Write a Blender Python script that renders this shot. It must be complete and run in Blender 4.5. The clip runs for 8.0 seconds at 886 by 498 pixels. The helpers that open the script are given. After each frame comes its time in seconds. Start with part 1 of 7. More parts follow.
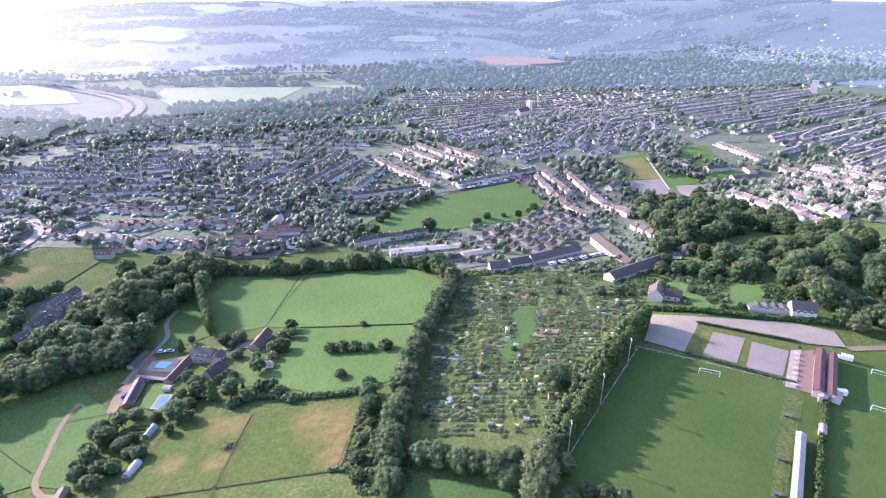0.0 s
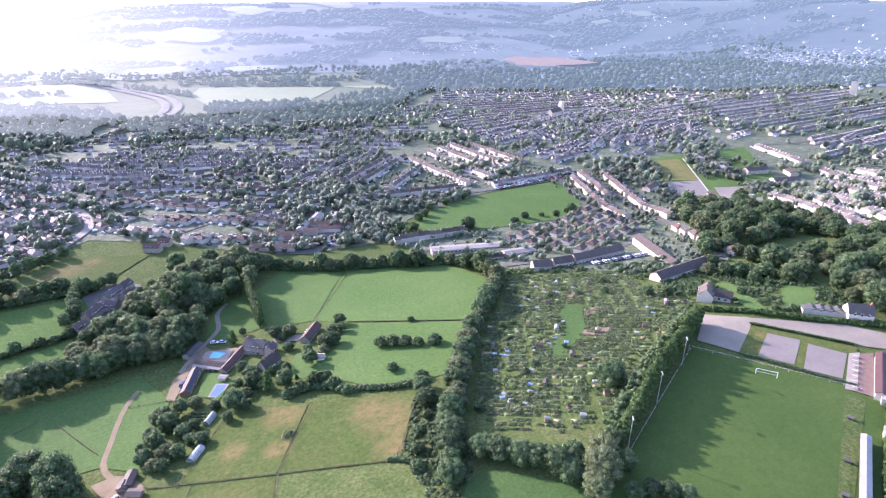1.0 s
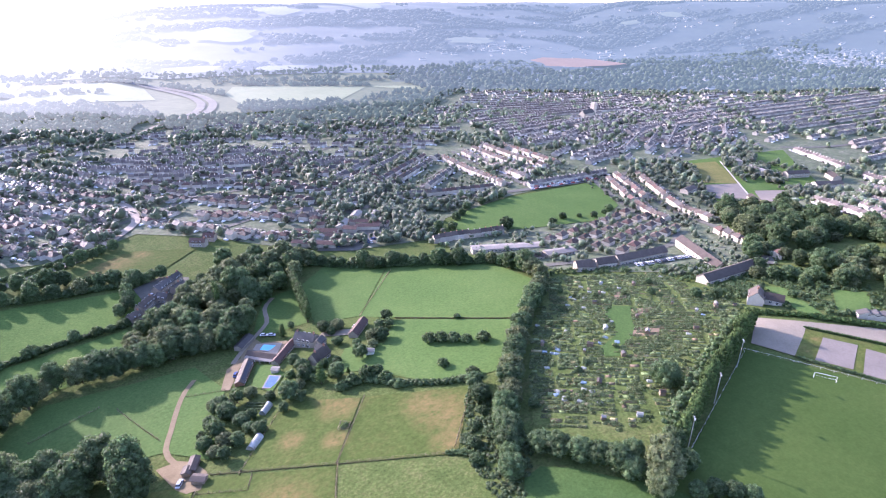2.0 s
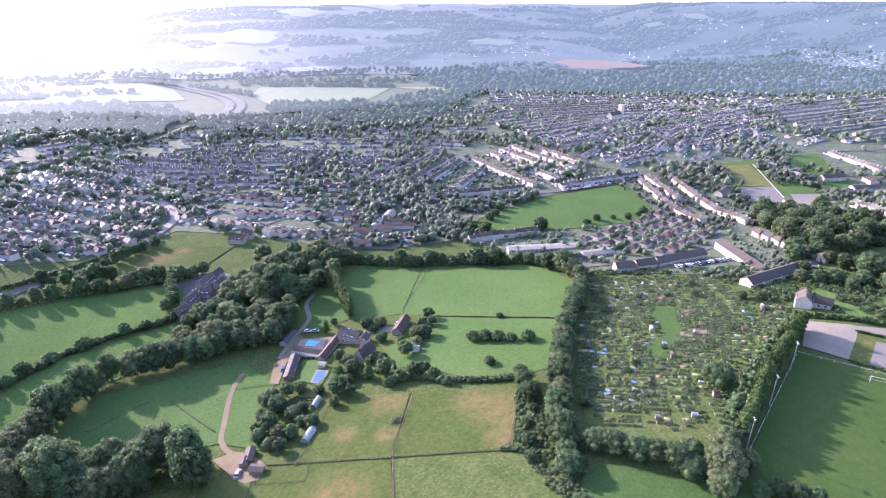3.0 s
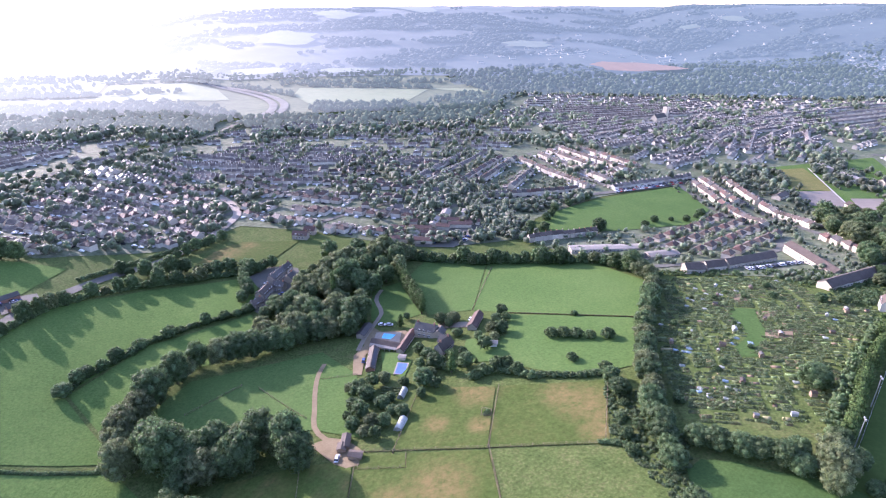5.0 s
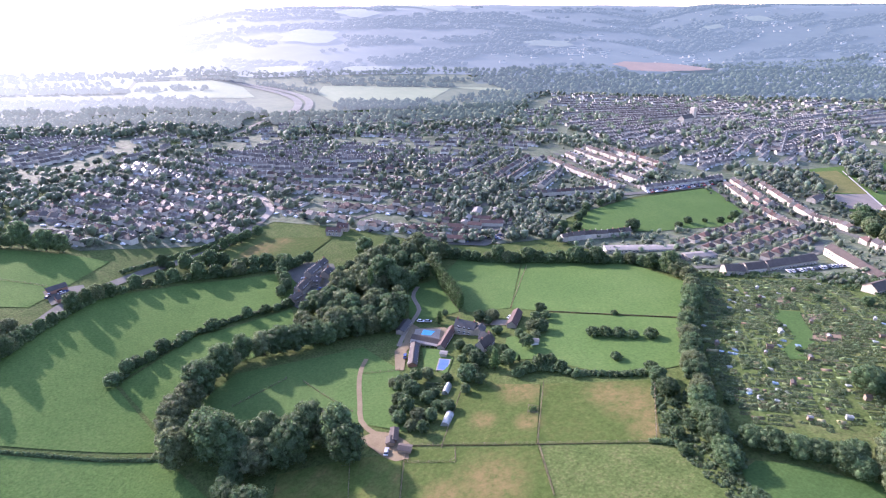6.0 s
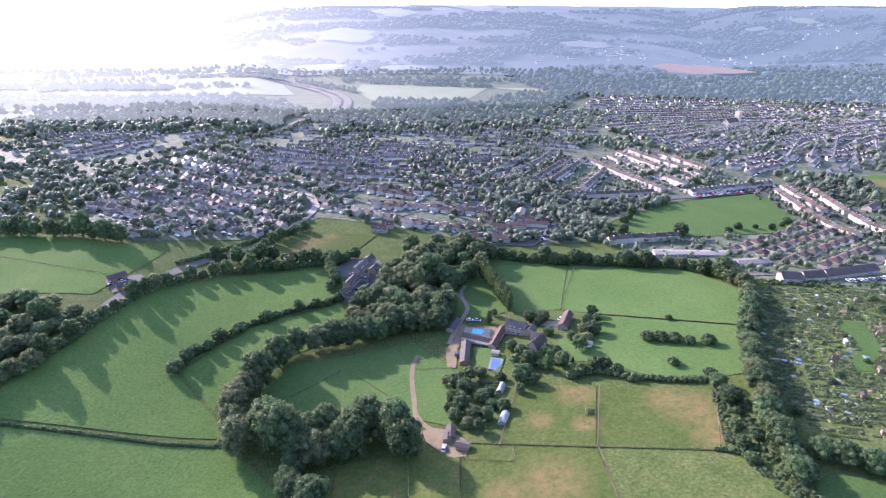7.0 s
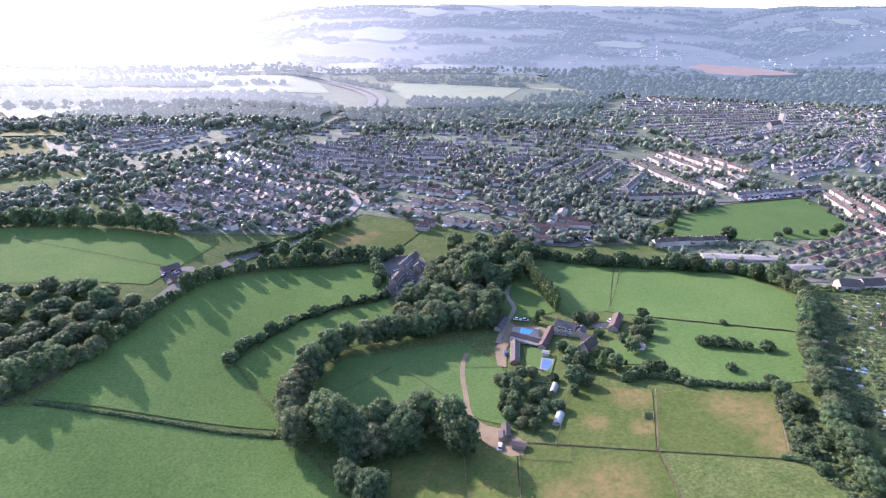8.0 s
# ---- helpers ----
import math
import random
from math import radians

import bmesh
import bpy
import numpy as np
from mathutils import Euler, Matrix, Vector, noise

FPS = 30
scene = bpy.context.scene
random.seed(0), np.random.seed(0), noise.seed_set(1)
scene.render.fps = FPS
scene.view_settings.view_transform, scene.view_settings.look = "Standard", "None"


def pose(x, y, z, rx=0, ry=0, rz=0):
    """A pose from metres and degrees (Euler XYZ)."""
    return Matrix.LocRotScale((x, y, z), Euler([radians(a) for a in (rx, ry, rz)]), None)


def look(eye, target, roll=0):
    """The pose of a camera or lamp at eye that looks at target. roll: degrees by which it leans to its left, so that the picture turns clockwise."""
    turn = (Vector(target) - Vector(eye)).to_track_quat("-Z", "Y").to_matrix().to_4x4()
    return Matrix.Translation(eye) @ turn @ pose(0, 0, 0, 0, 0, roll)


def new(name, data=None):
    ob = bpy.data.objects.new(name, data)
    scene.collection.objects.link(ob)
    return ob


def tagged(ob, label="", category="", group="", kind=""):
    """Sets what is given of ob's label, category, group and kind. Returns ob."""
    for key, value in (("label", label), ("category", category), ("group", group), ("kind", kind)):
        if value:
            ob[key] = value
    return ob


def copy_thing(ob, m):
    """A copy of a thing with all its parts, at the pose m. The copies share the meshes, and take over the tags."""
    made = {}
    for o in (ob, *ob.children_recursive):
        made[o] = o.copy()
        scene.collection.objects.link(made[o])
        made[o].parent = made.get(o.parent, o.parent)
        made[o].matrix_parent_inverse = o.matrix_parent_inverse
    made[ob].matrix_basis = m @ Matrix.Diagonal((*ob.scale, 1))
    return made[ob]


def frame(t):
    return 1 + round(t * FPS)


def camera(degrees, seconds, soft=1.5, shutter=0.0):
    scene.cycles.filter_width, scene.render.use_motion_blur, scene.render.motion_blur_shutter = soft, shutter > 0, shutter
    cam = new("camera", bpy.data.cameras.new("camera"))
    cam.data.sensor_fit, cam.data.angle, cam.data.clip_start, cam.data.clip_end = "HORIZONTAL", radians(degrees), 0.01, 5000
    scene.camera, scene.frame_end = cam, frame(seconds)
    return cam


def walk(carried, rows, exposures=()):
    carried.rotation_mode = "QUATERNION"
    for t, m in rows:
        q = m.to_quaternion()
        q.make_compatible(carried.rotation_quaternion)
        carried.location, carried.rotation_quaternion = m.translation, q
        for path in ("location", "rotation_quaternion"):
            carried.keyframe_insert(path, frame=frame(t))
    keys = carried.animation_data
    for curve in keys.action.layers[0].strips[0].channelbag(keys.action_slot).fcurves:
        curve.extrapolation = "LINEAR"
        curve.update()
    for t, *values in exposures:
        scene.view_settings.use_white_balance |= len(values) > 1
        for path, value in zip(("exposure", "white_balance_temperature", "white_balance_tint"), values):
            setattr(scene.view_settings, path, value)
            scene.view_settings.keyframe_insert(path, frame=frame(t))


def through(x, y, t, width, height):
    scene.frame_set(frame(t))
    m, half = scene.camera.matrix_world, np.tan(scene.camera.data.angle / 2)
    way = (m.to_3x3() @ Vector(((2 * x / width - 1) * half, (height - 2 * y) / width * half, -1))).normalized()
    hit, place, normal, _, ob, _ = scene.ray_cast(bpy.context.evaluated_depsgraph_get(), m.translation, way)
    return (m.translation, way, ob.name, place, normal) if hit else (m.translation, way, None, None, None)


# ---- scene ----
cam = camera(76.7, 8.0, soft=1.15)
PATH = [
    (0.0, (0.0, 0.0, 167.916), (39.838, 82.222, 127.267), 0.27),
    (0.5, (-6.978, 1.254, 167.576), (31.176, 84.307, 126.999), 0.19),
    (1.0, (-13.936, 2.595, 167.245), (22.493, 86.449, 126.731), 0.11),
    (1.5, (-20.981, 3.807, 167.197), (13.741, 88.387, 126.692), 0.13),
    (3.0, (-42.855, 7.371, 166.914), (-12.402, 93.734, 126.738), 0.11),
    (3.5, (-49.956, 8.313, 166.858), (-20.466, 95.023, 126.711), 0.06),
    (4.0, (-57.256, 9.417, 166.63), (-28.836, 96.534, 126.595), 0.0),
    (4.5, (-64.51, 10.327, 166.151), (-37.104, 97.841, 126.273), 0.04),
    (6.0, (-85.967, 13.259, 166.012), (-61.774, 101.654, 125.999), 0.27),
    (6.5, (-93.08, 14.382, 165.807), (-71.346, 103.392, 125.747), 0.44),
    (7.0, (-100.003, 15.638, 165.593), (-80.385, 105.141, 125.539), 0.62),
    (7.5, (-107.101, 16.677, 165.305), (-89.589, 106.596, 125.208), 0.7),
    (8.0, (-114.055, 17.736, 164.931), (-98.647, 108.003, 124.75), 0.77),
]
walk(cam, [(t, look(eye, target, roll)) for t, eye, target, roll in PATH], [(0.0, 2.25, 6040, 41), (8.0, 2.06, 6040, 41)])

# ---- world, sun and exposure ----
SUN_AZ, SUN_EL = -33.0, 18.5          # degrees from +y towards +x, and above the horizon
world = bpy.data.worlds.new("sky")
world.use_nodes = True
scene.world = world
wn = world.node_tree.nodes
wl = world.node_tree.links
sky = wn.new("ShaderNodeTexSky")
sky.sky_type = "NISHITA"
sky.sun_disc = False
sky.sun_elevation = radians(SUN_EL)
sky.sun_rotation = radians(SUN_AZ)
sky.air_density, sky.dust_density, sky.ozone_density = 1.0, 0.6, 1.4
bg = wn["Background"]
bg.inputs["Strength"].default_value = 0.14
wl.new(sky.outputs[0], bg.inputs["Color"])
sun = new("sun", bpy.data.lights.new("sun", "SUN"))
sun.data.energy = 2.75
sun.data.angle = radians(0.6)
sun.data.color = (1.0, 0.93, 0.82)
ce, se = math.cos(radians(SUN_EL)), math.sin(radians(SUN_EL))
SUN_WAY = Vector((math.sin(radians(SUN_AZ)) * ce, math.cos(radians(SUN_AZ)) * ce, se))
sun.matrix_world = look(SUN_WAY * 900, (0, 0, 0))


# ---- the lie of the land ----
def ease(a, b, v):
    v = np.clip((v - a) / (b - a), 0, 1)
    return v * v * (3 - 2 * v)


def clamp_soft(v, lo, hi, k=3.0):
    v = lo + k * np.logaddexp(0, (v - lo) / k)
    return hi - k * np.logaddexp(0, (hi - v) / k)


def land(x, y):
    """Height of the ground: a slope that falls to a flat valley, a rise on the far bank, and a long hill beyond."""
    x, y = np.asarray(x, float), np.asarray(y, float)
    cap = np.maximum(np.minimum(36, 36 - 0.17 * (y - 150)), 0.5)
    v = -2.5 + 3 * np.logaddexp(0, (0.13 * (x - y) + 40.0) / 3)
    slope = cap - 3 * np.logaddexp(0, (cap - v) / 3)
    left = clamp_soft(0.22 * (-x - 165), 0, 16) - 0.4
    foot = 1550 + 0.75 * np.maximum(0, x - 950)
    hill = clamp_soft((0.13 + 0.10 * ease(1000, 2200, x)) * (y - foot), 0, 163 + 12 * ease(200, 1300, x), 14) * ease(-0.40, 0.02, x / np.maximum(y, 300))
    r = np.hypot(x, y)
    side = clamp_soft(0.2 * (r - 2350), 0, 178, 14) * ease(0.34, 0.8, x / np.maximum(y, 200))
    return slope + left + np.maximum(hill, side) - 12 * ease(700, 1000, y)


def gz(x, y):
    return float(land(x, y))


def inside(px, py, poly):
    """Which of the points lie in the polygon."""
    px, py = np.asarray(px, float), np.asarray(py, float)
    res = np.zeros(px.shape, bool)
    n = len(poly)
    for i in range(n):
        (x1, y1), (x2, y2) = poly[i], poly[(i + 1) % n]
        if y1 == y2:
            continue
        res ^= ((y1 > py) != (y2 > py)) & (px < (x2 - x1) * (py - y1) / (y2 - y1) + x1)
    return res


def along(line, step, jitter=0.0, rng=random):
    """Points at even steps along a polyline, with the heading there."""
    out, left = [], 0.0
    for (x1, y1), (x2, y2) in zip(line, line[1:]):
        d = math.hypot(x2 - x1, y2 - y1)
        s = left
        while s < d:
            a = math.atan2(y2 - y1, x2 - x1)
            out.append((x1 + (x2 - x1) * s / d + rng.uniform(-jitter, jitter), y1 + (y2 - y1) * s / d + rng.uniform(-jitter, jitter), a))
            s += step
        left = s - d
    return out


def rounded_line(line, per=6):
    """A Catmull-Rom line through the points."""
    p = [line[0], *line, line[-1]]
    out = []
    for i in range(1, len(p) - 2):
        for k in range(per):
            t = k / per
            out.append(tuple(0.5 * (2 * p[i][c] + (p[i + 1][c] - p[i - 1][c]) * t + (2 * p[i - 1][c] - 5 * p[i][c] + 4 * p[i + 1][c] - p[i + 2][c]) * t * t
                                    + (3 * p[i][c] - p[i - 1][c] - 3 * p[i + 1][c] + p[i + 2][c]) * t ** 3) for c in (0, 1)))
    return out + [tuple(line[-1])]


# ---- materials ----
def surface(name, colours, sizes=(4.0, 0.4), rough=0.85, bump=0.3, bump_size=0.3, where="Object", spread=0.0, spec=0.3, metal=0.0, island=0.0, sheen=0.0, mottle=0.0, mottle_size=1.0, worn=(), worn_colour=(0.175, 0.132, 0.058)):
    """Colours mixed by noise at two sizes (metres), with relief; spread and island vary whole objects and loose pieces."""
    m = bpy.data.materials.new(name)
    m.use_nodes = True
    n, l = m.node_tree.nodes, m.node_tree.links
    b = n["Principled BSDF"]
    b.inputs["Roughness"].default_value = rough
    b.inputs["Specular IOR Level"].default_value = spec
    b.inputs["Metallic"].default_value = metal
    if sheen:
        b.inputs["Sheen Weight"].default_value = sheen
        b.inputs["Sheen Roughness"].default_value = 0.5
    if where == "World":
        vec = n.new("ShaderNodeNewGeometry").outputs["Position"]
    else:
        vec = n.new("ShaderNodeTexCoord").outputs["Object"]
    noises = []
    for size in sizes:
        t = n.new("ShaderNodeTexNoise")
        t.inputs["Scale"].default_value = 1.0 / size
        t.inputs["Detail"].default_value = 5
        t.inputs["Roughness"].default_value = 0.6
        l.new(vec, t.inputs["Vector"])
        noises.append(t.outputs["Fac"])
    add = n.new("ShaderNodeMath")
    add.operation = "ADD"
    mul = n.new("ShaderNodeMath")
    mul.operation = "MULTIPLY"
    l.new(noises[0], add.inputs[0])
    l.new(noises[1], add.inputs[1])
    l.new(add.outputs[0], mul.inputs[0])
    mul.inputs[1].default_value = 0.5
    ramp = n.new("ShaderNodeValToRGB")
    e = ramp.color_ramp.elements
    k = len(colours)
    for i, c in enumerate(colours):
        at = 0.32 + 0.36 * i / max(1, k - 1)
        el = e[i] if i < 2 else e.new(at)
        el.position = at
        el.color = (*c, 1)
    l.new(mul.outputs[0], ramp.inputs["Fac"])
    col = ramp.outputs["Color"]
    for amount, node, socket in ((spread, "ShaderNodeObjectInfo", "Random"), (island, "ShaderNodeNewGeometry", "Random Per Island")):
        if amount:
            r = n.new(node)
            mr = n.new("ShaderNodeMapRange")
            mr.inputs["To Min"].default_value = 1 - amount
            mr.inputs["To Max"].default_value = 1 + amount
            l.new(r.outputs[socket], mr.inputs["Value"])
            hsv = n.new("ShaderNodeHueSaturation")
            if socket == "Random Per Island":
                hr = n.new("ShaderNodeMapRange")
                hr.inputs["To Min"].default_value = 0.485
                hr.inputs["To Max"].default_value = 0.515
                l.new(r.outputs[socket], hr.inputs["Value"])
                l.new(hr.outputs[0], hsv.inputs["Hue"])
            l.new(mr.outputs[0], hsv.inputs["Value"])
            l.new(col, hsv.inputs["Color"])
            col = hsv.outputs["Color"]
    if mottle:
        t = n.new("ShaderNodeTexNoise")
        t.inputs["Scale"].default_value = 1.0 / mottle_size
        t.inputs["Detail"].default_value = 3
        t.inputs["Roughness"].default_value = 0.7
        l.new(vec, t.inputs["Vector"])
        mr = n.new("ShaderNodeMapRange")
        mr.inputs["From Min"].default_value, mr.inputs["From Max"].default_value = 0.3, 0.7
        mr.inputs["To Min"].default_value, mr.inputs["To Max"].default_value = 1 - mottle, 1 + mottle
        l.new(t.outputs["Fac"], mr.inputs["Value"])
        hsv = n.new("ShaderNodeHueSaturation")
        l.new(mr.outputs[0], hsv.inputs["Value"])
        l.new(col, hsv.inputs["Color"])
        col = hsv.outputs["Color"]
    if worn:
        # grazed-out patches (x, y, radius), ragged at their edges
        best = None
        for x, y, r in worn:
            dist = n.new("ShaderNodeVectorMath")
            dist.operation = "DISTANCE"
            flat = n.new("ShaderNodeVectorMath")
            flat.operation = "MULTIPLY"
            flat.inputs[1].default_value = (1, 1, 0)
            l.new(vec, flat.inputs[0])
            l.new(flat.outputs[0], dist.inputs[0])
            dist.inputs[1].default_value = (x, y, 0)
            mr = n.new("ShaderNodeMapRange")
            mr.inputs["From Min"].default_value, mr.inputs["From Max"].default_value = r * 1.25, r * 0.35
            l.new(dist.outputs["Value"], mr.inputs["Value"])
            if best is None:
                best = mr.outputs[0]
            else:
                mx = n.new("ShaderNodeMath")
                mx.operation = "MAXIMUM"
                l.new(best, mx.inputs[0])
                l.new(mr.outputs[0], mx.inputs[1])
                best = mx.outputs[0]
        rag = n.new("ShaderNodeTexNoise")
        rag.inputs["Scale"].default_value = 0.28
        rag.inputs["Detail"].default_value = 6
        rag.inputs["Roughness"].default_value = 0.75
        l.new(vec, rag.inputs["Vector"])
        rr = n.new("ShaderNodeMapRange")
        rr.inputs["From Min"].default_value, rr.inputs["From Max"].default_value = 0.32, 0.62
        l.new(rag.outputs["Fac"], rr.inputs["Value"])
        amt = n.new("ShaderNodeMath")
        amt.operation = "MULTIPLY"
        l.new(best, amt.inputs[0])
        l.new(rr.outputs[0], amt.inputs[1])
        mixc = n.new("ShaderNodeMix")
        mixc.data_type = "RGBA"
        l.new(amt.outputs[0], mixc.inputs["Factor"])
        l.new(col, mixc.inputs["A"])
        mixc.inputs["B"].default_value = (*worn_colour, 1)
        col = mixc.outputs["Result"]
    l.new(col, b.inputs["Base Color"])
    if bump:
        t = n.new("ShaderNodeTexNoise")
        t.inputs["Scale"].default_value = 1.0 / bump_size
        t.inputs["Detail"].default_value = 3
        l.new(vec, t.inputs["Vector"])
        bp = n.new("ShaderNodeBump")
        bp.inputs["Strength"].default_value = bump
        bp.inputs["Distance"].default_value = bump_size * 0.4
        l.new(t.outputs["Fac"], bp.inputs["Height"])
        l.new(bp.outputs["Normal"], b.inputs["Normal"])
    return m


def foliage(name, colours, size=2.5, spread=0.25, through=0.5, island=0.4, gloss=0.2, haze_sheen=0.0):
    """Leaves: light comes partly through them, and every clump differs a little."""
    m = surface(name, colours, (size, size * 0.22), rough=0.6, bump=0.0, spread=spread, island=island, spec=gloss, sheen=haze_sheen)
    n, l = m.node_tree.nodes, m.node_tree.links
    b, out = n["Principled BSDF"], n["Material Output"]
    tr = n.new("ShaderNodeBsdfTranslucent")
    mix = n.new("ShaderNodeMixShader")
    mix.inputs[0].default_value = through
    src = b.inputs["Base Color"].links[0].from_socket
    l.new(src, tr.inputs["Color"])
    l.new(b.outputs[0], mix.inputs[1])
    l.new(tr.outputs[0], mix.inputs[2])
    l.new(mix.outputs[0], out.inputs["Surface"])
    return m


GRASS = surface("grass", [(0.062, 0.118, 0.032), (0.082, 0.142, 0.039), (0.108, 0.165, 0.05)], (34, 1.5), 0.95, 0.85, 1.0, "World", spec=0.03, mottle=0.22, mottle_size=1.1)
GRASS_RICH = surface("rich_grass", [(0.058, 0.112, 0.032), (0.075, 0.132, 0.039), (0.096, 0.15, 0.048)], (38, 1.6), 0.8, 0.45, 0.6, "World", spec=0.03, mottle=0.18, mottle_size=1.2)
GRASS_DRY = surface("dry_grass", [(0.062, 0.098, 0.024), (0.075, 0.108, 0.028), (0.105, 0.115, 0.036), (0.24, 0.15, 0.07)], (34, 8.0), 0.85, 0.5, 0.7, "World", spec=0.03, mottle=0.22, mottle_size=1.6)
PADDOCK = surface("grazed_paddock", [(0.052, 0.082, 0.021), (0.066, 0.094, 0.026), (0.09, 0.102, 0.033)], (24, 3.0), 0.85, 0.5, 0.7, "World", spec=0.03, mottle=0.25, mottle_size=1.6,
                  worn=((36, 168, 13), (32, 151, 8), (30, 178, 9), (38, 158, 8), (0, 196, 10), (-6, 175, 6), (-22, 184, 6), (-31, 150, 13), (-2, 206, 8), (-48, 150, 8), (-118, 424, 16), (-124, 412, 9), (-100, 434, 8)))
GRASS_LUSH = surface("lush_grass", [(0.041, 0.082, 0.025), (0.052, 0.098, 0.03), (0.066, 0.114, 0.036)], (12, 1.1), 0.8, 0.5, 0.6, "World", spec=0.03, mottle=0.2, mottle_size=1.0)
GRASS_ROUGH = surface("rough_grass", [(0.055, 0.086, 0.026), (0.078, 0.108, 0.034), (0.12, 0.126, 0.053)], (9, 1.1), 0.9, 0.7, 0.9, "World", spec=0.03, mottle=0.36, mottle_size=1.2)
PITCH = surface("mown_turf", [(0.044, 0.08, 0.02), (0.057, 0.096, 0.025), (0.073, 0.11, 0.03)], (26, 0.9), 0.75, 0.2, 0.3, "World", spec=0.03, mottle=0.08, mottle_size=3.0)
TOWN_GROUND = surface("gardens_and_lanes", [(0.065, 0.095, 0.048), (0.10, 0.122, 0.07), (0.175, 0.17, 0.13)], (14, 2.2), 0.85, 0.5, 1.2, "World", spec=0.2, mottle=0.4, mottle_size=5.0)
# Grass paled and yellowed in its base colour to stand for haze.
HAZE_PALED_GRASS = surface("haze_paled_grass", [(0.11, 0.12, 0.04), (0.15, 0.15, 0.055), (0.20, 0.18, 0.075)], (8, 0.8), 0.9, 0.3, 0.4, "World", spec=0.03, mottle=0.2, mottle_size=1.0)
PAVING = surface("warm_stone_paving", [(0.24, 0.205, 0.165), (0.30, 0.26, 0.21), (0.37, 0.325, 0.27)], (3, 0.5), 0.85, 0.2, 0.3, "World")
SOIL = surface("soil", [(0.10, 0.075, 0.045), (0.17, 0.125, 0.08), (0.23, 0.18, 0.12)], (4, 0.4), 0.95, 0.5, 0.3, "World")
GRAVEL = surface("gravel", [(0.185, 0.158, 0.118), (0.23, 0.198, 0.15), (0.275, 0.238, 0.184)], (9, 0.6), 0.95, 0.4, 0.2, "World")
HARDCOURT = surface("worn_hard_court", [(0.165, 0.143, 0.12), (0.20, 0.173, 0.146), (0.235, 0.204, 0.172)], (7, 0.7), 0.9, 0.2, 0.2, "World")
ASPHALT = surface("asphalt", [(0.078, 0.078, 0.064), (0.105, 0.104, 0.087), (0.14, 0.137, 0.115)], (8, 0.5), 0.85, 0.2, 0.2, "World")
EARTH_TRACK = surface("earth_track", [(0.145, 0.112, 0.064), (0.185, 0.145, 0.085), (0.235, 0.188, 0.115)], (6, 0.6), 0.95, 0.4, 0.4, "World")
CONCRETE = surface("concrete", [(0.36, 0.34, 0.31), (0.45, 0.43, 0.39), (0.52, 0.5, 0.46)], (3, 0.3), 0.85, 0.2, 0.2)
STONE = surface("pale_stone_wall", [(0.38, 0.33, 0.26), (0.46, 0.41, 0.33), (0.54, 0.49, 0.41)], (2.2, 0.35), 0.85, 0.3, 0.3, spread=0.18)
RENDER = surface("painted_render", [(0.40, 0.365, 0.31), (0.48, 0.44, 0.38), (0.56, 0.52, 0.46)], (3, 0.4), 0.8, 0.1, 0.2, spread=0.12)
# Pale stone darkened in its colour for farm walls seen on their shaded side.
FARM_STONE = surface("shade_darkened_stone", [(0.22, 0.19, 0.155), (0.28, 0.245, 0.20), (0.35, 0.31, 0.26)], (2.2, 0.35), 0.88, 0.35, 0.3, spread=0.15)
BRICK = surface("red_brick_wall", [(0.24, 0.12, 0.08), (0.31, 0.16, 0.11), (0.37, 0.21, 0.15)], (1.5, 0.2), 0.85, 0.3, 0.15, spread=0.15)
TILE_BROWN = surface("brown_roof_tiles", [(0.056, 0.044, 0.036), (0.082, 0.065, 0.053), (0.115, 0.092, 0.076)], (3, 0.35), 0.7, 0.4, 0.3, spread=0.35, spec=0.25)
TILE_RED = surface("red_roof_tiles", [(0.078, 0.047, 0.039), (0.105, 0.063, 0.051), (0.14, 0.088, 0.071)], (3, 0.35), 0.7, 0.4, 0.3, spread=0.3, spec=0.25)
SLATE = surface("slate", [(0.06, 0.056, 0.052), (0.085, 0.079, 0.073), (0.118, 0.11, 0.10)], (3, 0.35), 0.65, 0.3, 0.3, spread=0.3, spec=0.3)
FLAT_ROOF = surface("pale_felt_roof", [(0.20, 0.18, 0.155), (0.26, 0.235, 0.205), (0.33, 0.30, 0.265)], (4, 0.5), 0.8, 0.1, 0.3, spread=0.15, spec=0.25)
SHEET = surface("weathered_sheet_roof", [(0.20, 0.195, 0.185), (0.26, 0.255, 0.24), (0.33, 0.32, 0.30)], (3, 0.3), 0.75, 0.2, 0.25, spec=0.3)
WOOD = surface("weathered_timber", [(0.15, 0.11, 0.075), (0.22, 0.165, 0.115), (0.30, 0.235, 0.17)], (1.2, 0.12), 0.85, 0.3, 0.08, spread=0.25)
BARK = surface("bark", [(0.07, 0.055, 0.04), (0.11, 0.085, 0.062), (0.15, 0.12, 0.09)], (0.9, 0.1), 0.95, 0.5, 0.1)
WHITE = surface("white_paint", [(0.74, 0.74, 0.72), (0.79, 0.79, 0.77), (0.83, 0.83, 0.81)], (1.5, 0.2), 0.5, 0.0, spec=0.4)
DARK = surface("dark_painted_metal", [(0.03, 0.03, 0.033), (0.05, 0.05, 0.053), (0.07, 0.07, 0.072)], (1, 0.1), 0.5, 0.0)
STEEL = surface("galvanised_steel", [(0.4, 0.41, 0.42), (0.5, 0.51, 0.52), (0.58, 0.59, 0.6)], (1, 0.1), 0.4, 0.0, metal=0.7)
TARP = surface("blue_tarpaulin", [(0.09, 0.15, 0.19), (0.13, 0.20, 0.245), (0.19, 0.26, 0.30)], (1.5, 0.2), 0.75, 0.3, 0.3, spread=0.3)
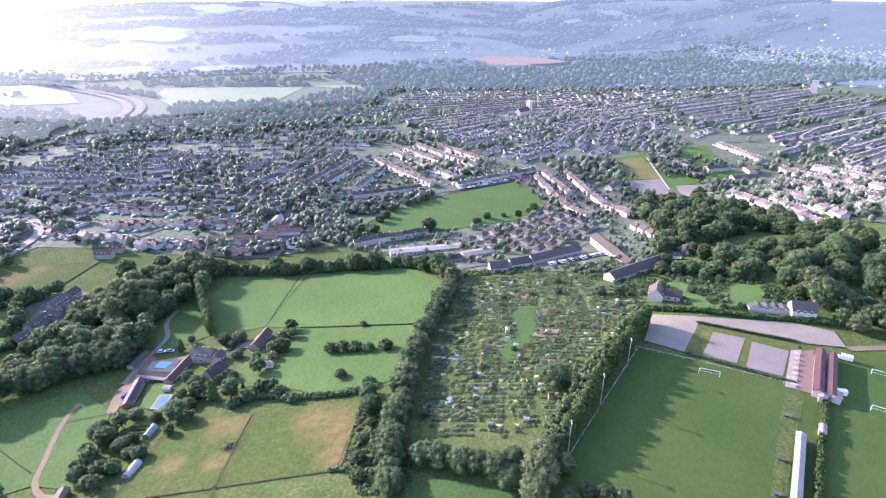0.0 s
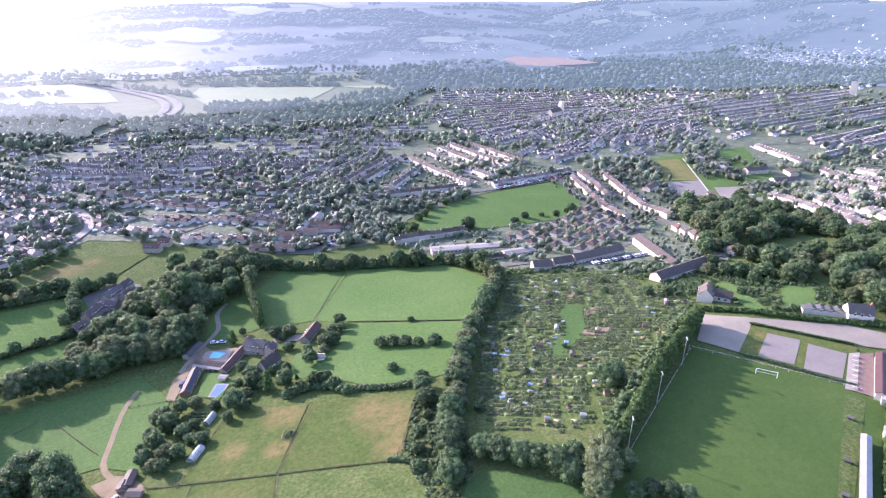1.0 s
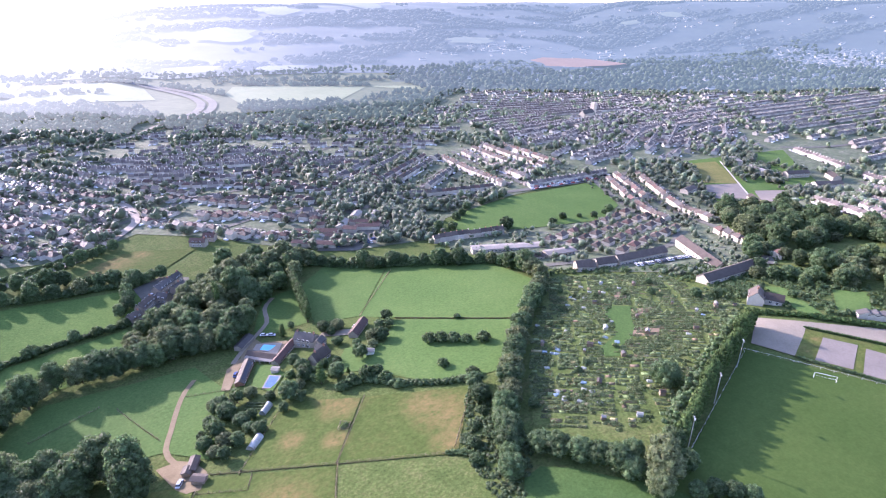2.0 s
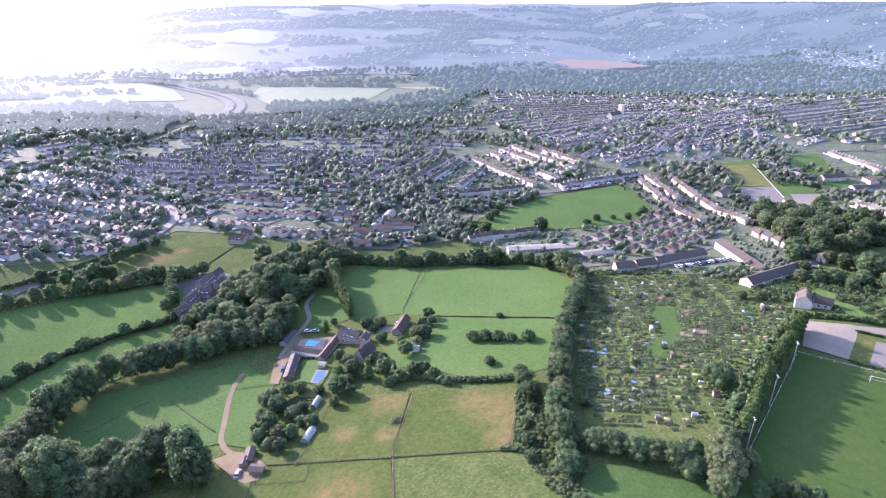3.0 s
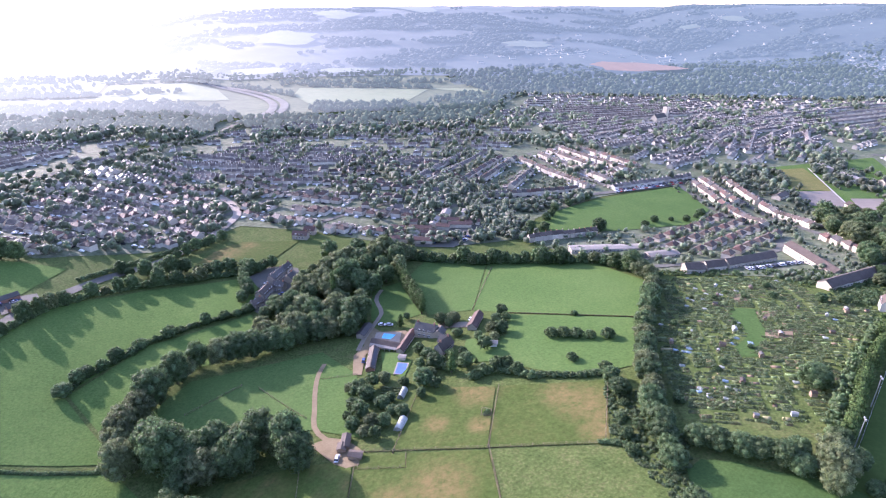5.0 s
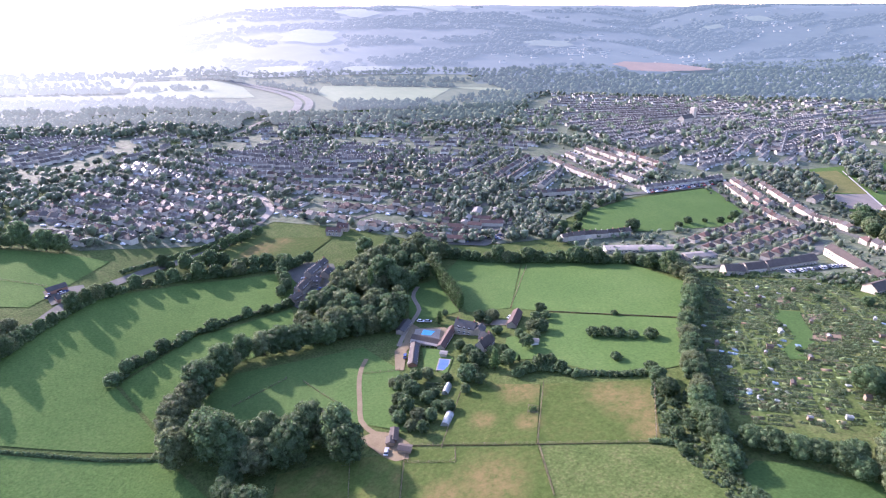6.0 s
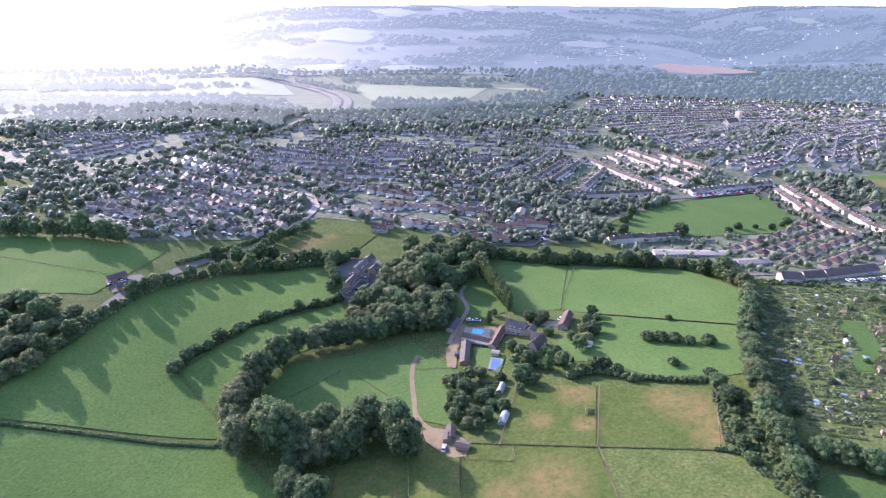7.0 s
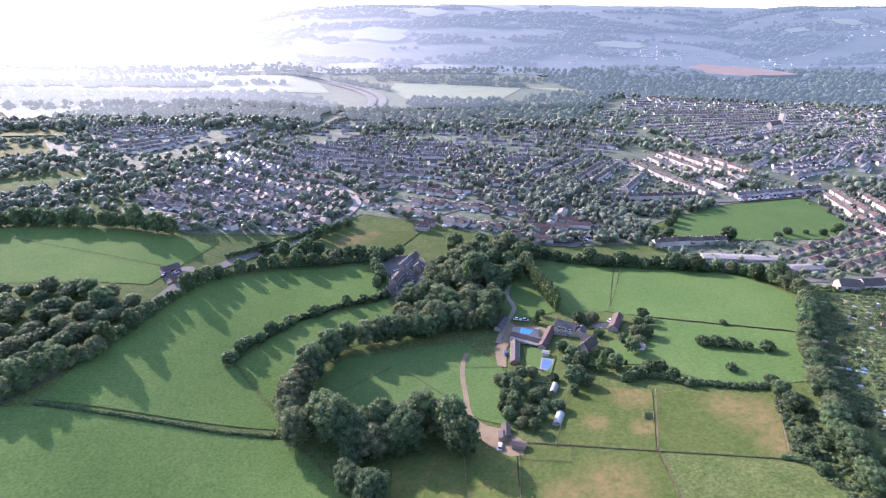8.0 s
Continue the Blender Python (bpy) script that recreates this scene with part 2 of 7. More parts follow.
COVER = surface("blue_pool_cover", [(0.07, 0.13, 0.50), (0.09, 0.17, 0.60), (0.12, 0.22, 0.68)], (3, 0.3), 0.4, 0.2, 0.3)
PLASTIC = surface("milky_plastic_sheet", [(0.27, 0.285, 0.26), (0.33, 0.345, 0.32), (0.40, 0.41, 0.38)], (1.5, 0.25), 0.7, 0.2, 0.3, spec=0.2)
LEAF_OAK = foliage("broad_leaves", [(0.062, 0.112, 0.048), (0.094, 0.152, 0.066), (0.136, 0.198, 0.092)], gloss=0.3)
LEAF_PALE = foliage("pale_leaves", [(0.112, 0.148, 0.066), (0.152, 0.192, 0.09), (0.20, 0.236, 0.12)], gloss=0.3)
LEAF_DARK = foliage("conifer_leaves", [(0.042, 0.076, 0.024), (0.062, 0.105, 0.034), (0.088, 0.138, 0.048)], through=0.2, gloss=0.1)
LEAF_HEDGE = foliage("hedge_leaves", [(0.068, 0.118, 0.05), (0.10, 0.158, 0.068), (0.144, 0.204, 0.094)], gloss=0.3)
LEAF_BRAMBLE = foliage("bramble_leaves", [(0.075, 0.125, 0.055), (0.105, 0.16, 0.072), (0.145, 0.20, 0.10)], size=3.0, gloss=0.3)
LEAF_STRAW = foliage("long_dry_grass", [(0.17, 0.18, 0.085), (0.23, 0.225, 0.115), (0.31, 0.29, 0.155)], size=3.0, island=0.4)
LEAF_CROP = foliage("vegetable_leaves", [(0.095, 0.15, 0.07), (0.15, 0.205, 0.098), (0.25, 0.28, 0.155)], size=5.0, island=0.35, gloss=0.3)
# Haze painted in: base greyed and lightened, sheen raised, for the distant trees.
LEAF_FAR = foliage("haze_paled_leaves", [(0.095, 0.13, 0.072), (0.132, 0.175, 0.10), (0.18, 0.222, 0.135)], size=9.0, island=0.5, gloss=0.5, haze_sheen=0.35)


def window_glass():
    m = bpy.data.materials.new("window_glass")
    m.use_nodes = True
    b = m.node_tree.nodes["Principled BSDF"]
    b.inputs["Base Color"].default_value = (0.03, 0.035, 0.04, 1)
    b.inputs["Roughness"].default_value = 0.06
    b.inputs["Specular IOR Level"].default_value = 0.7
    return m


def water():
    m = surface("pool_water", [(0.03, 0.36, 0.62), (0.05, 0.45, 0.72), (0.10, 0.55, 0.80)], (4, 0.6), 0.06, 0.12, 0.6, "World", spec=0.5)
    return m


GLASS, WATER = window_glass(), water()


# ---- mesh helpers ----
def mesh_of(name, verts, faces, material):
    me = bpy.data.meshes.new(name)
    me.from_pydata([tuple(v) for v in verts], [], faces)
    for m in (material if isinstance(material, (list, tuple)) else [material]):
        me.materials.append(m)
    me.update()
    return me


def raw_mesh(name, verts, faces, material):
    """A mesh straight from numpy arrays, all faces with the same count of corners."""
    me = bpy.data.meshes.new(name)
    nv, nf, k = len(verts), len(faces), faces.shape[1]
    me.vertices.add(nv)
    me.vertices.foreach_set("co", np.ascontiguousarray(verts, np.float32).ravel())
    me.loops.add(nf * k)
    me.loops.foreach_set("vertex_index", np.ascontiguousarray(faces, np.int32).ravel())
    me.polygons.add(nf)
    me.polygons.foreach_set("loop_start", np.arange(0, nf * k, k, dtype=np.int32))
    me.polygons.foreach_set("loop_total", np.full(nf, k, np.int32))
    me.materials.append(material)
    me.update()
    me.validate()
    return me


def part(name, bm, material, parent=None, label="", smooth=False):
    """Links a bmesh as one mesh object, under a thing or a part."""
    me = bpy.data.meshes.new(name)
    if smooth:
        for f in bm.faces:
            f.smooth = True
    bm.to_mesh(me)
    bm.free()
    me.materials.append(material)
    ob = new(name, me)
    if parent:
        ob.parent = parent
    if label:
        tagged(ob, label)
    return ob


def child(name, me, parent, m=None, label=""):
    ob = new(name, me)
    ob.parent = parent
    if m is not None:
        ob.matrix_basis = m
    if label:
        tagged(ob, label)
    return ob


def box(bm, x0, y0, z0, x1, y1, z1):
    v = [bm.verts.new(p) for p in ((x0, y0, z0), (x1, y0, z0), (x1, y1, z0), (x0, y1, z0), (x0, y0, z1), (x1, y0, z1), (x1, y1, z1), (x0, y1, z1))]
    for f in ((3, 2, 1, 0), (4, 5, 6, 7), (0, 1, 5, 4), (1, 2, 6, 5), (2, 3, 7, 6), (3, 0, 4, 7)):
        bm.faces.new([v[i] for i in f])
    return bm


def one_box(*a, bevel=0.0):
    bm = box(bmesh.new(), *a)
    if bevel:
        bmesh.ops.bevel(bm, geom=bm.edges[:], offset=bevel, segments=1, affect="EDGES")
    return bm


def tube(bm, a, b, r0, r1, sides=7):
    a, b = Vector(a), Vector(b)
    q = (b - a).to_track_quat("Z", "Y")
    rings = []
    for c, r in ((a, r0), (b, r1)):
        rings.append([bm.verts.new(c + q @ Vector((r * math.cos(2 * math.pi * i / sides), r * math.sin(2 * math.pi * i / sides), 0))) for i in range(sides)])
    for i in range(sides):
        bm.faces.new((rings[0][i], rings[0][(i + 1) % sides], rings[1][(i + 1) % sides], rings[1][i]))
    bm.faces.new(rings[1])
    bm.faces.new(rings[0][::-1])
    return bm


def draped(name, poly, material, lift=0.25, step=7.0, label="", category="", thick=0.0):
    """A piece of ground with the polygon's outline, laid over the land."""
    bm = bmesh.new()
    bm.faces.new([bm.verts.new((x, y, 0)) for x, y in poly])
    for axis in (0, 1):
        lo, hi = min(p[axis] for p in poly), max(p[axis] for p in poly)
        s = math.ceil(lo / step) * step
        while s < hi:
            co, no = [0, 0, 0], [0, 0, 0]
            co[axis], no[axis] = s, 1
            bmesh.ops.bisect_plane(bm, geom=bm.verts[:] + bm.edges[:] + bm.faces[:], plane_co=co, plane_no=no, dist=0.001)
            s += step
    bmesh.ops.triangulate(bm, faces=[f for f in bm.faces if len(f.verts) > 4])
    for v in bm.verts:
        v.co.z = gz(v.co.x, v.co.y) + lift
    bmesh.ops.recalc_face_normals(bm, faces=bm.faces[:])
    if bm.faces and sum(f.normal.z for f in bm.faces) < 0:
        bmesh.ops.reverse_faces(bm, faces=bm.faces[:])
    ob = part(name, bm, material, smooth=True)
    return tagged(ob, label, category, "", "structure")


def ribbon(name, line, width, material, lift=0.3, label="", category="", step=6.0):
    """A road or path of even width along a line, laid over the land."""
    pts = along(line, step) + [(*line[-1], math.atan2(line[-1][1] - line[-2][1], line[-1][0] - line[-2][0]))]
    verts, faces = [], []
    for x, y, a in pts:
        for k in (-0.5, -0.17, 0.17, 0.5):
            px, py = x - math.sin(a) * width * k, y + math.cos(a) * width * k
            verts.append((px, py, gz(px, py) + lift))
    for i in range(len(pts) - 1):
        for k in range(3):
            faces.append((4 * i + k, 4 * i + 4 + k, 4 * i + 5 + k, 4 * i + 1 + k))
    me = mesh_of(name, verts, [f[::-1] for f in faces], material)
    if me.polygons[0].normal.z < 0:
        me.flip_normals()
    return tagged(new(name, me), label, category, "", "structure")


# ---- plant shapes ----
def ball(level):
    bm = bmesh.new()
    bmesh.ops.create_icosphere(bm, subdivisions=level, radius=1)
    v = np.array([x.co[:] for x in bm.verts])
    f = np.array([[x.index for x in q.verts] for q in bm.faces])
    bm.free()
    return v, f


BALLS = {1: ball(1), 2: ball(2), 3: ball(3)}


def leaf_tris(centres, normals, size, rng):
    """Small three-cornered sprays of leaves, leaning every way, at the given places."""
    n = len(centres)
    d = normals + rng.normal(0, 0.55, (n, 3))
    d /= np.linalg.norm(d, axis=1)[:, None] + 1e-9
    a = np.cross(d, rng.normal(0, 1, (n, 3)))
    a /= np.linalg.norm(a, axis=1)[:, None] + 1e-9
    b = np.cross(d, a)
    s = size * rng.uniform(0.6, 1.35, (n, 1))
    p = centres
    v = np.stack([p - a * s * 0.6 - b * s * 0.35, p + a * s * 0.6 - b * s * 0.35 + d * s * 0.15, p + b * s * 0.75], 1).reshape(-1, 3)
    f = np.arange(3 * n).reshape(-1, 3)
    return v, f


def lumps(blobs, rng, level=1, rough=0.22, leaves=0, size=0.6, core=1.0):
    """Uneven leafy masses: blobs of (x, y, z, rx, ry, rz), each a dented ball with loose sprays on and just off its skin."""
    bv, bf = BALLS[level]
    vs, fs, off = [], [], 0
    for x, y, z, rx, ry, rz in blobs:
        dent = 1 + rng.normal(0, rough, (len(bv), 1)).clip(-0.5, 0.5)
        v = bv * dent * (rx * core, ry * core, rz * core) + (x, y, z)
        vs.append(v)
        fs.append(bf + off)
        off += len(v)
    if leaves:
        w = np.array([b[3] * b[5] for b in blobs])
        pick = rng.choice(len(blobs), leaves, p=w / w.sum())
        bl = np.array(blobs)[pick]
        d = rng.normal(0, 1, (leaves, 3))
        d[:, 2] += 0.35
        d /= np.linalg.norm(d, axis=1)[:, None]
        c = bl[:, :3] + d * bl[:, 3:] * rng.uniform(0.72, 1.2, (leaves, 1))
        v, f = leaf_tris(c, d, size, rng)
        vs.append(v)
        fs.append(f + off)
    return np.concatenate(vs), np.concatenate(fs)


def crown_blobs(R, H, rng, count, bottom=0.22, shape="round"):
    """The masses of a crown: a core, and clumps set over an uneven envelope, with hollows between them."""
    mid, half = H * (0.5 + bottom * 0.5), H * (0.5 - bottom * 0.5)
    wide = {"round": 0.80, "tall": 0.74, "cone": 0.50, "screen": 0.78}[shape]
    out = [(0, 0, mid, R * wide, R * wide, half * 0.86)]
    if shape in ("tall", "cone", "screen"):
        out.append((0, 0, mid - half * 0.45, R * wide * (1.25 if shape == "cone" else 1.0), R * wide * (1.25 if shape == "cone" else 1.0), half * 0.5))
    for i in range(count):
        c = 1 - 1.82 * (i + 0.5) / count
        a = i * 2.39996 + rng.uniform(-0.35, 0.35)
        if shape == "cone":
            r = R * 0.78 * (1 - (c + 1) / 2) ** 0.8
        elif shape == "screen":
            r = R * 0.72 * (1 - abs(c) ** 5)
        else:
            r = R * 0.76 * math.sqrt(max(0.0, 1 - c * c)) * rng.uniform(0.82, 1.12)
        z = mid + half * 0.80 * c
        k = R * rng.uniform(0.17, 0.31) * (0.8 if shape in ("cone", "screen") else 1.0)
        out.append((r * math.cos(a), r * math.sin(a), z, k, k * rng.uniform(0.85, 1.15), k * rng.uniform(0.7, 1.0)))
    return out


def trunk_bm(R, H, rng, limbs=5):
    bm = bmesh.new()
    r = 0.028 * H + 0.08
    tube(bm, (0, 0, -0.6), (0.1, 0.05, H * 0.32), r, r * 0.75, 8)
    tube(bm, (0.1, 0.05, H * 0.32), (0.0, 0.15, H * 0.72), r * 0.75, r * 0.25, 7)
    for i in range(limbs):
        a = i * 2.4
        z0 = H * (0.22 + 0.07 * i)
        tube(bm, (0.05, 0.05, z0), (R * 0.55 * math.cos(a), R * 0.55 * math.sin(a), z0 + H * 0.2), r * 0.4, r * 0.12, 5)
    return bm


TREES = {}


def tree_model(key, name, label, R, H, leaf, seed, count=12, leaves=900, size=0.75, shape="round", bottom=0.22, level=1):
    rng = np.random.default_rng(seed)
    thing = new(name)
    thing.empty_display_size = 0.5
    tagged(thing, label, "tree")
    part("trunk", trunk_bm(R, H, rng), BARK, thing)
    v, f = lumps(crown_blobs(R, H, rng, count, bottom, shape), rng, level, 0.2, leaves, size * 0.85, 0.86)
    child("crown", raw_mesh("crown", v, f, leaf), thing)
    TREES[key] = [thing, R, H, False]


def plant(key, x, y, R=None, group="", label="", tall=1.0, turn=None):
    """A tree of that kind at a place on the land, scaled to the crown's radius."""
    thing, r0, h0, used = TREES[key]
    s = (R or r0) / r0
    m = Matrix.LocRotScale((x, y, gz(x, y) - 0.1), Euler((random.uniform(-0.04, 0.04), random.uniform(-0.04, 0.04), random.uniform(0, 6.28) if turn is None else turn)), None)
    if used:
        ob = copy_thing(thing, m)
    else:
        ob = thing
        ob.matrix_basis = m
        TREES[key][3] = True
    ob.scale = (s, s, s * tall)
    tagged(ob, label, "", group)
    return ob


tree_model("oak", "oak_tree", "broad green oak with a lumpy rounded crown", 6.5, 12.5, LEAF_OAK, 1, 30, 4400, 0.54, "round", 0.03)
tree_model("ash", "ash_tree", "leafy ash tree with a tall uneven green crown", 5.5, 13.5, LEAF_HEDGE, 2, 28, 4200, 0.52, "tall", 0.05)
tree_model("willow", "willow_tree", "pale grey-green willow with a loose wide crown", 6.5, 11.5, LEAF_PALE, 3, 30, 4400, 0.56, "round", 0.02)
tree_model("maple", "maple_tree", "dense green maple with a domed crown", 5.5, 10.5, LEAF_OAK, 4, 26, 3800, 0.5, "round", 0.02)
tree_model("lime", "lime_tree", "bright green lime tree with a full crown", 6.0, 13.0, LEAF_PALE, 5, 28, 4200, 0.54, "tall", 0.04)
tree_model("poplar", "poplar_tree", "slender dark poplar in a row along a drive", 1.7, 12.0, LEAF_DARK, 6, 18, 900, 0.42, "tall", 0.04)
tree_model("cypress", "cypress_tree", "dense dark evergreen with a narrow pointed crown", 2.4, 8.0, LEAF_DARK, 7, 22, 1000, 0.4, "cone", 0.02)
tree_model("hawthorn", "hawthorn_bush", "low rounded green hawthorn bush in the grass", 3.2, 4.2, LEAF_HEDGE, 8, 20, 1200, 0.42, "round", 0.0)
tree_model("apple", "apple_tree", "small green fruit tree with an open crown", 3.0, 5.0, LEAF_HEDGE, 9, 16, 1000, 0.42, "round", 0.15)
tree_model("leylandii", "leylandii_tree", "tall dark conifer of a clipped screen", 2.6, 7.8, LEAF_DARK, 10, 26, 1300, 0.38, "screen", 0.0)
KINDS = ("oak", "ash", "maple", "willow", "lime")


def belt(line, step, R, group, label, kinds=("oak", "ash", "maple"), jitter=2.0, spread=0.25, tall=1.0):
    for x, y, a in along(line, step, jitter):
        plant(random.choice(kinds), x, y, R * random.uniform(1 - spread, 1 + spread), group, label, tall * random.uniform(0.9, 1.15))


def hedge(line, width, height, label, leaf=None, density=9, name="hedge", size=0.45, uneven=0.3):
    """A hedgerow along a line: one dense leafy mass of uneven height."""
    rng = np.random.default_rng(int(abs(line[0][0] * 7 + line[0][1] * 13)))
    blobs = []
    small = min(1.0, width * 0.3)
    for x, y, a in along(line, width * 0.5):
        r = width * 0.36
        hh = height * rng.uniform(0.9, 1.05)
        blobs.append((x, y, gz(x, y) + hh * 0.36, r, r, hh * 0.5))
        for k in range(int(3 + width * 0.9)):
            t, w = rng.uniform(-0.3, 0.3) * width, rng.uniform(-0.36, 0.36) * width
            px, py = x + math.cos(a) * t - math.sin(a) * w, y + math.sin(a) * t + math.cos(a) * w
            s = small * rng.uniform(0.7, 1.5)
            top = height * (1 - 1.6 * (w / width) ** 2) * rng.uniform(1 - uneven, 1 + uneven)
            blobs.append((px, py, gz(px, py) + max(s * 0.4, top - s * 0.7), s, s, s * 0.85))
    v, f = lumps(blobs, rng, 1, 0.25, int(len(blobs) * density * 2.2), size * 0.95, 0.8)
    return tagged(new(name, raw_mesh(name, v, f, leaf or LEAF_HEDGE)), label, "hedge")


def stuff_trees(name, places, leaf, label, leaves=26, blobs=3, seed=5, size=1.0):
    """Trees too many and too far to count, as one mass; places: x, y, radius, height."""
    rng = np.random.default_rng(seed)
    vs, fs, off = [], [], 0
    places = np.asarray(places, float)
    z = land(places[:, 0], places[:, 1])
    for (x, y, R, H), g0 in zip(places, z):
        bl = [(x, y, g0 + H * 0.52, R * 0.85, R * 0.85, H * 0.46)]
        for k in range(blobs - 1):
            a = rng.uniform(0, 6.28)
            d = R * 0.55
            bl.append((x + d * math.cos(a), y + d * math.sin(a), g0 + H * rng.uniform(0.35, 0.6), R * 0.55, R * 0.55, H * 0.3))
        v, f = lumps(bl, rng, 1, 0.26, leaves, size * R * 0.34, 0.86 if leaves else 1.0)
        vs.append(v)
        fs.append(f + off)
        off += len(v)
    return tagged(new(name, raw_mesh(name, np.concatenate(vs), np.concatenate(fs), leaf)), label, "trees", "", "stuff")


# ---- ground ----
def ground_sheet():
    """One sheet from behind the camera to the horizon, finer near the fields."""
    xs = np.concatenate([np.linspace(-3200, -700, 14), np.arange(-640, 1000, 11.0), np.linspace(1020, 3200, 18)])
    ys = np.concatenate([np.linspace(-900, -40, 10), np.arange(-20, 700, 9.0), np.linspace(715, 1500, 40), np.linspace(1530, 3200, 40)])
    X, Y = np.meshgrid(xs, ys)
    Z = land(X, Y) - 45 * ease(1500, 1800, np.hypot(X, Y))
    v = np.stack([X, Y, Z], -1).reshape(-1, 3)
    nx, ny = len(xs), len(ys)
    i = np.arange(nx * ny).reshape(ny, nx)
    f = np.stack([i[:-1, :-1], i[:-1, 1:], i[1:, 1:], i[1:, :-1]], -1).reshape(-1, 4)
    me = raw_mesh("ground", v, f, GRASS_ROUGH)
    me.polygons.foreach_set("use_smooth", np.ones(len(me.polygons), bool))
    return tagged(new("ground", me), "grassy valley floor and slopes reaching the horizon", "ground", "", "structure")


ground_sheet()
TOWN_A = [(-296, 467), (-234, 418), (-144, 441), (-107, 480), (-52, 452), (4, 407), (60, 385), (110, 380), (135, 420), (215, 452), (330, 470), (350, 900), (166, 987), (-96, 843), (-240, 673), (-295, 570)]
TOWN_C = [(-295, 570), (-240, 673), (-96, 843), (166, 987), (320, 1000), (100, 1062), (-120, 1045), (-420, 900), (-480, 700), (-400, 600)]
draped("town_ground", TOWN_C, TOWN_GROUND, 0.27, 30, "gardens, lanes and yards between the houses", "ground")
TOWN_B = [(110, 375), (128, 300), (160, 262), (250, 200), (300, 270), (340, 310), (420, 318), (430, 190), (600, 120), (1350, 300), (1350, 800), (1080, 875), (790, 1045), (470, 1190), (410, 1150), (330, 1010), (320, 470), (311, 462)]
draped("town_ground", TOWN_A, TOWN_GROUND, 0.3, 24, "gardens, lanes and yards between the houses", "ground")
draped("town_ground", TOWN_B, TOWN_GROUND, 0.35, 24, "gardens, lanes and yards between the houses", "ground")
PARK = [(122, 385), (149, 425), (204, 445), (311, 459), (290, 391), (254, 365), (188, 370)]
draped("park", PARK, GRASS_RICH, 0.7, 12, "open green park lawn among terraces", "park")
draped("meadow", [(-1, 336), (22, 366), (62, 345), (27, 277), (3, 284)], GRASS_RICH, 0.25, 7, "bright green meadow beside a poplar row", "field")
draped("meadow", [(63, 344), (124, 305), (131, 259), (97, 221), (43, 262), (27, 276)], GRASS_RICH, 0.25, 7, "bright green meadow below the houses", "field")
draped("meadow", [(42, 260), (95, 220), (72, 182), (53, 184), (34, 196), (15, 220), (31, 238)], GRASS_RICH, 0.26, 7, "bright green meadow with bushes", "field")
draped("drive_lawn", [(-22, 330), (-2, 338), (2, 288), (-20, 284), (-30, 292)], GRASS_RICH, 0.27, 7, "green lawn beside a drive", "field")
draped("paddock", [(10, 197), (51, 178), (31, 143), (-8, 161)], PADDOCK, 0.26, 6, "grazed paddock with browned dry patches", "field")
draped("paddock", [(-14, 210), (9, 197), (-9, 161), (-42, 177), (-26, 208)], PADDOCK, 0.27, 6, "grazed paddock with browned dry patches", "field")
draped("paddock", [(-55, 180), (-9, 160), (-14, 137), (-20, 110), (-70, 130)], PADDOCK, 0.26, 6, "grazed paddock with browned dry patches", "field")
draped("rough_meadow", [(-8, 160), (30, 142), (40, 124), (34, 100), (-20, 108), (-13, 137)], GRASS_ROUGH, 0.28, 6, "rough tussocky meadow", "field")
draped("stream_meadow", [(-142, 238), (-124, 262), (-60, 268), (-46, 240), (-52, 190), (-70, 205), (-120, 210)], GRASS_RICH, 0.26, 7, "green meadow inside a bend of trees", "field")
draped("long_meadow", [(-222, 330), (-205, 352), (-160, 372), (-92, 376), (-95, 330), (-150, 305), (-178, 262), (-146, 212), (-248, 230), (-236, 280)], GRASS, 0.26, 7, "long green meadow beside a road", "field")
draped("bank_meadow", [(-176, 262), (-150, 301), (-96, 322), (-92, 284), (-128, 270), (-142, 250), (-146, 216)], GRASS, 0.24, 7, "tufted pasture between two hedges", "field")
draped("low_meadow", [(-330, 228), (-248, 226), (-146, 206), (-120, 170), (-90, 110), (-220, 60), (-360, 120)], GRASS, 0.25, 9, "wide green meadow with a ditch", "field")
draped("corner_paddock", [(-104, 186), (-78, 184), (-57, 178), (-66, 140), (-110, 140)], GRASS_DRY, 0.3, 6, "small paddock with bare earth", "field")
draped("upper_field", [(-366, 440), (-321, 440), (-212, 402), (-236, 336), (-318, 346), (-420, 380)], GRASS, 0.26, 9, "pale green field beyond the road", "field")
draped("stubble_field", [(-136, 404), (-126, 425), (-108, 443), (-62, 432), (-83, 400), (-106, 390)], PADDOCK, 0.5, 7, "yellowing field beside the town", "field")
draped("garden_lawn", [(20, 216), (30, 238), (12, 245), (2, 224)], GRASS_RICH, 0.3, 6, "garden lawn by the farmhouse", "lawn")
# ---- hedges and tree belts ----
C_HEDGE = [(128, 253), (104, 224), (86, 202), (73, 183), (64, 166), (54, 153), (48, 139), (42, 122)]
belt(C_HEDGE, 6.5, 5.0, "trees of the middle hedgerow", "bushy green tree in a field hedgerow", ("maple", "oak", "willow", "maple"), 0.9, 0.22, 0.95)
hedge(C_HEDGE, 5.0, 3.4, "thick overgrown green hedgerow between field and allotments")
A_BELT = [(-142, 206), (-146, 222), (-143, 236), (-139, 253), (-128, 266), (-114, 276), (-89, 278), (-68, 279), (-49, 281), (-36, 285)]
belt([(x + 4, y + 9) for x, y in A_BELT[6:]], 10.0, 5.6, "trees of the stream belt", "large dark green tree along a stream", KINDS, 3.0, 0.25, 1.0)
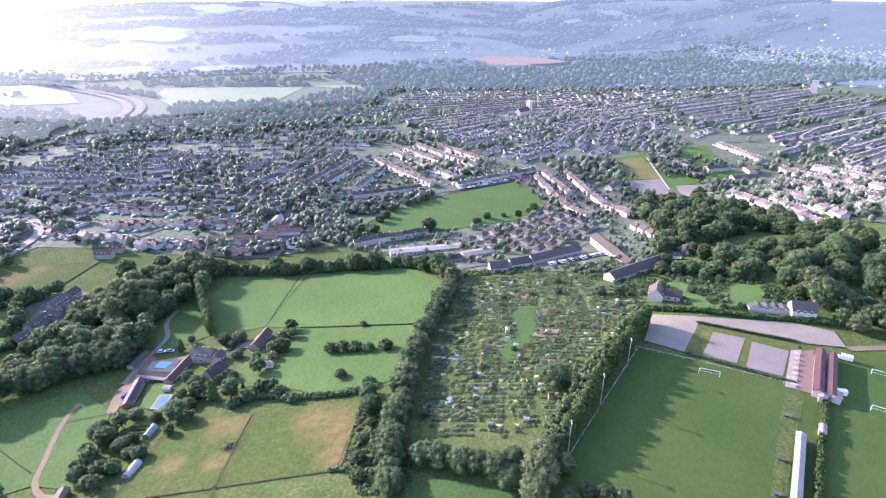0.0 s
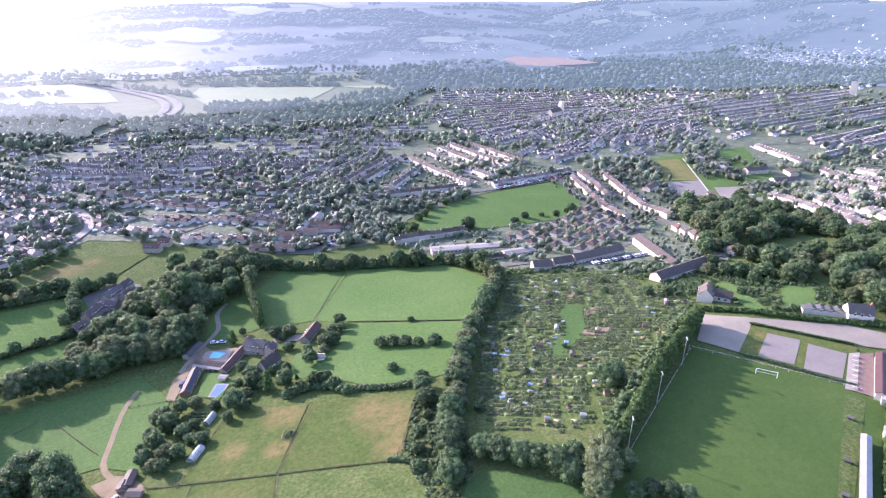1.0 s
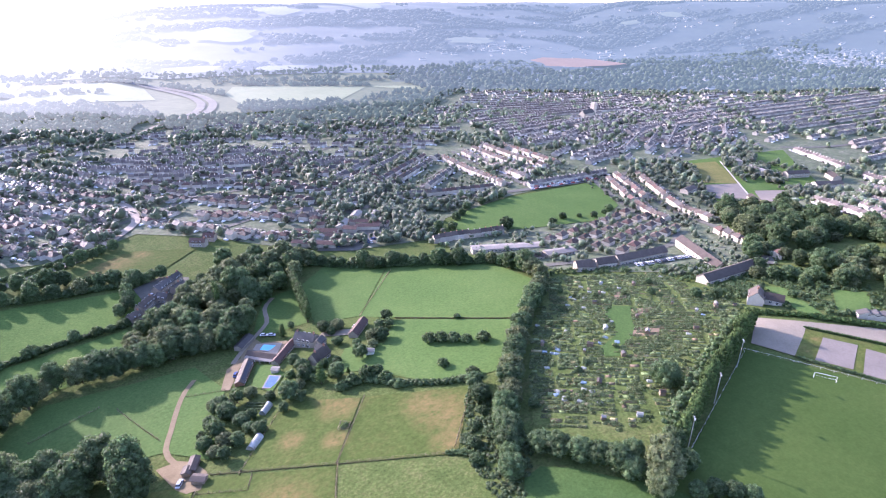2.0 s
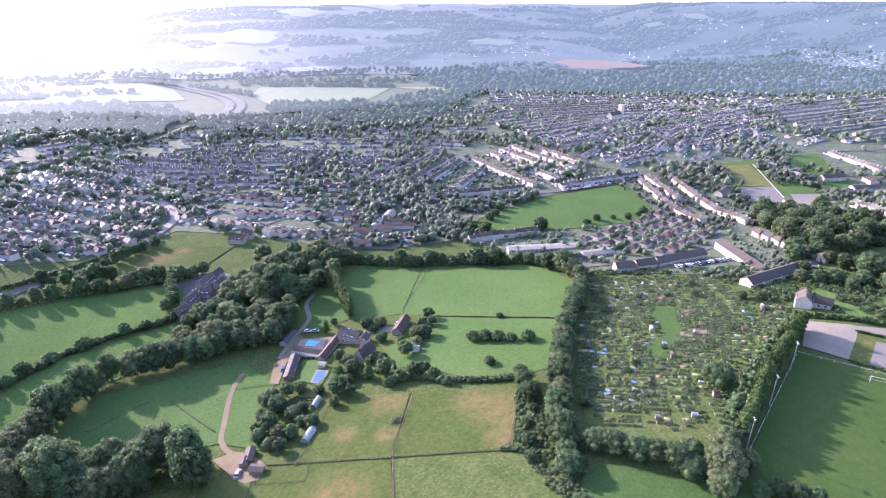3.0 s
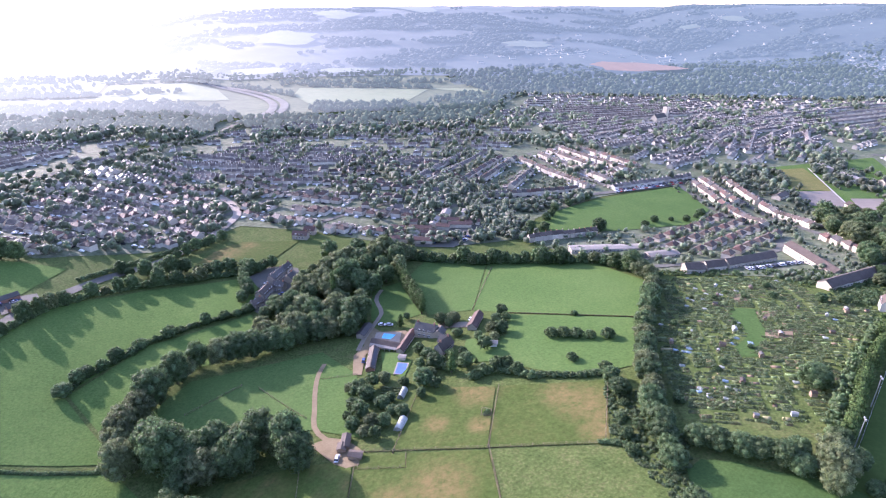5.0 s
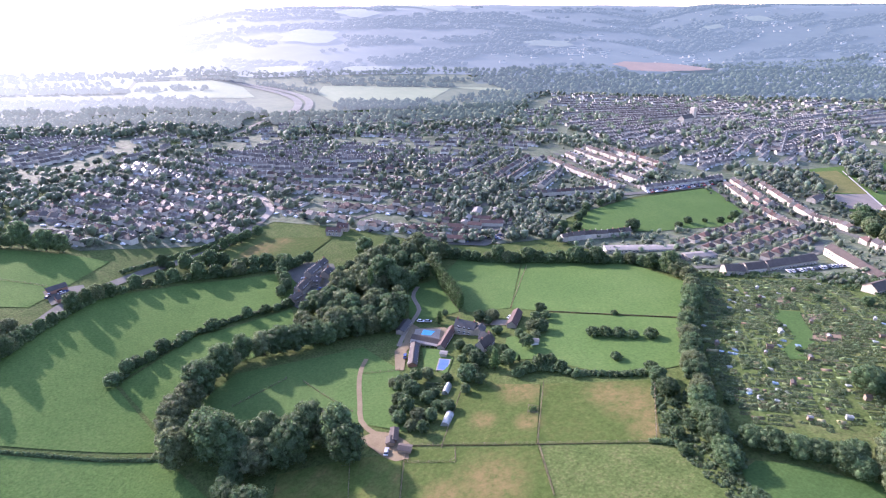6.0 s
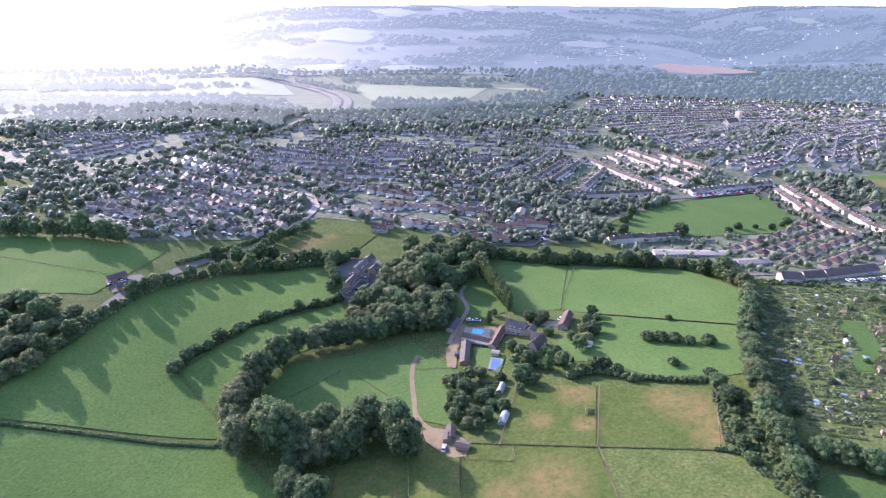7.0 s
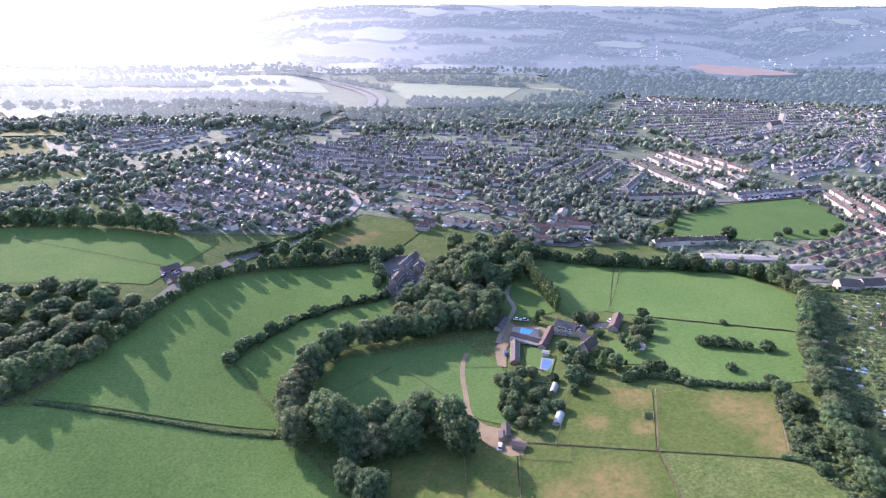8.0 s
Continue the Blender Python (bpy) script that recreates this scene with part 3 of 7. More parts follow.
belt(A_BELT, 8.5, 7.0, "trees of the stream belt", "large dark green tree along a stream", KINDS, 2.0, 0.2, 1.0)
belt([(-130, 207), (-122, 198), (-112, 203), (-101, 201), (-90, 201), (-83, 195), (-74, 181)], 7.5, 8.2, "trees of the copse", "large leafy tree in a field copse", ("oak", "willow", "maple", "ash"), 2.0, 0.2, 1.05)
belt([(-126, 212), (-112, 190), (-100, 191), (-92, 190)], 7.0, 7.4, "trees of the copse", "large leafy tree in a field copse", ("oak", "willow", "maple"), 2.0, 0.2, 1.0)
belt([(-122, 186), (-121, 176), (-114, 168), (-118, 160)], 7.0, 6.0, "trees of the copse", "large leafy tree in a field copse", ("oak", "maple"), 1.5)
COTTAGE_YARD = [(-99, 376), (-90, 352), (-97, 328), (-88, 316), (-73, 331), (-64, 362), (-66, 382), (-84, 390)]
FARM_WOOD = [(-97, 298), (-91, 323), (-65, 361), (-44, 387), (-9, 396), (14, 378), (4, 355), (-26, 318), (-32, 287), (-55, 281), (-76, 284)]
wood_rng = random.Random(4)
count = 0
for gx in range(-100, 20, 10):
    for gy in range(278, 400, 11):
        x, y = gx + wood_rng.uniform(-3.5, 3.5), gy + wood_rng.uniform(-3.5, 3.5)
        if inside(x, y, FARM_WOOD) and not inside(x, y, COTTAGE_YARD):
            plant(wood_rng.choice(KINDS), x, y, wood_rng.uniform(4.6, 8.2), "trees of the farm wood", "tall green woodland tree beside the farm", wood_rng.uniform(0.85, 1.15))
B_HEDGE = [(-177, 264), (-172, 276), (-164, 285), (-151, 302), (-126, 317), (-94, 327)]
belt(B_HEDGE, 7.5, 3.3, "trees of the meadow hedge", "small round tree in a meadow hedge", ("maple", "oak", "hawthorn", "hawthorn"), 1.6, 0.45)
plant("oak", -178, 262, 4.6, "trees of the meadow hedge", "round tree at the end of a meadow hedge", 0.8)
hedge(B_HEDGE, 3.2, 2.4, "green field hedge across the meadow")
R_LEFT = [(-276, 236), (-262, 252), (-255, 267), (-246, 282), (-239, 299), (-232, 312)]
belt([(x - 12, y + 4) for x, y in R_LEFT], 9.0, 5.4, "roadside trees", "large leafy green tree beside the road", KINDS, 3.0, 0.25, 0.75)
belt(R_LEFT, 7.0, 5.0, "roadside trees", "large leafy green tree beside the road", KINDS, 2.0, 0.2, 0.72)
R_RIGHT = [(-261, 232), (-248, 252), (-239, 262), (-232, 280), (-225, 299), (-217, 322), (-206, 346), (-190, 363), (-164, 377), (-126, 381), (-90, 384)]
belt(R_RIGHT[:5], 7.0, 4.4, "roadside trees", "large leafy green tree beside the road", KINDS, 2.0, 0.25, 0.72)
belt(R_RIGHT, 8.0, 4.2, "roadside trees", "leafy green tree beside the road", ("maple", "ash", "willow", "hawthorn"), 1.5, 0.3, 1.05)
hedge(R_RIGHT, 4.0, 3.0, "overgrown green hedge beside the road")
belt([(-180, 398), (-160, 393), (-140, 396), (-120, 388), (-100, 390)], 8.0, 4.4, "roadside trees", "leafy green tree beside the road", ("maple", "ash"), 2.0, 0.3)
belt([(-150, 424), (-130, 440), (-118, 455)], 8.0, 4.0, "roadside trees", "leafy green tree beside the road", ("maple", "ash"), 2.0, 0.3)
for gx in range(-330, -240, 11):
    for gy in range(262, 338, 11):
        x, y = gx + wood_rng.uniform(-4, 4), gy + wood_rng.uniform(-4, 4)
        if inside(x, y, [(-330, 338), (-271, 327), (-243, 326), (-264, 292), (-284, 262), (-330, 262)]):
            plant(wood_rng.choice(KINDS), x, y, wood_rng.uniform(4.2, 6.2), "trees of the scrub wood", "green scrubby woodland tree above the road", wood_rng.uniform(0.7, 1.0))
TOP = [(14, 372), (30, 362), (62, 343), (90, 327), (124, 306), (134, 284), (134, 262)]
belt(TOP, 7.5, 5.2, "trees of the town edge", "green tree between meadow and houses", ("oak", "maple", "ash", "willow"), 2.0, 0.3, 0.95)
hedge(TOP, 4.5, 3.0, "thick hedge along the edge of the houses")
belt([(-372, 446), (-345, 446), (-318, 442), (-290, 432), (-262, 424), (-236, 412)], 8.0, 6.0, "trees above the upper field", "large dark tree at the edge of a field", ("oak", "ash", "maple"), 2.5, 0.25, 1.05)
belt([(-103, 338), (-97, 350), (-103, 368), (-95, 384), (-78, 393)], 6.5, 3.8, "trees round the cottages", "leafy tree beside the cottages", ("maple", "ash", "oak"), 2.0, 0.25)
belt([(-68, 330), (-63, 346), (-59, 366)], 6.5, 4.0, "trees round the cottages", "leafy tree beside the cottages", ("maple", "ash", "oak"), 2.0, 0.25)
# bushes in the meadow
for x, y, r in ((50, 225, 3.8), (55, 222, 4.0), (60, 218, 3.8), (65, 214, 3.2), (72, 210, 3.9), (47.5, 200, 3.0), (71, 240, 2.2)):
    plant("hawthorn", x, y, r, "bushes in the meadow", "dark green hawthorn bush in the meadow")
hedge([(2, 208.5), (12, 208.5), (20, 204), (26, 195)], 4.6, 3.0, "tall bushy hedge along the paddock")
hedge([(26, 197), (41, 188), (53, 183)], 3.4, 2.0, "clipped bramble hedge along the paddock")
hedge([(43, 262), (58, 250), (72, 239), (96, 221)], 0.7, 0.45, "thin line of tussocks across the meadow", LEAF_STRAW, 6, "hedge", 0.28, 0.5)
for x, y, r in ((53, 178, 4.2), (51, 168, 4.6), (48, 160, 2.4), (42, 153, 2.6), (56, 186, 3.4), (38, 144, 3.2), (45, 146, 3.2), (35, 136, 3.0)):
    plant("oak" if r > 4 else "hawthorn", x, y, r, "trees at the paddock corner", "dark round tree at a paddock corner", 0.8)
rng_s = random.Random(9)
scrub = [(x, y, rng_s.uniform(0.6, 1.4), rng_s.uniform(0.5, 1.25)) for x, y in ((rng_s.uniform(28, 66), rng_s.uniform(108, 178)) for _ in range(1500))
         if inside(x, y, [(50, 178), (33, 146), (33, 112), (39, 111), (49, 124), (54, 132), (60, 160)])][:420]
stuff_trees("bramble_scrub", scrub, LEAF_BRAMBLE, "low tangle of brambles and nettles", 40, 2, 3, 0.9)
# poplars along the drive
for i in range(15):
    t = i / 14
    plant("poplar", -2.0 + 1.5 * t, 341 - 53 * t, 2.7 + 0.2 * math.sin(i * 3), "poplar row along the drive", "", 0.8)
# screen between allotments and pitch
SCREEN = [(177, 155.5), (153, 143.5), (126, 129), (105, 115.5), (96, 110)]
belt(SCREEN, 2.6, 2.8, "conifer screen beside the pitch", "", ("leylandii",), 0.5, 0.12, 1.22)
hedge(SCREEN, 4.4, 9.0, "dense dark conifer screen beside the pitch", LEAF_DARK, 7, "conifer_hedge", 0.45, 0.1)
for x, y in ((160, 148), (164, 150), (168, 153)):
    plant("leylandii", x, y, 3.0, "conifer screen beside the pitch", "", 1.25)
hedge([(x - 2.6, y + 3.8) for x, y in SCREEN], 6.0, 6.4, "tangled green shrubs behind the conifer screen")
# trees at the near end of the allotments
for x, y, r, k in ((56, 130, 4.8, "oak"), (60, 125.5, 5.0, "maple"), (64.5, 120, 5.0, "oak"), (69, 116, 4.8, "maple"), (72, 110.5, 4.6, "ash"), (74, 106, 4.6, "oak"), (82, 101, 6.4, "willow"), (87, 107, 5.4, "willow"), (79, 112, 4.4, "maple"), (77, 97, 4.6, "willow"),
                   (91, 101, 3.6, "ash"), (86, 91.5, 3.0, "maple"), (91, 90, 3.2, "oak"), (95, 87, 3.2, "maple"), (99, 84, 3.0, "oak"), (93, 110, 4.2, "ash"), (36, 106, 5.0, "oak")):
    plant(k, x, y, r, "trees below the allotments", "bushy tree at the foot of the allotments", 1.0 if k == "willow" else 0.85)
draped("corner_field", [(45, 121), (52, 123), (61, 117), (68, 109), (76, 102), (84, 92), (70, 78), (34, 98), (40, 112)], GRASS_LUSH, 0.34, 5, "lush bright green corner of a field", "field")
plant("oak", 114.5, 138, 6.4, "", "large dark round tree standing among the allotments", 0.85)
for x, y, r in ((186, 196, 3.2), (193, 190, 3.4), (170, 210, 2.4), (180, 224, 2.2), (122, 240, 2.6), (66, 152, 2.4)):
    plant("maple", x, y, r, "small trees of the allotments", "small round tree at the edge of the allotments", 0.85)
# right-hand wood above the sports ground
R_WOOD = [(288, 250), (318, 296), (350, 345), (378, 352), (404, 322), (388, 240), (378, 192), (385, 140), (330, 90), (262, 96), (252, 114), (262, 133), (256, 150), (268, 200), (262, 232)]
for gx in range(244, 415, 10):
    for gy in range(90, 362, 10):
        x, y = gx + wood_rng.uniform(-4, 4), gy + wood_rng.uniform(-4, 4)
        if inside(x, y, R_WOOD) and noise.noise((x * 0.028, y * 0.028, 4.4)) > -0.42 and not (228 < x < 266 and 138 < y < 172) and math.hypot(x - 287, y - 137) > 9:
            plant(wood_rng.choice(KINDS), x, y, wood_rng.uniform(3.6, 7.4), "trees of the hillside wood", "tall green hillside woodland tree", wood_rng.uniform(0.8, 1.05))
for x, y, r in ((240, 196, 3.8), (243, 180, 3.6), (262, 168, 3.6), (246, 192, 5.0), (236, 203, 4.4), (256, 184, 5.0), (224, 172, 2.6), (258, 172, 4.6), (248, 212, 4.6), (262, 142, 4.0), (218, 186, 2.8)):
    plant(random.choice(KINDS), x, y, r, "trees of the lodge garden", "leafy garden tree by the lodge", 0.9)
draped("wood_lawn", R_WOOD, GRASS_ROUGH, 0.36, 9, "grassy glades between the hillside trees", "lawn")
GARDEN_LAWNS = [(226, 190), (233, 184), (217, 152), (209, 155)], [(250, 170), (260, 159), (238, 143), (225, 150)], [(288.5, 142), (293, 136.5), (281.6, 132)]
for poly in GARDEN_LAWNS:
    draped("garden_lawn", poly, GRASS_RICH, 0.4, 6, "mown garden lawn among trees", "lawn")
hedge([(190, 168.5), (209, 151), (223, 138), (241, 126), (252, 117)], 2.6, 2.2, "dark clipped hedge behind the car park", LEAF_DARK)
# the farm's garden trees
FARM_TREES = ((-47.7, 221, 4.2), (-40.7, 225, 3.2), (-51, 226, 2.8), (-45.4, 215, 3.8), (-39.7, 207, 3.4), (-35.5, 209.6, 2.4), (-49.9, 204, 3.8), (-46.2, 196, 3.4), (-41.5, 193.6, 2.8), (-32.9, 197.5, 3.0), (-54.2, 198, 3.0), (-46.4, 187.4, 2.6), (-50.3, 191.5, 2.6),
              (-52, 211, 3.0), (-27.1, 220, 2.4), (-18.8, 215.6, 4.3), (-14.9, 210.5, 2.7), (-35, 227.2, 3.0), (-13.5, 244.9, 2.8), (-10.5, 238.6, 3.2), (-10.2, 228, 3.8), (-16.6, 230, 2.6), (-13.8, 221.4, 2.6), (3, 220.4, 3.5), (-6, 231, 2.0), (5.5, 231.5, 2.2), (16.5, 230.5, 3.5),
              (26.5, 245, 3.5), (17.5, 242.2, 2.3), (33.1, 256.2, 3.0), (30.3, 243, 3.6), (37.5, 253, 2.6), (12.8, 268.8, 3.6), (5.5, 270, 3.2), (9.5, 252, 2.7), (8.8, 264.6, 2.3), (-10.2, 285.3, 2.0), (-44.5, 222, 2.8), (-22.5, 206.5, 2.2), (-37, 201, 2.4), (-55, 205, 2.2), (38.5, 262, 3.0), (24.5, 237.5, 2.6))
for i, (x, y, r) in enumerate(FARM_TREES):
    plant(("maple", "apple", "willow", "ash", "oak")[i % 5], x, y, r * 1.15, "trees of the farm garden", "leafy garden tree beside the farm", (0.9, 1.15, 0.85, 0.8, 0.75)[i % 5])
for x, y, r in ((4, 208, 2.8), (8.3, 209.8, 3.3), (14.8, 210.3, 4.2), (19.3, 209, 3.8), (21.6, 203, 3.4)):
    plant("hawthorn", x, y, r, "bushes along the paddock hedge", "tall rounded bush in the paddock hedge", 1.25)
plant("cypress", -4.3, 219, 3.4, "", "broad dark evergreen at the garden's edge", 1.05)
plant("cypress", 8.5, 220.1, 1.3, "", "small clipped evergreen on the lawn", 0.9)
for a, b in (((-38, 218), (-31, 213.5)), ((-37.4, 220), (-29.6, 215.2)), ((-36.5, 222), (-28.5, 217))):
    hedge([a, b], 0.9, 0.6, "low clipped hedge between kitchen garden beds", LEAF_CROP, 6, "hedge", 0.3, 0.4)
plant("lime", -3, 384, 8.0, "", "large bright green lime tree at the wood edge", 1.0)
plant("lime", 6, 376, 6.5, "", "bright green lime tree at the wood edge", 1.0)
farm_rng = random.Random(41)
for k in range(20):
    x, y = farm_rng.uniform(-24, 16), farm_rng.uniform(216, 256)
    if inside(x, y, [(-19, 226), (-8, 216), (10, 228), (14, 236), (6, 236), (-8, 232), (-16, 240)]):
        plant(farm_rng.choice(("hawthorn", "apple", "maple", "cypress")), x, y, farm_rng.uniform(1.4, 2.6), "shrubs of the farm garden", "leafy shrub in the farm garden")
plant("cypress", -15.5, 278, 2.7, "", "pointed dark green conifer beside the pool", 0.95)
plant("cypress", -34, 291, 2.4, "", "pointed dark green conifer beside the barn", 0.95)
plant("poplar", -47, 322, 2.2, "", "tall slender poplar rising above the wood", 1.5)
# ---- roads, tracks and yards ----
ROAD = rounded_line([(-290, 190), (-262, 232), (-253, 246), (-239, 273), (-228, 307), (-217, 345), (-191, 386), (-174, 403), (-144, 434), (-126, 461), (-108, 512)])
ribbon("road", ROAD, 7.0, ASPHALT, 0.4, "grey asphalt road curving past fields", "road")
ribbon("farm_track", rounded_line([(-62, 190), (-69, 204), (-68, 220), (-66.5, 235), (-64, 247), (-60, 256)]), 2.3, EARTH_TRACK, 0.35, "bare earth farm track across a meadow", "track")
ribbon("farm_drive", rounded_line([(-42, 262), (-36, 275), (-27, 290), (-22, 300), (-22, 318), (-16, 330)]), 2.6, GRAVEL, 0.36, "pale farm drive past a lawn", "track")
draped("farm_yard", [(-72, 195), (-64, 196), (-58, 192), (-53, 183), (-55, 174), (-60, 174.5), (-64, 179)], EARTH_TRACK, 0.4, 5, "bare earth yard with parked cars", "yard")
draped("stable_yard", [(-38, 266), (-36, 284), (-30, 284), (-27, 277), (-14, 272), (-12, 266), (-20, 258), (-34, 262), (-39, 256), (-44, 238), (-48, 240), (-45, 258)], EARTH_TRACK, 0.33, 5, "gravel yard round the farm buildings", "yard")
draped("pool_terrace", [(-33, 267.5), (-29.5, 277), (-16.5, 271), (-20.5, 259.5)], PAVING, 0.42, 5, "warm stone terrace round the pool", "terrace")
draped("pool_garden", [(-31, 255), (-22, 249), (-19, 238), (-26, 225), (-34, 236)], GRASS_RICH, 0.42, 5, "small lawn between stable and pool", "lawn")
draped("cottage_yard", COTTAGE_YARD, ASPHALT, 0.45, 6, "grey yard and drives between cottages", "yard")
draped("lane", [(22, 262), (6, 272), (2, 266), (20, 256)], GRAVEL, 0.36, 5, "gravel lane to the barn", "yard")
hedge([(-201, 384), (-180, 408), (-150, 438), (-132, 462)], 3.0, 2.6, "green hedge between road and town")
draped("depot_yard", [(-236, 356), (-218, 366), (-211, 352), (-226, 338)], ASPHALT, 0.45, 6, "dark asphalt roadside yard", "yard")


# ---- buildings ----
def gable_roof(bm, w, d, z, rise, over=0.35, thick=0.18, hip=0.0):
    """A pitched roof with thickness; the ridge runs along x. hip: how far the ridge ends are drawn in."""
    x, y = w / 2 + over, d / 2 + over
    drop = over * rise / (d / 2)
    lo = [(-x, -y, z - drop), (x, -y, z - drop), (x, y, z - drop), (-x, y, z - drop)]
    ridge = [(-x + hip, 0, z + rise), (x - hip, 0, z + rise)]
    a = [bm.verts.new((p[0], p[1], p[2] + thick)) for p in lo + ridge]
    b = [bm.verts.new(p) for p in lo + ridge]
    for f in ((0, 1, 5, 4), (2, 3, 4, 5), (1, 2, 5), (3, 0, 4)):
        if hip or len(f) == 4:
            bm.faces.new([a[i] for i in f])
            bm.faces.new([b[i] for i in f[::-1]])
    rim = ((0, 1), (1, 2), (2, 3), (3, 0)) if hip else ((0, 1), (2, 3), (1, 5), (5, 2), (3, 4), (4, 0))
    for i, j in rim:
        bm.faces.new((b[i], b[j], a[j], a[i]))
    return bm


def gable_walls(w, d, z, rise, hip=False, base=-1.2):
    bm = bmesh.new()
    x, y = w / 2, d / 2
    lo = [bm.verts.new(p) for p in ((-x, -y, base), (x, -y, base), (x, y, base), (-x, y, base))]
    hi = [bm.verts.new(p) for p in ((-x, -y, z), (x, -y, z), (x, y, z), (-x, y, z))]
    bm.faces.new((lo[0], lo[1], hi[1], hi[0]))
    bm.faces.new((lo[2], lo[3], hi[3], hi[2]))
    if hip:
        bm.faces.new((lo[1], lo[2], hi[2], hi[1]))
        bm.faces.new((lo[3], lo[0], hi[0], hi[3]))
    else:
        r = [bm.verts.new((-x, 0, z + rise)), bm.verts.new((x, 0, z + rise))]
        bm.faces.new((lo[1], lo[2], hi[2], r[1], hi[1]))
        bm.faces.new((lo[3], lo[0], hi[0], r[0], hi[3]))
    return bm


def window_mesh(w, h):
    bm = one_box(-w / 2, -0.05, 0, w / 2, 0.03, h)
    return bm


WIN = {}


def add_windows(thing, w, d, floors, spacing=2.8, size=(1.1, 1.25), sides=(1, -1), first=1.0, storey=2.7):
    key = size
    if key not in WIN:
        g = window_mesh(*size)
        me = bpy.data.meshes.new("window")
        g.to_mesh(me)
        g.free()
        me.materials.append(GLASS)
        fr = bmesh.new()
        t = 0.09
        for b in ((-size[0] / 2 - t, -0.09, -t, size[0] / 2 + t, 0.0, 0), (-size[0] / 2 - t, -0.09, size[1], size[0] / 2 + t, 0.0, size[1] + t),
                  (-size[0] / 2 - t, -0.09, 0, -size[0] / 2, 0.0, size[1]), (size[0] / 2, -0.09, 0, size[0] / 2 + t, 0.0, size[1]), (-0.03, -0.08, 0, 0.03, 0.0, size[1])):
            box(fr, *b)
        fm = bpy.data.meshes.new("window_frame")
        fr.to_mesh(fm)
        fr.free()
        fm.materials.append(WHITE)
        WIN[key] = (me, fm)
    n = max(1, int((w - 1.0) / spacing))
    for s in sides:
        for k in range(floors):
            for i in range(n):
                x = (i - (n - 1) / 2) * spacing
                m = Matrix.Translation((x, -s * d / 2, first + k * storey)) @ Matrix.Rotation(0 if s > 0 else math.pi, 4, "Z")
                win = child("window", WIN[key][0], thing, m)
                child("window_frame", WIN[key][1], win)


def house(name, label, w, d, eaves, rise, wall, roof, hip=0.0, chimneys=((0.35, 0),), windows=0, category="house", sides=(1, -1), over=0.35, door=False, first=1.0):
    """A pitched-roof building: wall, roof, chimneys and windows under one thing."""
    thing = new(name)
    thing.empty_display_size = 0.5
    tagged(thing, label, category)
    part("wall", gable_walls(w, d, eaves, rise, hip > 0), wall, thing)
    part("roof", gable_roof(bmesh.new(), w, d, eaves, rise, over, 0.18, hip), roof, thing)
    for cx, cy in chimneys:
        bm = one_box(w * cx - 0.35, cy - 0.45, eaves + rise * 0.4, w * cx + 0.35, cy + 0.45, eaves + rise + 1.0)
        for k in (-0.2, 0.2):
            tube(bm, (w * cx, cy + k, eaves + rise + 0.95), (w * cx, cy + k, eaves + rise + 1.35), 0.11, 0.09, 6)
        part("chimney", bm, BRICK if wall is not STONE else STONE, thing)
    if windows:
        add_windows(thing, w, d, windows, sides=sides, first=first)
    if door:
        part("door", one_box(-0.45 + w * 0.2, -d / 2 - 0.04, -0.1, 0.45 + w * 0.2, -d / 2 + 0.03, 2.0), DARK, thing)
    return thing


def put(thing, x, y, turn=0.0, lift=0.0):
    thing.matrix_basis = Matrix.Translation((x, y, gz(x, y) + lift)) @ Matrix.Rotation(radians(turn), 4, "Z")
    return thing


PROTO = {}
HOME = 0.78                      # town houses scaled down to fit the camera's view


def town_model(key, *a, **k):
    PROTO[key] = [house(*a, **k), False]


def settle(key, x, y, turn, group="", s=1.0, label=""):
    th, used = PROTO[key]
    m = Matrix.Translation((x, y, gz(x, y) + 0.2)) @ Matrix.Rotation(turn, 4, "Z")
    if used:
        th = copy_thing(th, m)
    else:
        th.matrix_basis = m
        PROTO[key][1] = True
    th.scale = (s * HOME, s * HOME, s * HOME)
    return tagged(th, label, "", group)


row_rng = random.Random(8)


def row(key, a, b, unit, group, wave=0.0, flip=False):
    """A terrace: like houses side by side from a to b, fronts along the street."""
    d = math.hypot(b[0] - a[0], b[1] - a[1])
    ang = math.atan2(b[1] - a[1], b[0] - a[0])
    for i in range(int(d / unit)):
        t = (i + 0.5) * unit / d
        if row_rng.random() < 0.05:
            continue
        k = key if not isinstance(key, tuple) else row_rng.choice(key)
        off = row_rng.uniform(-0.5, 0.5)
        settle(k, a[0] + (b[0] - a[0]) * t - off * math.sin(ang), a[1] + (b[1] - a[1]) * t + off * math.cos(ang), ang + (math.pi if flip else 0), group, row_rng.choice((0.94, 0.98, 1.0, 1.03)))


town_model("terrace_brown", "terraced_house", "pale stone terraced house with a brown tiled roof", 6.0, 8.0, 5.4, 2.5, STONE, TILE_BROWN, chimneys=((0.46, 0),), over=0.2)
town_model("terrace_slate", "terraced_house", "pale stone terraced house with a slate roof", 6.0, 8.5, 5.6, 2.6, STONE, SLATE, chimneys=((0.46, 0),), over=0.2)
town_model("terrace_white", "terraced_house", "white rendered terraced house with a brown tiled roof", 6.0, 8.0, 5.4, 2.5, RENDER, TILE_BROWN, chimneys=((0.46, 0),), over=0.2)
town_model("terrace_red", "terraced_house", "stone terraced house with a red tiled roof", 6.0, 8.0, 5.4, 2.5, STONE, TILE_RED, chimneys=((0.46, 0),), over=0.2)
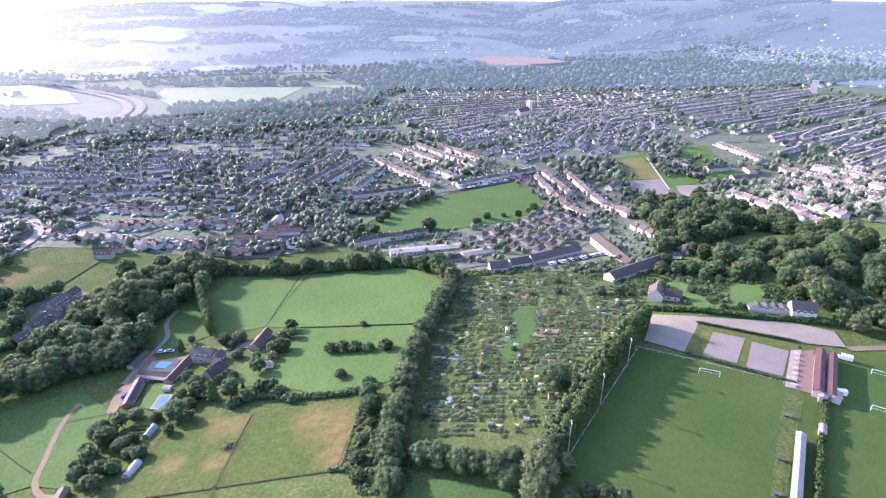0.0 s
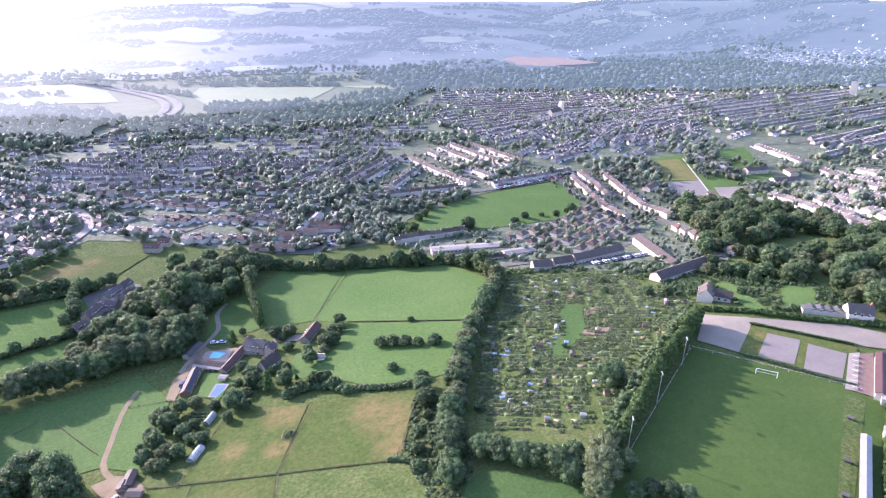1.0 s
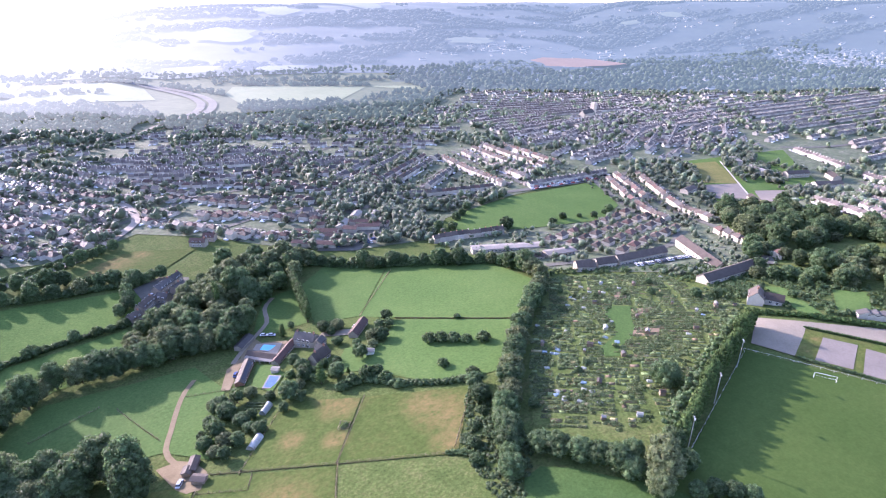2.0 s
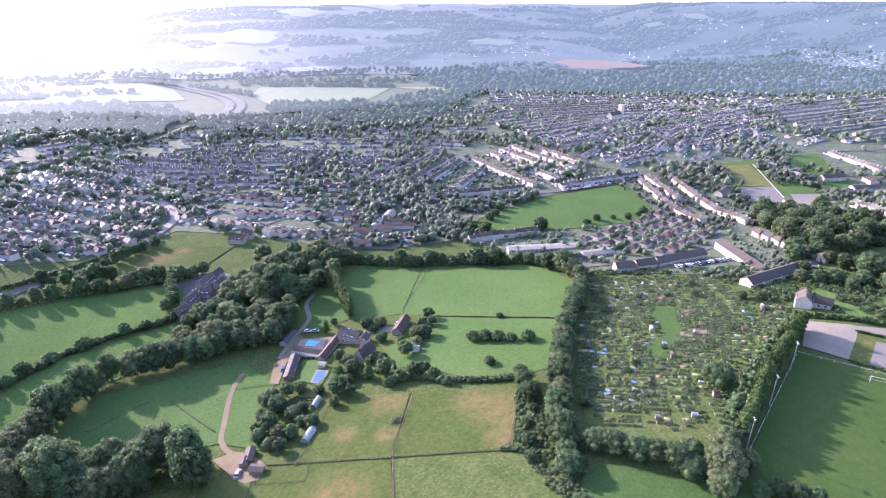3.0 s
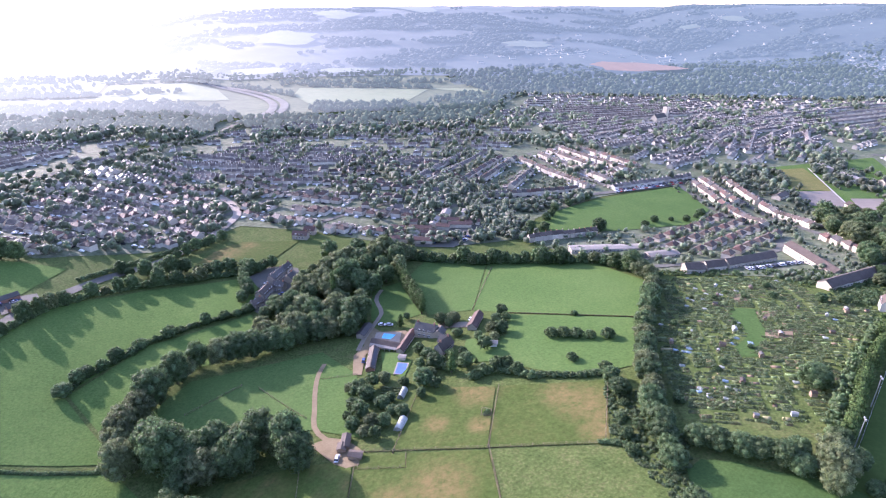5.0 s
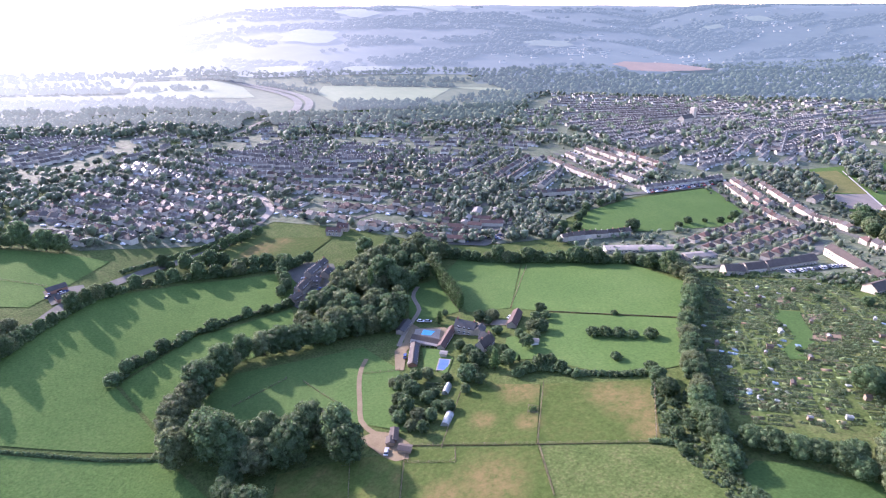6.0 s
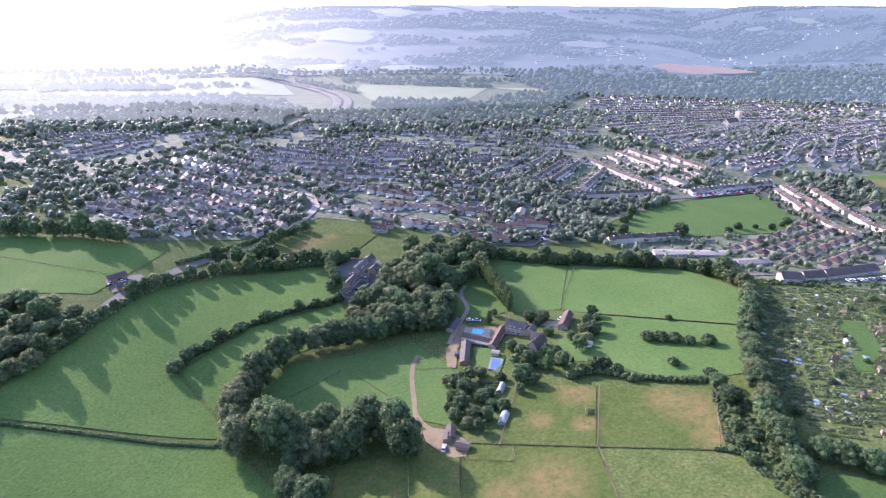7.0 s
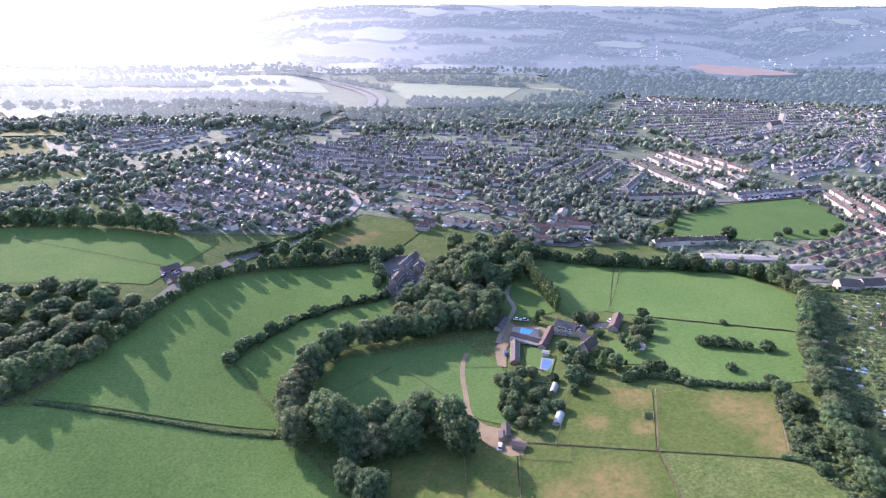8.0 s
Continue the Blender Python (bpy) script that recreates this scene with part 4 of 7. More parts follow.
town_model("semi_brown", "semi_detached_house", "rendered semi-detached house with a hipped brown roof", 11.5, 8.5, 5.2, 2.8, RENDER, TILE_BROWN, hip=3.4, chimneys=((0.0, 0),))
town_model("semi_red", "semi_detached_house", "rendered semi-detached house with a hipped red roof", 11.5, 8.5, 5.2, 2.8, STONE, TILE_RED, hip=3.4, chimneys=((0.0, 0),))
town_model("villa", "detached_house", "pale stone detached house with a slate roof", 10.0, 9.0, 5.6, 3.2, STONE, SLATE, chimneys=((0.42, 0), (-0.42, 0)))
town_model("bungalow", "bungalow", "white bungalow with a brown tiled roof", 11.0, 8.0, 2.8, 2.4, RENDER, TILE_BROWN, chimneys=((0.3, 0),))
town_model("shed_flat", "garage", "flat-roofed garage with a pale felt roof", 6.0, 5.0, 2.5, 0.25, CONCRETE, FLAT_ROOF, chimneys=(), over=0.15)

# near edge of the town: flats, terraces and pairs of houses
def flats(a, b, depth, floors, wall, roof, label, rise=2.2, group=""):
    w = math.hypot(b[0] - a[0], b[1] - a[1])
    t = house("apartment_block", label, w, depth, floors * 2.7 + 0.2, rise, wall, roof, windows=round(floors), chimneys=(), category="apartment block")
    return tagged(put(t, (a[0] + b[0]) / 2, (a[1] + b[1]) / 2, math.degrees(math.atan2(b[1] - a[1], b[0] - a[0]))), group=group)


for a, b in (((160, 265), (171, 262)), ((173, 263), (186, 262)), ((188, 262.5), (226, 264))):
    flats(a, b, 8.0, 1.35, STONE, TILE_BROWN, "pale apartment block with a dark brown roof", 2.4, "apartment blocks by the allotments")
flats((245, 269), (236, 226), 8.0, 1.35, STONE, TILE_BROWN, "pale apartment block with a brown tiled roof", 2.4, "apartment blocks by the allotments")
flats((204, 209.5), (249, 215), 8.0, 1.2, STONE, TILE_BROWN, "long pale apartment block with a dark sloping roof", 2.6, "apartment blocks by the allotments")
flats((122, 336), (174, 324), 8.0, 1, RENDER, FLAT_ROOF, "long low building with a flat pale roof", 0.5, "apartment blocks by the meadow")
row(("terrace_white", "terrace_brown"), (107, 374), (168, 370), 4.75, "terrace beside the park")
flats((147, 301), (158, 300), 8.0, 1, STONE, TILE_BROWN, "low pale building with a shallow roof", 1.2, "apartment blocks by the meadow")
flats((160, 300), (182, 299), 8.0, 1, STONE, FLAT_ROOF, "low pale building with a shallow roof", 0.8, "apartment blocks by the meadow")
for k in range(4):
    for i in range(8):
        t = i / 6
        if 182 + 84 * t + 8 * k > 288:
            continue
        x, y = 182 + 84 * t + 8 * k, 330 + 34 * t - 17 * k
        settle(("semi_brown", "semi_brown", "semi_red", "semi_brown", "semi_brown")[(i + 2 * k) % 5], x, y, radians(23 + 2 * k), "pairs of houses below the park", 0.92)
for a, b in (((328, 458), (305, 388)), ((305, 386), (294, 332)), ((367, 462), (341, 386)), ((340, 384), (321, 314)), ((345, 468), (322, 392))):
    row(("terrace_brown", "terrace_slate", "terrace_white", "terrace_brown", "terrace_red"), a, b, 4.75, "curved terraces by the school")
for i in range(7):
    settle(("semi_red", "villa", "semi_brown")[i % 3], 296 - 3 * i, 284 - 10.5 * i, radians(75), "houses along the wood", 0.9)
TERRACES = (((106, 540), (190, 628), "terrace_red"), ((118, 528), (206, 620), "terrace_brown"), ((150, 508), (198, 560), "terrace_slate"),
            ((206, 609), (222, 480), "terrace_white"), ((238, 625), (252, 492), "terrace_slate"), ((258, 640), (272, 505), "terrace_white"), ((277, 655), (292, 520), "terrace_brown"), ((300, 640), (312, 528), "terrace_red"),
            ((114, 492), (212, 477), "terrace_red"), ((60, 560), (150, 655), "terrace_slate"), ((76, 548), (170, 645), "terrace_slate"), ((242, 470), (342, 480), "terrace_slate"),
            ((621, 482), (600, 403), "terrace_white"), ((496, 321), (424, 214), "terrace_white"), ((450, 327), (394, 210), "terrace_white"), ((592, 363), (512, 236), "terrace_white"), ((540, 340), (470, 225), "terrace_brown"),
            ((591, 376), (567, 324), "terrace_white"), ((625, 360), (583, 269), "terrace_brown"), ((644, 336), (774, 367), "terrace_white"), ((630, 310), (760, 335), "terrace_slate"), ((765, 444), (924, 470), "terrace_white"),
            ((476, 594), (510, 560), "terrace_white"), ((500, 620), (540, 585), "terrace_white"))
for a, b, k in TERRACES[:9]:
    row((k, "terrace_brown", k, "terrace_white", "terrace_slate"), a, b, 4.75, "terraces of the town")
# streets on the valley floor: short rows that follow slowly turning lines
town_rng = random.Random(21)


def streets(poly, spacing, turn, keys, keep, limit, avoid=()):
    """Houses along roughly parallel streets inside the polygon."""
    xs, ys = [p[0] for p in poly], [p[1] for p in poly]
    cx, cy, R = (min(xs) + max(xs)) / 2, (min(ys) + max(ys)) / 2, max(max(xs) - min(xs), max(ys) - min(ys)) * 0.75
    made = []
    v = -R
    while v < R:
        u = -R
        while u < R:
            a = radians(turn) + 0.35 * math.sin(u * 0.006 + v * 0.011) + 0.25 * math.sin(v * 0.02)
            x = cx + u * math.cos(radians(turn)) - (v + 12 * math.sin(u * 0.013 + v)) * math.sin(radians(turn)) + town_rng.uniform(-1.2, 1.2)
            y = cy + u * math.sin(radians(turn)) + (v + 12 * math.sin(u * 0.013 + v)) * math.cos(radians(turn)) + town_rng.uniform(-1.2, 1.2)
            if inside(x, y, poly) and not any(inside(x, y, q) for q in avoid) and town_rng.random() < keep:
                made.append((x, y, a))
            u += 10.5
        v += spacing
    town_rng.shuffle(made)
    made.sort(key=lambda p: p[1] + 0.3 * abs(p[0]))
    for x, y, a in made[:limit]:
        settle(town_rng.choice(keys), x, y, a, "houses of the town", town_rng.uniform(0.82, 1.0))
    return made


STREET_BAND = [(-152, 430), (-134, 448), (-120, 474), (-118, 512), (-128, 545), (-114, 548), (-101, 512), (-104, 476), (-118, 450), (-140, 424)]
YARD = [(22, 395), (45, 436), (90, 425), (80, 400), (50, 384)]
left_homes = streets([(-285, 462), (-234, 424), (-148, 446), (-112, 486), (-52, 456), (4, 412), (48, 470), (110, 520), (115, 600), (60, 700), (-96, 760), (-235, 665), (-285, 570)], 16.5, -28,
                     ("semi_brown", "semi_red", "villa", "bungalow", "semi_brown", "shed_flat"), 0.82, 300, (YARD, STREET_BAND))
mid_homes = streets([(350, 500), (430, 560), (520, 540), (620, 560), (640, 760), (420, 800), (330, 760), (330, 660)], 27, 15, ("semi_brown", "terrace_white", "semi_red", "villa"), 0.7, 0)
# light industrial roofs by the stream
for x, y, w, d, t, k in ((16.8, 432.9, 13, 6.5, -24, 1), (21.1, 421.2, 17, 7.5, -18, 1), (26.5, 411.9, 11, 6, 62, 0), (13.7, 409.3, 15, 6.5, -28, 1), (34.9, 426.5, 19, 7.5, -24, 1), (39.3, 414.7, 13, 6, -18, 1), (50.5, 437.1, 17, 6.5, 62, 0), (54.3, 424.9, 11, 7.5, -28, 1), (64.3, 437.7, 15, 6, -24, 1), (68.7, 424.9, 19, 6.5, -18, 1), (65.8, 454.8, 13, 7.5, 62, 0), (47.1, 449.6, 17, 6, -28, 1), (31.4, 443.9, 11, 6.5, -24, 1), (42.1, 401.4, 15, 7.5, -18, 1), (78.9, 447, 19, 6, 62, 0), (81, 428.5, 13, 6.5, -28, 1), (29.7, 401.2, 17, 7.5, -24, 1)):
    put(house("workshop", "workshop with a shallow brown sheet roof" if k else "workshop with a shallow grey sheet roof", w, d, 3.6, 1.4, STONE, TILE_RED if k else FLAT_ROOF, chimneys=(), category="workshop"), x, y, t)
draped("works_yard", YARD, ASPHALT, 0.5, 8, "asphalt yard between workshops", "yard")
# cottages in the wood's gap and by the road
for x, y, w, t, r in ((-88.5, 345, 13, 62, TILE_BROWN), (-80.5, 368, 14, 58, SLATE), (-74, 378, 8, 58, SLATE), (-79, 351, 7, -28, SLATE), (-93, 330, 7, 40, TILE_BROWN), (-72, 362, 6, 60, SLATE), (-60, 438, 12, -25, TILE_RED), (-52, 446, 9, -25, TILE_RED)):
    put(house("cottage", "pale stone cottage under trees", w, 6.0, 4.0, 2.4, FARM_STONE, r, windows=2, chimneys=((0.4, 0),)), x, y, t)
for x, y, w, t in ((-229, 357, 10, 35), (-222, 346, 8, 35)):
    put(house("roadside_building", "low dark building in a roadside yard", w, 6.0, 2.8, 1.4, BRICK, SLATE, chimneys=()), x, y, t)

# ---- the farm ----
put(house("farmhouse", "stone farmhouse with shade-darkened walls and a dark slate roof", 11, 7.0, 4.6, 2.6, FARM_STONE, SLATE, windows=2, chimneys=((0.42, 0), (-0.42, 0)), door=True), -4.8, 261.8, -37)
put(house("farmhouse_wing", "low stone wing of the farmhouse", 5, 5.0, 3.0, 1.8, FARM_STONE, SLATE, windows=1, chimneys=()), 1.2, 256.5, 53)
put(house("farm_cottage", "stone cottage with steep brown gables", 10, 5.6, 3.2, 3.4, FARM_STONE, TILE_BROWN, windows=1, chimneys=((0.36, 0), (-0.3, 0)), door=True), -1.4, 240.8, 40)
put(house("cottage_wing", "cottage wing with a steep slate roof", 6, 4.6, 3.2, 3.0, FARM_STONE, SLATE, windows=1, chimneys=()), 0.6, 245.0, -50)
put(house("barn", "weathered stone barn with a brown-red tiled roof", 15, 5.0, 2.6, 2.0, FARM_STONE, TILE_RED, chimneys=(), category="barn"), 22.4, 259.6, 55)
stable = put(house("stable_block", "long low stable with a brown roof and a pale veranda", 17, 4.6, 2.6, 1.3, RENDER, TILE_BROWN, windows=1, chimneys=(), category="stable"), -26.9, 258.9, -35)
bm = bmesh.new()
v = [bm.verts.new(p) for p in ((-8.5, -2.2, 2.75), (8.5, -2.2, 2.75), (8.5, -4.0, 2.2), (-8.5, -4.0, 2.2), (-8.5, -2.2, 2.65), (8.5, -2.2, 2.65), (8.5, -4.0, 2.1), (-8.5, -4.0, 2.1))]
for f in ((3, 2, 1, 0), (4, 5, 6, 7), (0, 1, 5, 4), (1, 2, 6, 5), (2, 3, 7, 6), (3, 0, 4, 7)):
    bm.faces.new([v[i] for i in f])
part("veranda", bm, FLAT_ROOF, stable, "pale sheet veranda roof")
for i in range(7):
    part("veranda_post", one_box(-8.3 + i * 2.75, -3.95, -0.8, -8.18 + i * 2.75, -3.83, 2.15), WHITE, stable)
put(house("stable_block", "stable wing with a red tiled roof", 20, 3.8, 2.3, 1.4, FARM_STONE, TILE_RED, windows=1, chimneys=(), category="stable"), -16.8, 257.4, 56)
solar = put(house("stable_block", "long brown-roofed stable with dark solar panels", 18.5, 4.4, 2.2, 1.3, BRICK, TILE_BROWN, windows=1, chimneys=(), category="stable"), -36.8, 248.3, 73)
PANEL = surface("solar_glass", [(0.015, 0.018, 0.03), (0.02, 0.024, 0.04), (0.03, 0.034, 0.05)], (0.6, 0.1), 0.35, 0.0, spec=0.4)
slope = math.atan2(1.3, 2.2)
for i in range(8):
    pn = part("solar_panel", one_box(-0.8, -0.85, -0.03, 0.8, 0.85, 0.03), PANEL, solar)
    pn.matrix_basis = Matrix.Translation((-6.6 + 1.85 * i, -1.2, 2.2 + 1.3 - 1.2 * math.tan(slope) + 0.3)) @ Matrix.Rotation(slope, 4, "X")
put(house("open_barn", "open-fronted barn with a grey roof", 12, 4.6, 2.4, 1.0, FARM_STONE, SLATE, chimneys=(), category="barn"), -35.6, 279.5, 57)
put(house("garden_hut", "small white garden hut on the lawn", 3.6, 3.0, 2.3, 0.8, WHITE, FLAT_ROOF, chimneys=(), category="hut"), 21.8, 231.5, -25)
put(house("pump_house", "small flat-roofed pump house beside the pool", 3.4, 2.8, 2.1, 0.3, RENDER, FLAT_ROOF, chimneys=(), category="hut"), -22.6, 242.6, -28)
for x, y, t, w in ((-58, 189, 75, 7), (-55.5, 179, -25, 5), (-60, 186, 75, 3.5)):
    put(house("field_shelter", "small timber field shelter with a grey roof", w, 3.2, 2.1, 0.6, WOOD, TILE_BROWN, chimneys=(), category="shed"), x, y, t)


def swimming_pool(name, label, x, y, w, d, turn, inner, cover=False):
    thing = tagged(new(name), label, "swimming pool")
    bm = bmesh.new()
    for b in ((-w / 2 - 0.8, -d / 2 - 0.8, -1.5, w / 2 + 0.8, -d / 2, 0.45), (-w / 2 - 0.8, d / 2, -1.5, w / 2 + 0.8, d / 2 + 0.8, 0.45), (-w / 2 - 0.8, -d / 2, -1.5, -w / 2, d / 2, 0.45), (w / 2, -d / 2, -1.5, w / 2 + 0.8, d / 2, 0.45)):
        box(bm, *b)
    part("paving", bm, PAVING, thing)
    g = bmesh.new()
    bmesh.ops.create_grid(g, x_segments=10, y_segments=10, size=0.5)
    for v in g.verts:
        v.co = (v.co.x * w, v.co.y * d, 0.34 if not cover else 0.46 + 0.05 * math.sin(v.co.x * 25) * math.sin(v.co.y * 17))
        if cover:
            v.co.x, v.co.y = v.co.x * 1.06, v.co.y * 1.06
    part("cover" if cover else "water", g, inner, thing)
    return put(thing, x, y, turn, 0.35)


swimming_pool("swimming_pool", "swimming pool with bright blue water in a paved court", -23.9, 268.9, 7.4, 5.2, -28, WATER)
swimming_pool("swimming_pool", "pool under a deep blue cover beside a lawn", -25.2, 233.5, 4.4, 8.2, -24, COVER, True)


def polytunnel(x, y, turn, w, length, h, name, label):
    thing = tagged(new(name), label, "greenhouse")
    bm = bmesh.new()
    n, k = 10, 7
    rings = []
    for i in range(n + 1):
        yy = -length / 2 + length * i / n
        rings.append([bm.verts.new((-w / 2 * math.cos(math.pi * j / k), yy, h * math.sin(math.pi * j / k) * (1.0 if i % 2 else 0.985))) for j in range(k + 1)])
    for a, b in zip(rings, rings[1:]):
        for j in range(k):
            bm.faces.new((a[j], a[j + 1], b[j + 1], b[j]))
    bm.faces.new(rings[0])
    bm.faces.new(rings[-1][::-1])
    part("cover", bm, PLASTIC, thing, smooth=True)
    for yy in (-length / 2, 0, length / 2):
        hb = bmesh.new()
        for j in range(k):
            a0, a1 = math.pi * j / k, math.pi * (j + 1) / k
            tube(hb, (-w / 2 * 1.02 * math.cos(a0), yy, h * 1.02 * math.sin(a0)), (-w / 2 * 1.02 * math.cos(a1), yy, h * 1.02 * math.sin(a1)), 0.05, 0.05, 5)
        part("hoop", hb, STEEL, thing)
    return put(thing, x, y, turn, 0.1)


polytunnel(-35.2, 190.5, -32, 3.6, 7.5, 2.1, "polytunnel", "milky plastic polytunnel beside the paddock")
polytunnel(-29.5, 212, -32, 3.0, 6.5, 2.2, "greenhouse", "small pale greenhouse in the kitchen garden")


# ---- fences ----
POST = bpy.data.meshes.new("post")
_b = one_box(-0.07, -0.07, -0.4, 0.07, 0.07, 1.25)
_b.to_mesh(POST)
_b.free()
POST.materials.append(WOOD)
RAIL = []
for _m in (WOOD, WHITE):
    _b = tube(bmesh.new(), (0, 0, 0), (1, 0, 0), 0.03, 0.03, 4)
    RAIL.append(bpy.data.meshes.new("rail"))
    _b.to_mesh(RAIL[-1])
    _b.free()
    RAIL[-1].materials.append(_m)


def fence(line, label="weathered timber post-and-rail fence", step=4.0, tufts=True, rails=(0.55, 1.05), post=None, mat=None):
    thing = tagged(new("fence"), label, "fence")
    thing.location = (line[0][0], line[0][1], gz(*line[0]))
    o = Vector(thing.location)
    pts = along(line, step) + [(*line[-1], 0)]
    for x, y, a in pts:
        child("post", post or POST, thing, Matrix.Translation(Vector((x, y, gz(x, y) + 0.2)) - o))
    for r in rails:
        for (x1, y1, _), (x2, y2, _) in zip(pts, pts[1:]):
            p, q = Vector((x1, y1, gz(x1, y1) + 0.2 + r)), Vector((x2, y2, gz(x2, y2) + 0.2 + r))
            d = q - p
            if d.length > 0.2:
                child("rail", RAIL[1 if mat else 0], thing, Matrix.Translation(p - o) @ d.to_track_quat("X", "Z").to_matrix().to_4x4() @ Matrix.Diagonal((d.length, 1, 1, 1)))
    if tufts:
        hedge(line, 0.5, 0.2, "strip of long grass along a fence", LEAF_STRAW, 5, "grass_strip", 0.28, 0.5)


for l in ([(-124, 236), (-100, 251)], [(-92, 246), (-72, 214)], [(-63, 243), (-46, 239)], [(-77, 180), (-80, 158)], [(-56, 177), (-63, 152)], [(-52, 181), (-8, 161), (28, 145)], [(-8, 161), (-14, 136)], [(10.5, 197), (-8.5, 161)],
          [(50, 175), (31, 146)], [(-54, 179), (-56.7, 172.4), (-39.2, 164.7), (-37.4, 172)], [(-24, 208), (-42, 175)], [(62, 335), (27, 277)], [(-349, 420), (-269, 378), (-236, 363)]):
    fence(l)
hedge([(-248, 228), (-227, 223), (-194, 217), (-171, 212), (-146, 208)], 1.6, 0.9, "reedy ditch across the meadow", LEAF_HEDGE, 6, "ditch_reeds", 0.4, 0.5)
hedge([(28, 145), (36, 140)], 2.2, 1.4, "bramble hedge at the paddock corner")


def feeder(x, y):
    """A fenced square with a young tree in the paddock."""
    thing = tagged(new("tree_guard"), "square timber tree guard in the paddock", "tree guard")
    for sx, sy in ((-2, -2), (2, -2), (2, 2), (-2, 2)):
        child("post", POST, thing, Matrix.Translation((sx, sy, 0)))
    for a, b in (((-2, -2), (2, -2)), ((2, -2), (2, 2)), ((2, 2), (-2, 2)), ((-2, 2), (-2, -2))):
        bm = bmesh.new()
        for z in (0.4, 0.8, 1.15):
            tube(bm, (*a, z), (*b, z), 0.05, 0.05, 4)
        part("rail", bm, WOOD, thing)
    put(thing, x, y, -27, 0.25)
    for dx, dy, r in ((-0.9, -0.6, 1.0), (0.8, 0.5, 1.2), (0.2, 1.0, 0.9), (0.6, -1.0, 0.8)):
        plant("hawthorn", x + dx, y + dy, r, "bushes in the tree guard", "young bush inside a timber guard")


feeder(-1.5, 181)

# ---- sports ground ----
draped("pitch", [(159, 142), (196, 95), (206, 70), (140, 10), (95, 30), (60, 86), (94, 104)], PITCH, 0.3, 6, "mown green football pitch", "pitch")
draped("pitch", [(206, 92), (236, 104), (255, 92), (330, 40), (240, -40), (150, 0), (178, 62)], PITCH, 0.27, 8, "mown green playing field beside the clubhouse", "pitch")
draped("training_ground", [(197, 144), (222, 114), (196, 98), (174, 131)], GRASS_DRY, 0.42, 6, "grass strip round two hard courts", "lawn")
draped("hard_court", [(197.5, 136.5), (205.5, 127), (187, 116), (179, 126)], HARDCOURT, 0.52, 6, "worn pinkish hard court", "court")
draped("hard_court", [(206, 124), (213.5, 112.5), (195.5, 102.5), (187.5, 112.5)], HARDCOURT, 0.52, 6, "worn pinkish hard court", "court")
draped("car_park", [(188, 162), (202, 149), (236, 127), (246, 114), (238, 104), (226, 113), (223, 119), (198, 145), (175, 130), (166, 145)], GRAVEL, 0.4, 6, "pale gravel car park", "car park")
draped("clubhouse_terrace", [(214.5, 112.5), (219, 111), (193, 94.8), (190, 98)], PAVING, 0.6, 5, "paved terrace beside the clubhouse", "terrace")
draped("earth_bank", [(238, 104.5), (254, 98), (252, 95), (237, 101.5)], EARTH_TRACK, 0.5, 5, "bare red earth bank", "ground")
hedge([(198, 145.5), (212, 129), (223, 116)], 1.0, 0.9, "low dark hedge beside the courts", LEAF_DARK, 6)
hedge([(175, 129.5), (186, 113), (196, 97.5)], 1.4, 0.9, "low hedge along the end of the pitch", LEAF_HEDGE, 6)
MAROON = surface("maroon_roof_sheets", [(0.06, 0.028, 0.026), (0.08, 0.036, 0.033), (0.105, 0.05, 0.045)], (3, 0.4), 0.6, 0.3, 0.4)
BRICKPAVE = surface("red_brick_paving", [(0.15, 0.098, 0.078), (0.19, 0.125, 0.10), (0.24, 0.16, 0.13)], (2, 0.3), 0.85, 0.2, 0.2, "World")
CT = 31.0
club = house("clubhouse", "clubhouse with a dark maroon sheet roof", 31, 3.2, 2.9, 1.0, RENDER, MAROON, windows=1, chimneys=(), category="clubhouse")
put(club, 208.0, 96.8, CT, 0.3)
draped("clubhouse_patio", [(218, 110.5), (223.5, 108.5), (195, 90.5), (192.3, 95)], BRICKPAVE, 0.62, 5, "red brick patio beside the clubhouse", "patio")
wing = house("clubhouse", "clubhouse wing with a dark maroon roof", 30, 2.7, 2.9, 0.9, RENDER, MAROON, windows=1, chimneys=(), category="clubhouse")
put(wing, 210.1, 93.4, CT, 0.3)
for x, y, w, d in ((199.5, 84.8, 4.2, 2.6), (195.0, 87.2, 3.6, 2.2), (177.5, 76.2, 4.4, 1.8)):
    put(house("pavilion_hut", "small flat-roofed hut beside the pitch", w, d, 2.6, 0.3, RENDER, FLAT_ROOF, chimneys=(), category="hut"), x, y, CT, 0.2)
stand = house("stand", "long spectator stand with a pale grey sheet roof", 38, 2.4, 2.6, 0.4, DARK, SHEET, chimneys=(), category="stand")
put(stand, 152.8, 67.9, 31.7, 0.1)
hedge([(197, 87.5), (184, 79.5), (169.5, 71.5), (157, 64), (142, 55)], 2.0, 2.4, "dark hedge behind the stand", LEAF_DARK)
for x, y in ((154.8, 74.2), (140.9, 65.8), (175.4, 86.7)):
    put(house("dugout", "small dugout shelter beside the touchline", 1.3, 0.8, 1.2, 0.15, DARK, SLATE, chimneys=(), category="shelter"), x, y, 120)


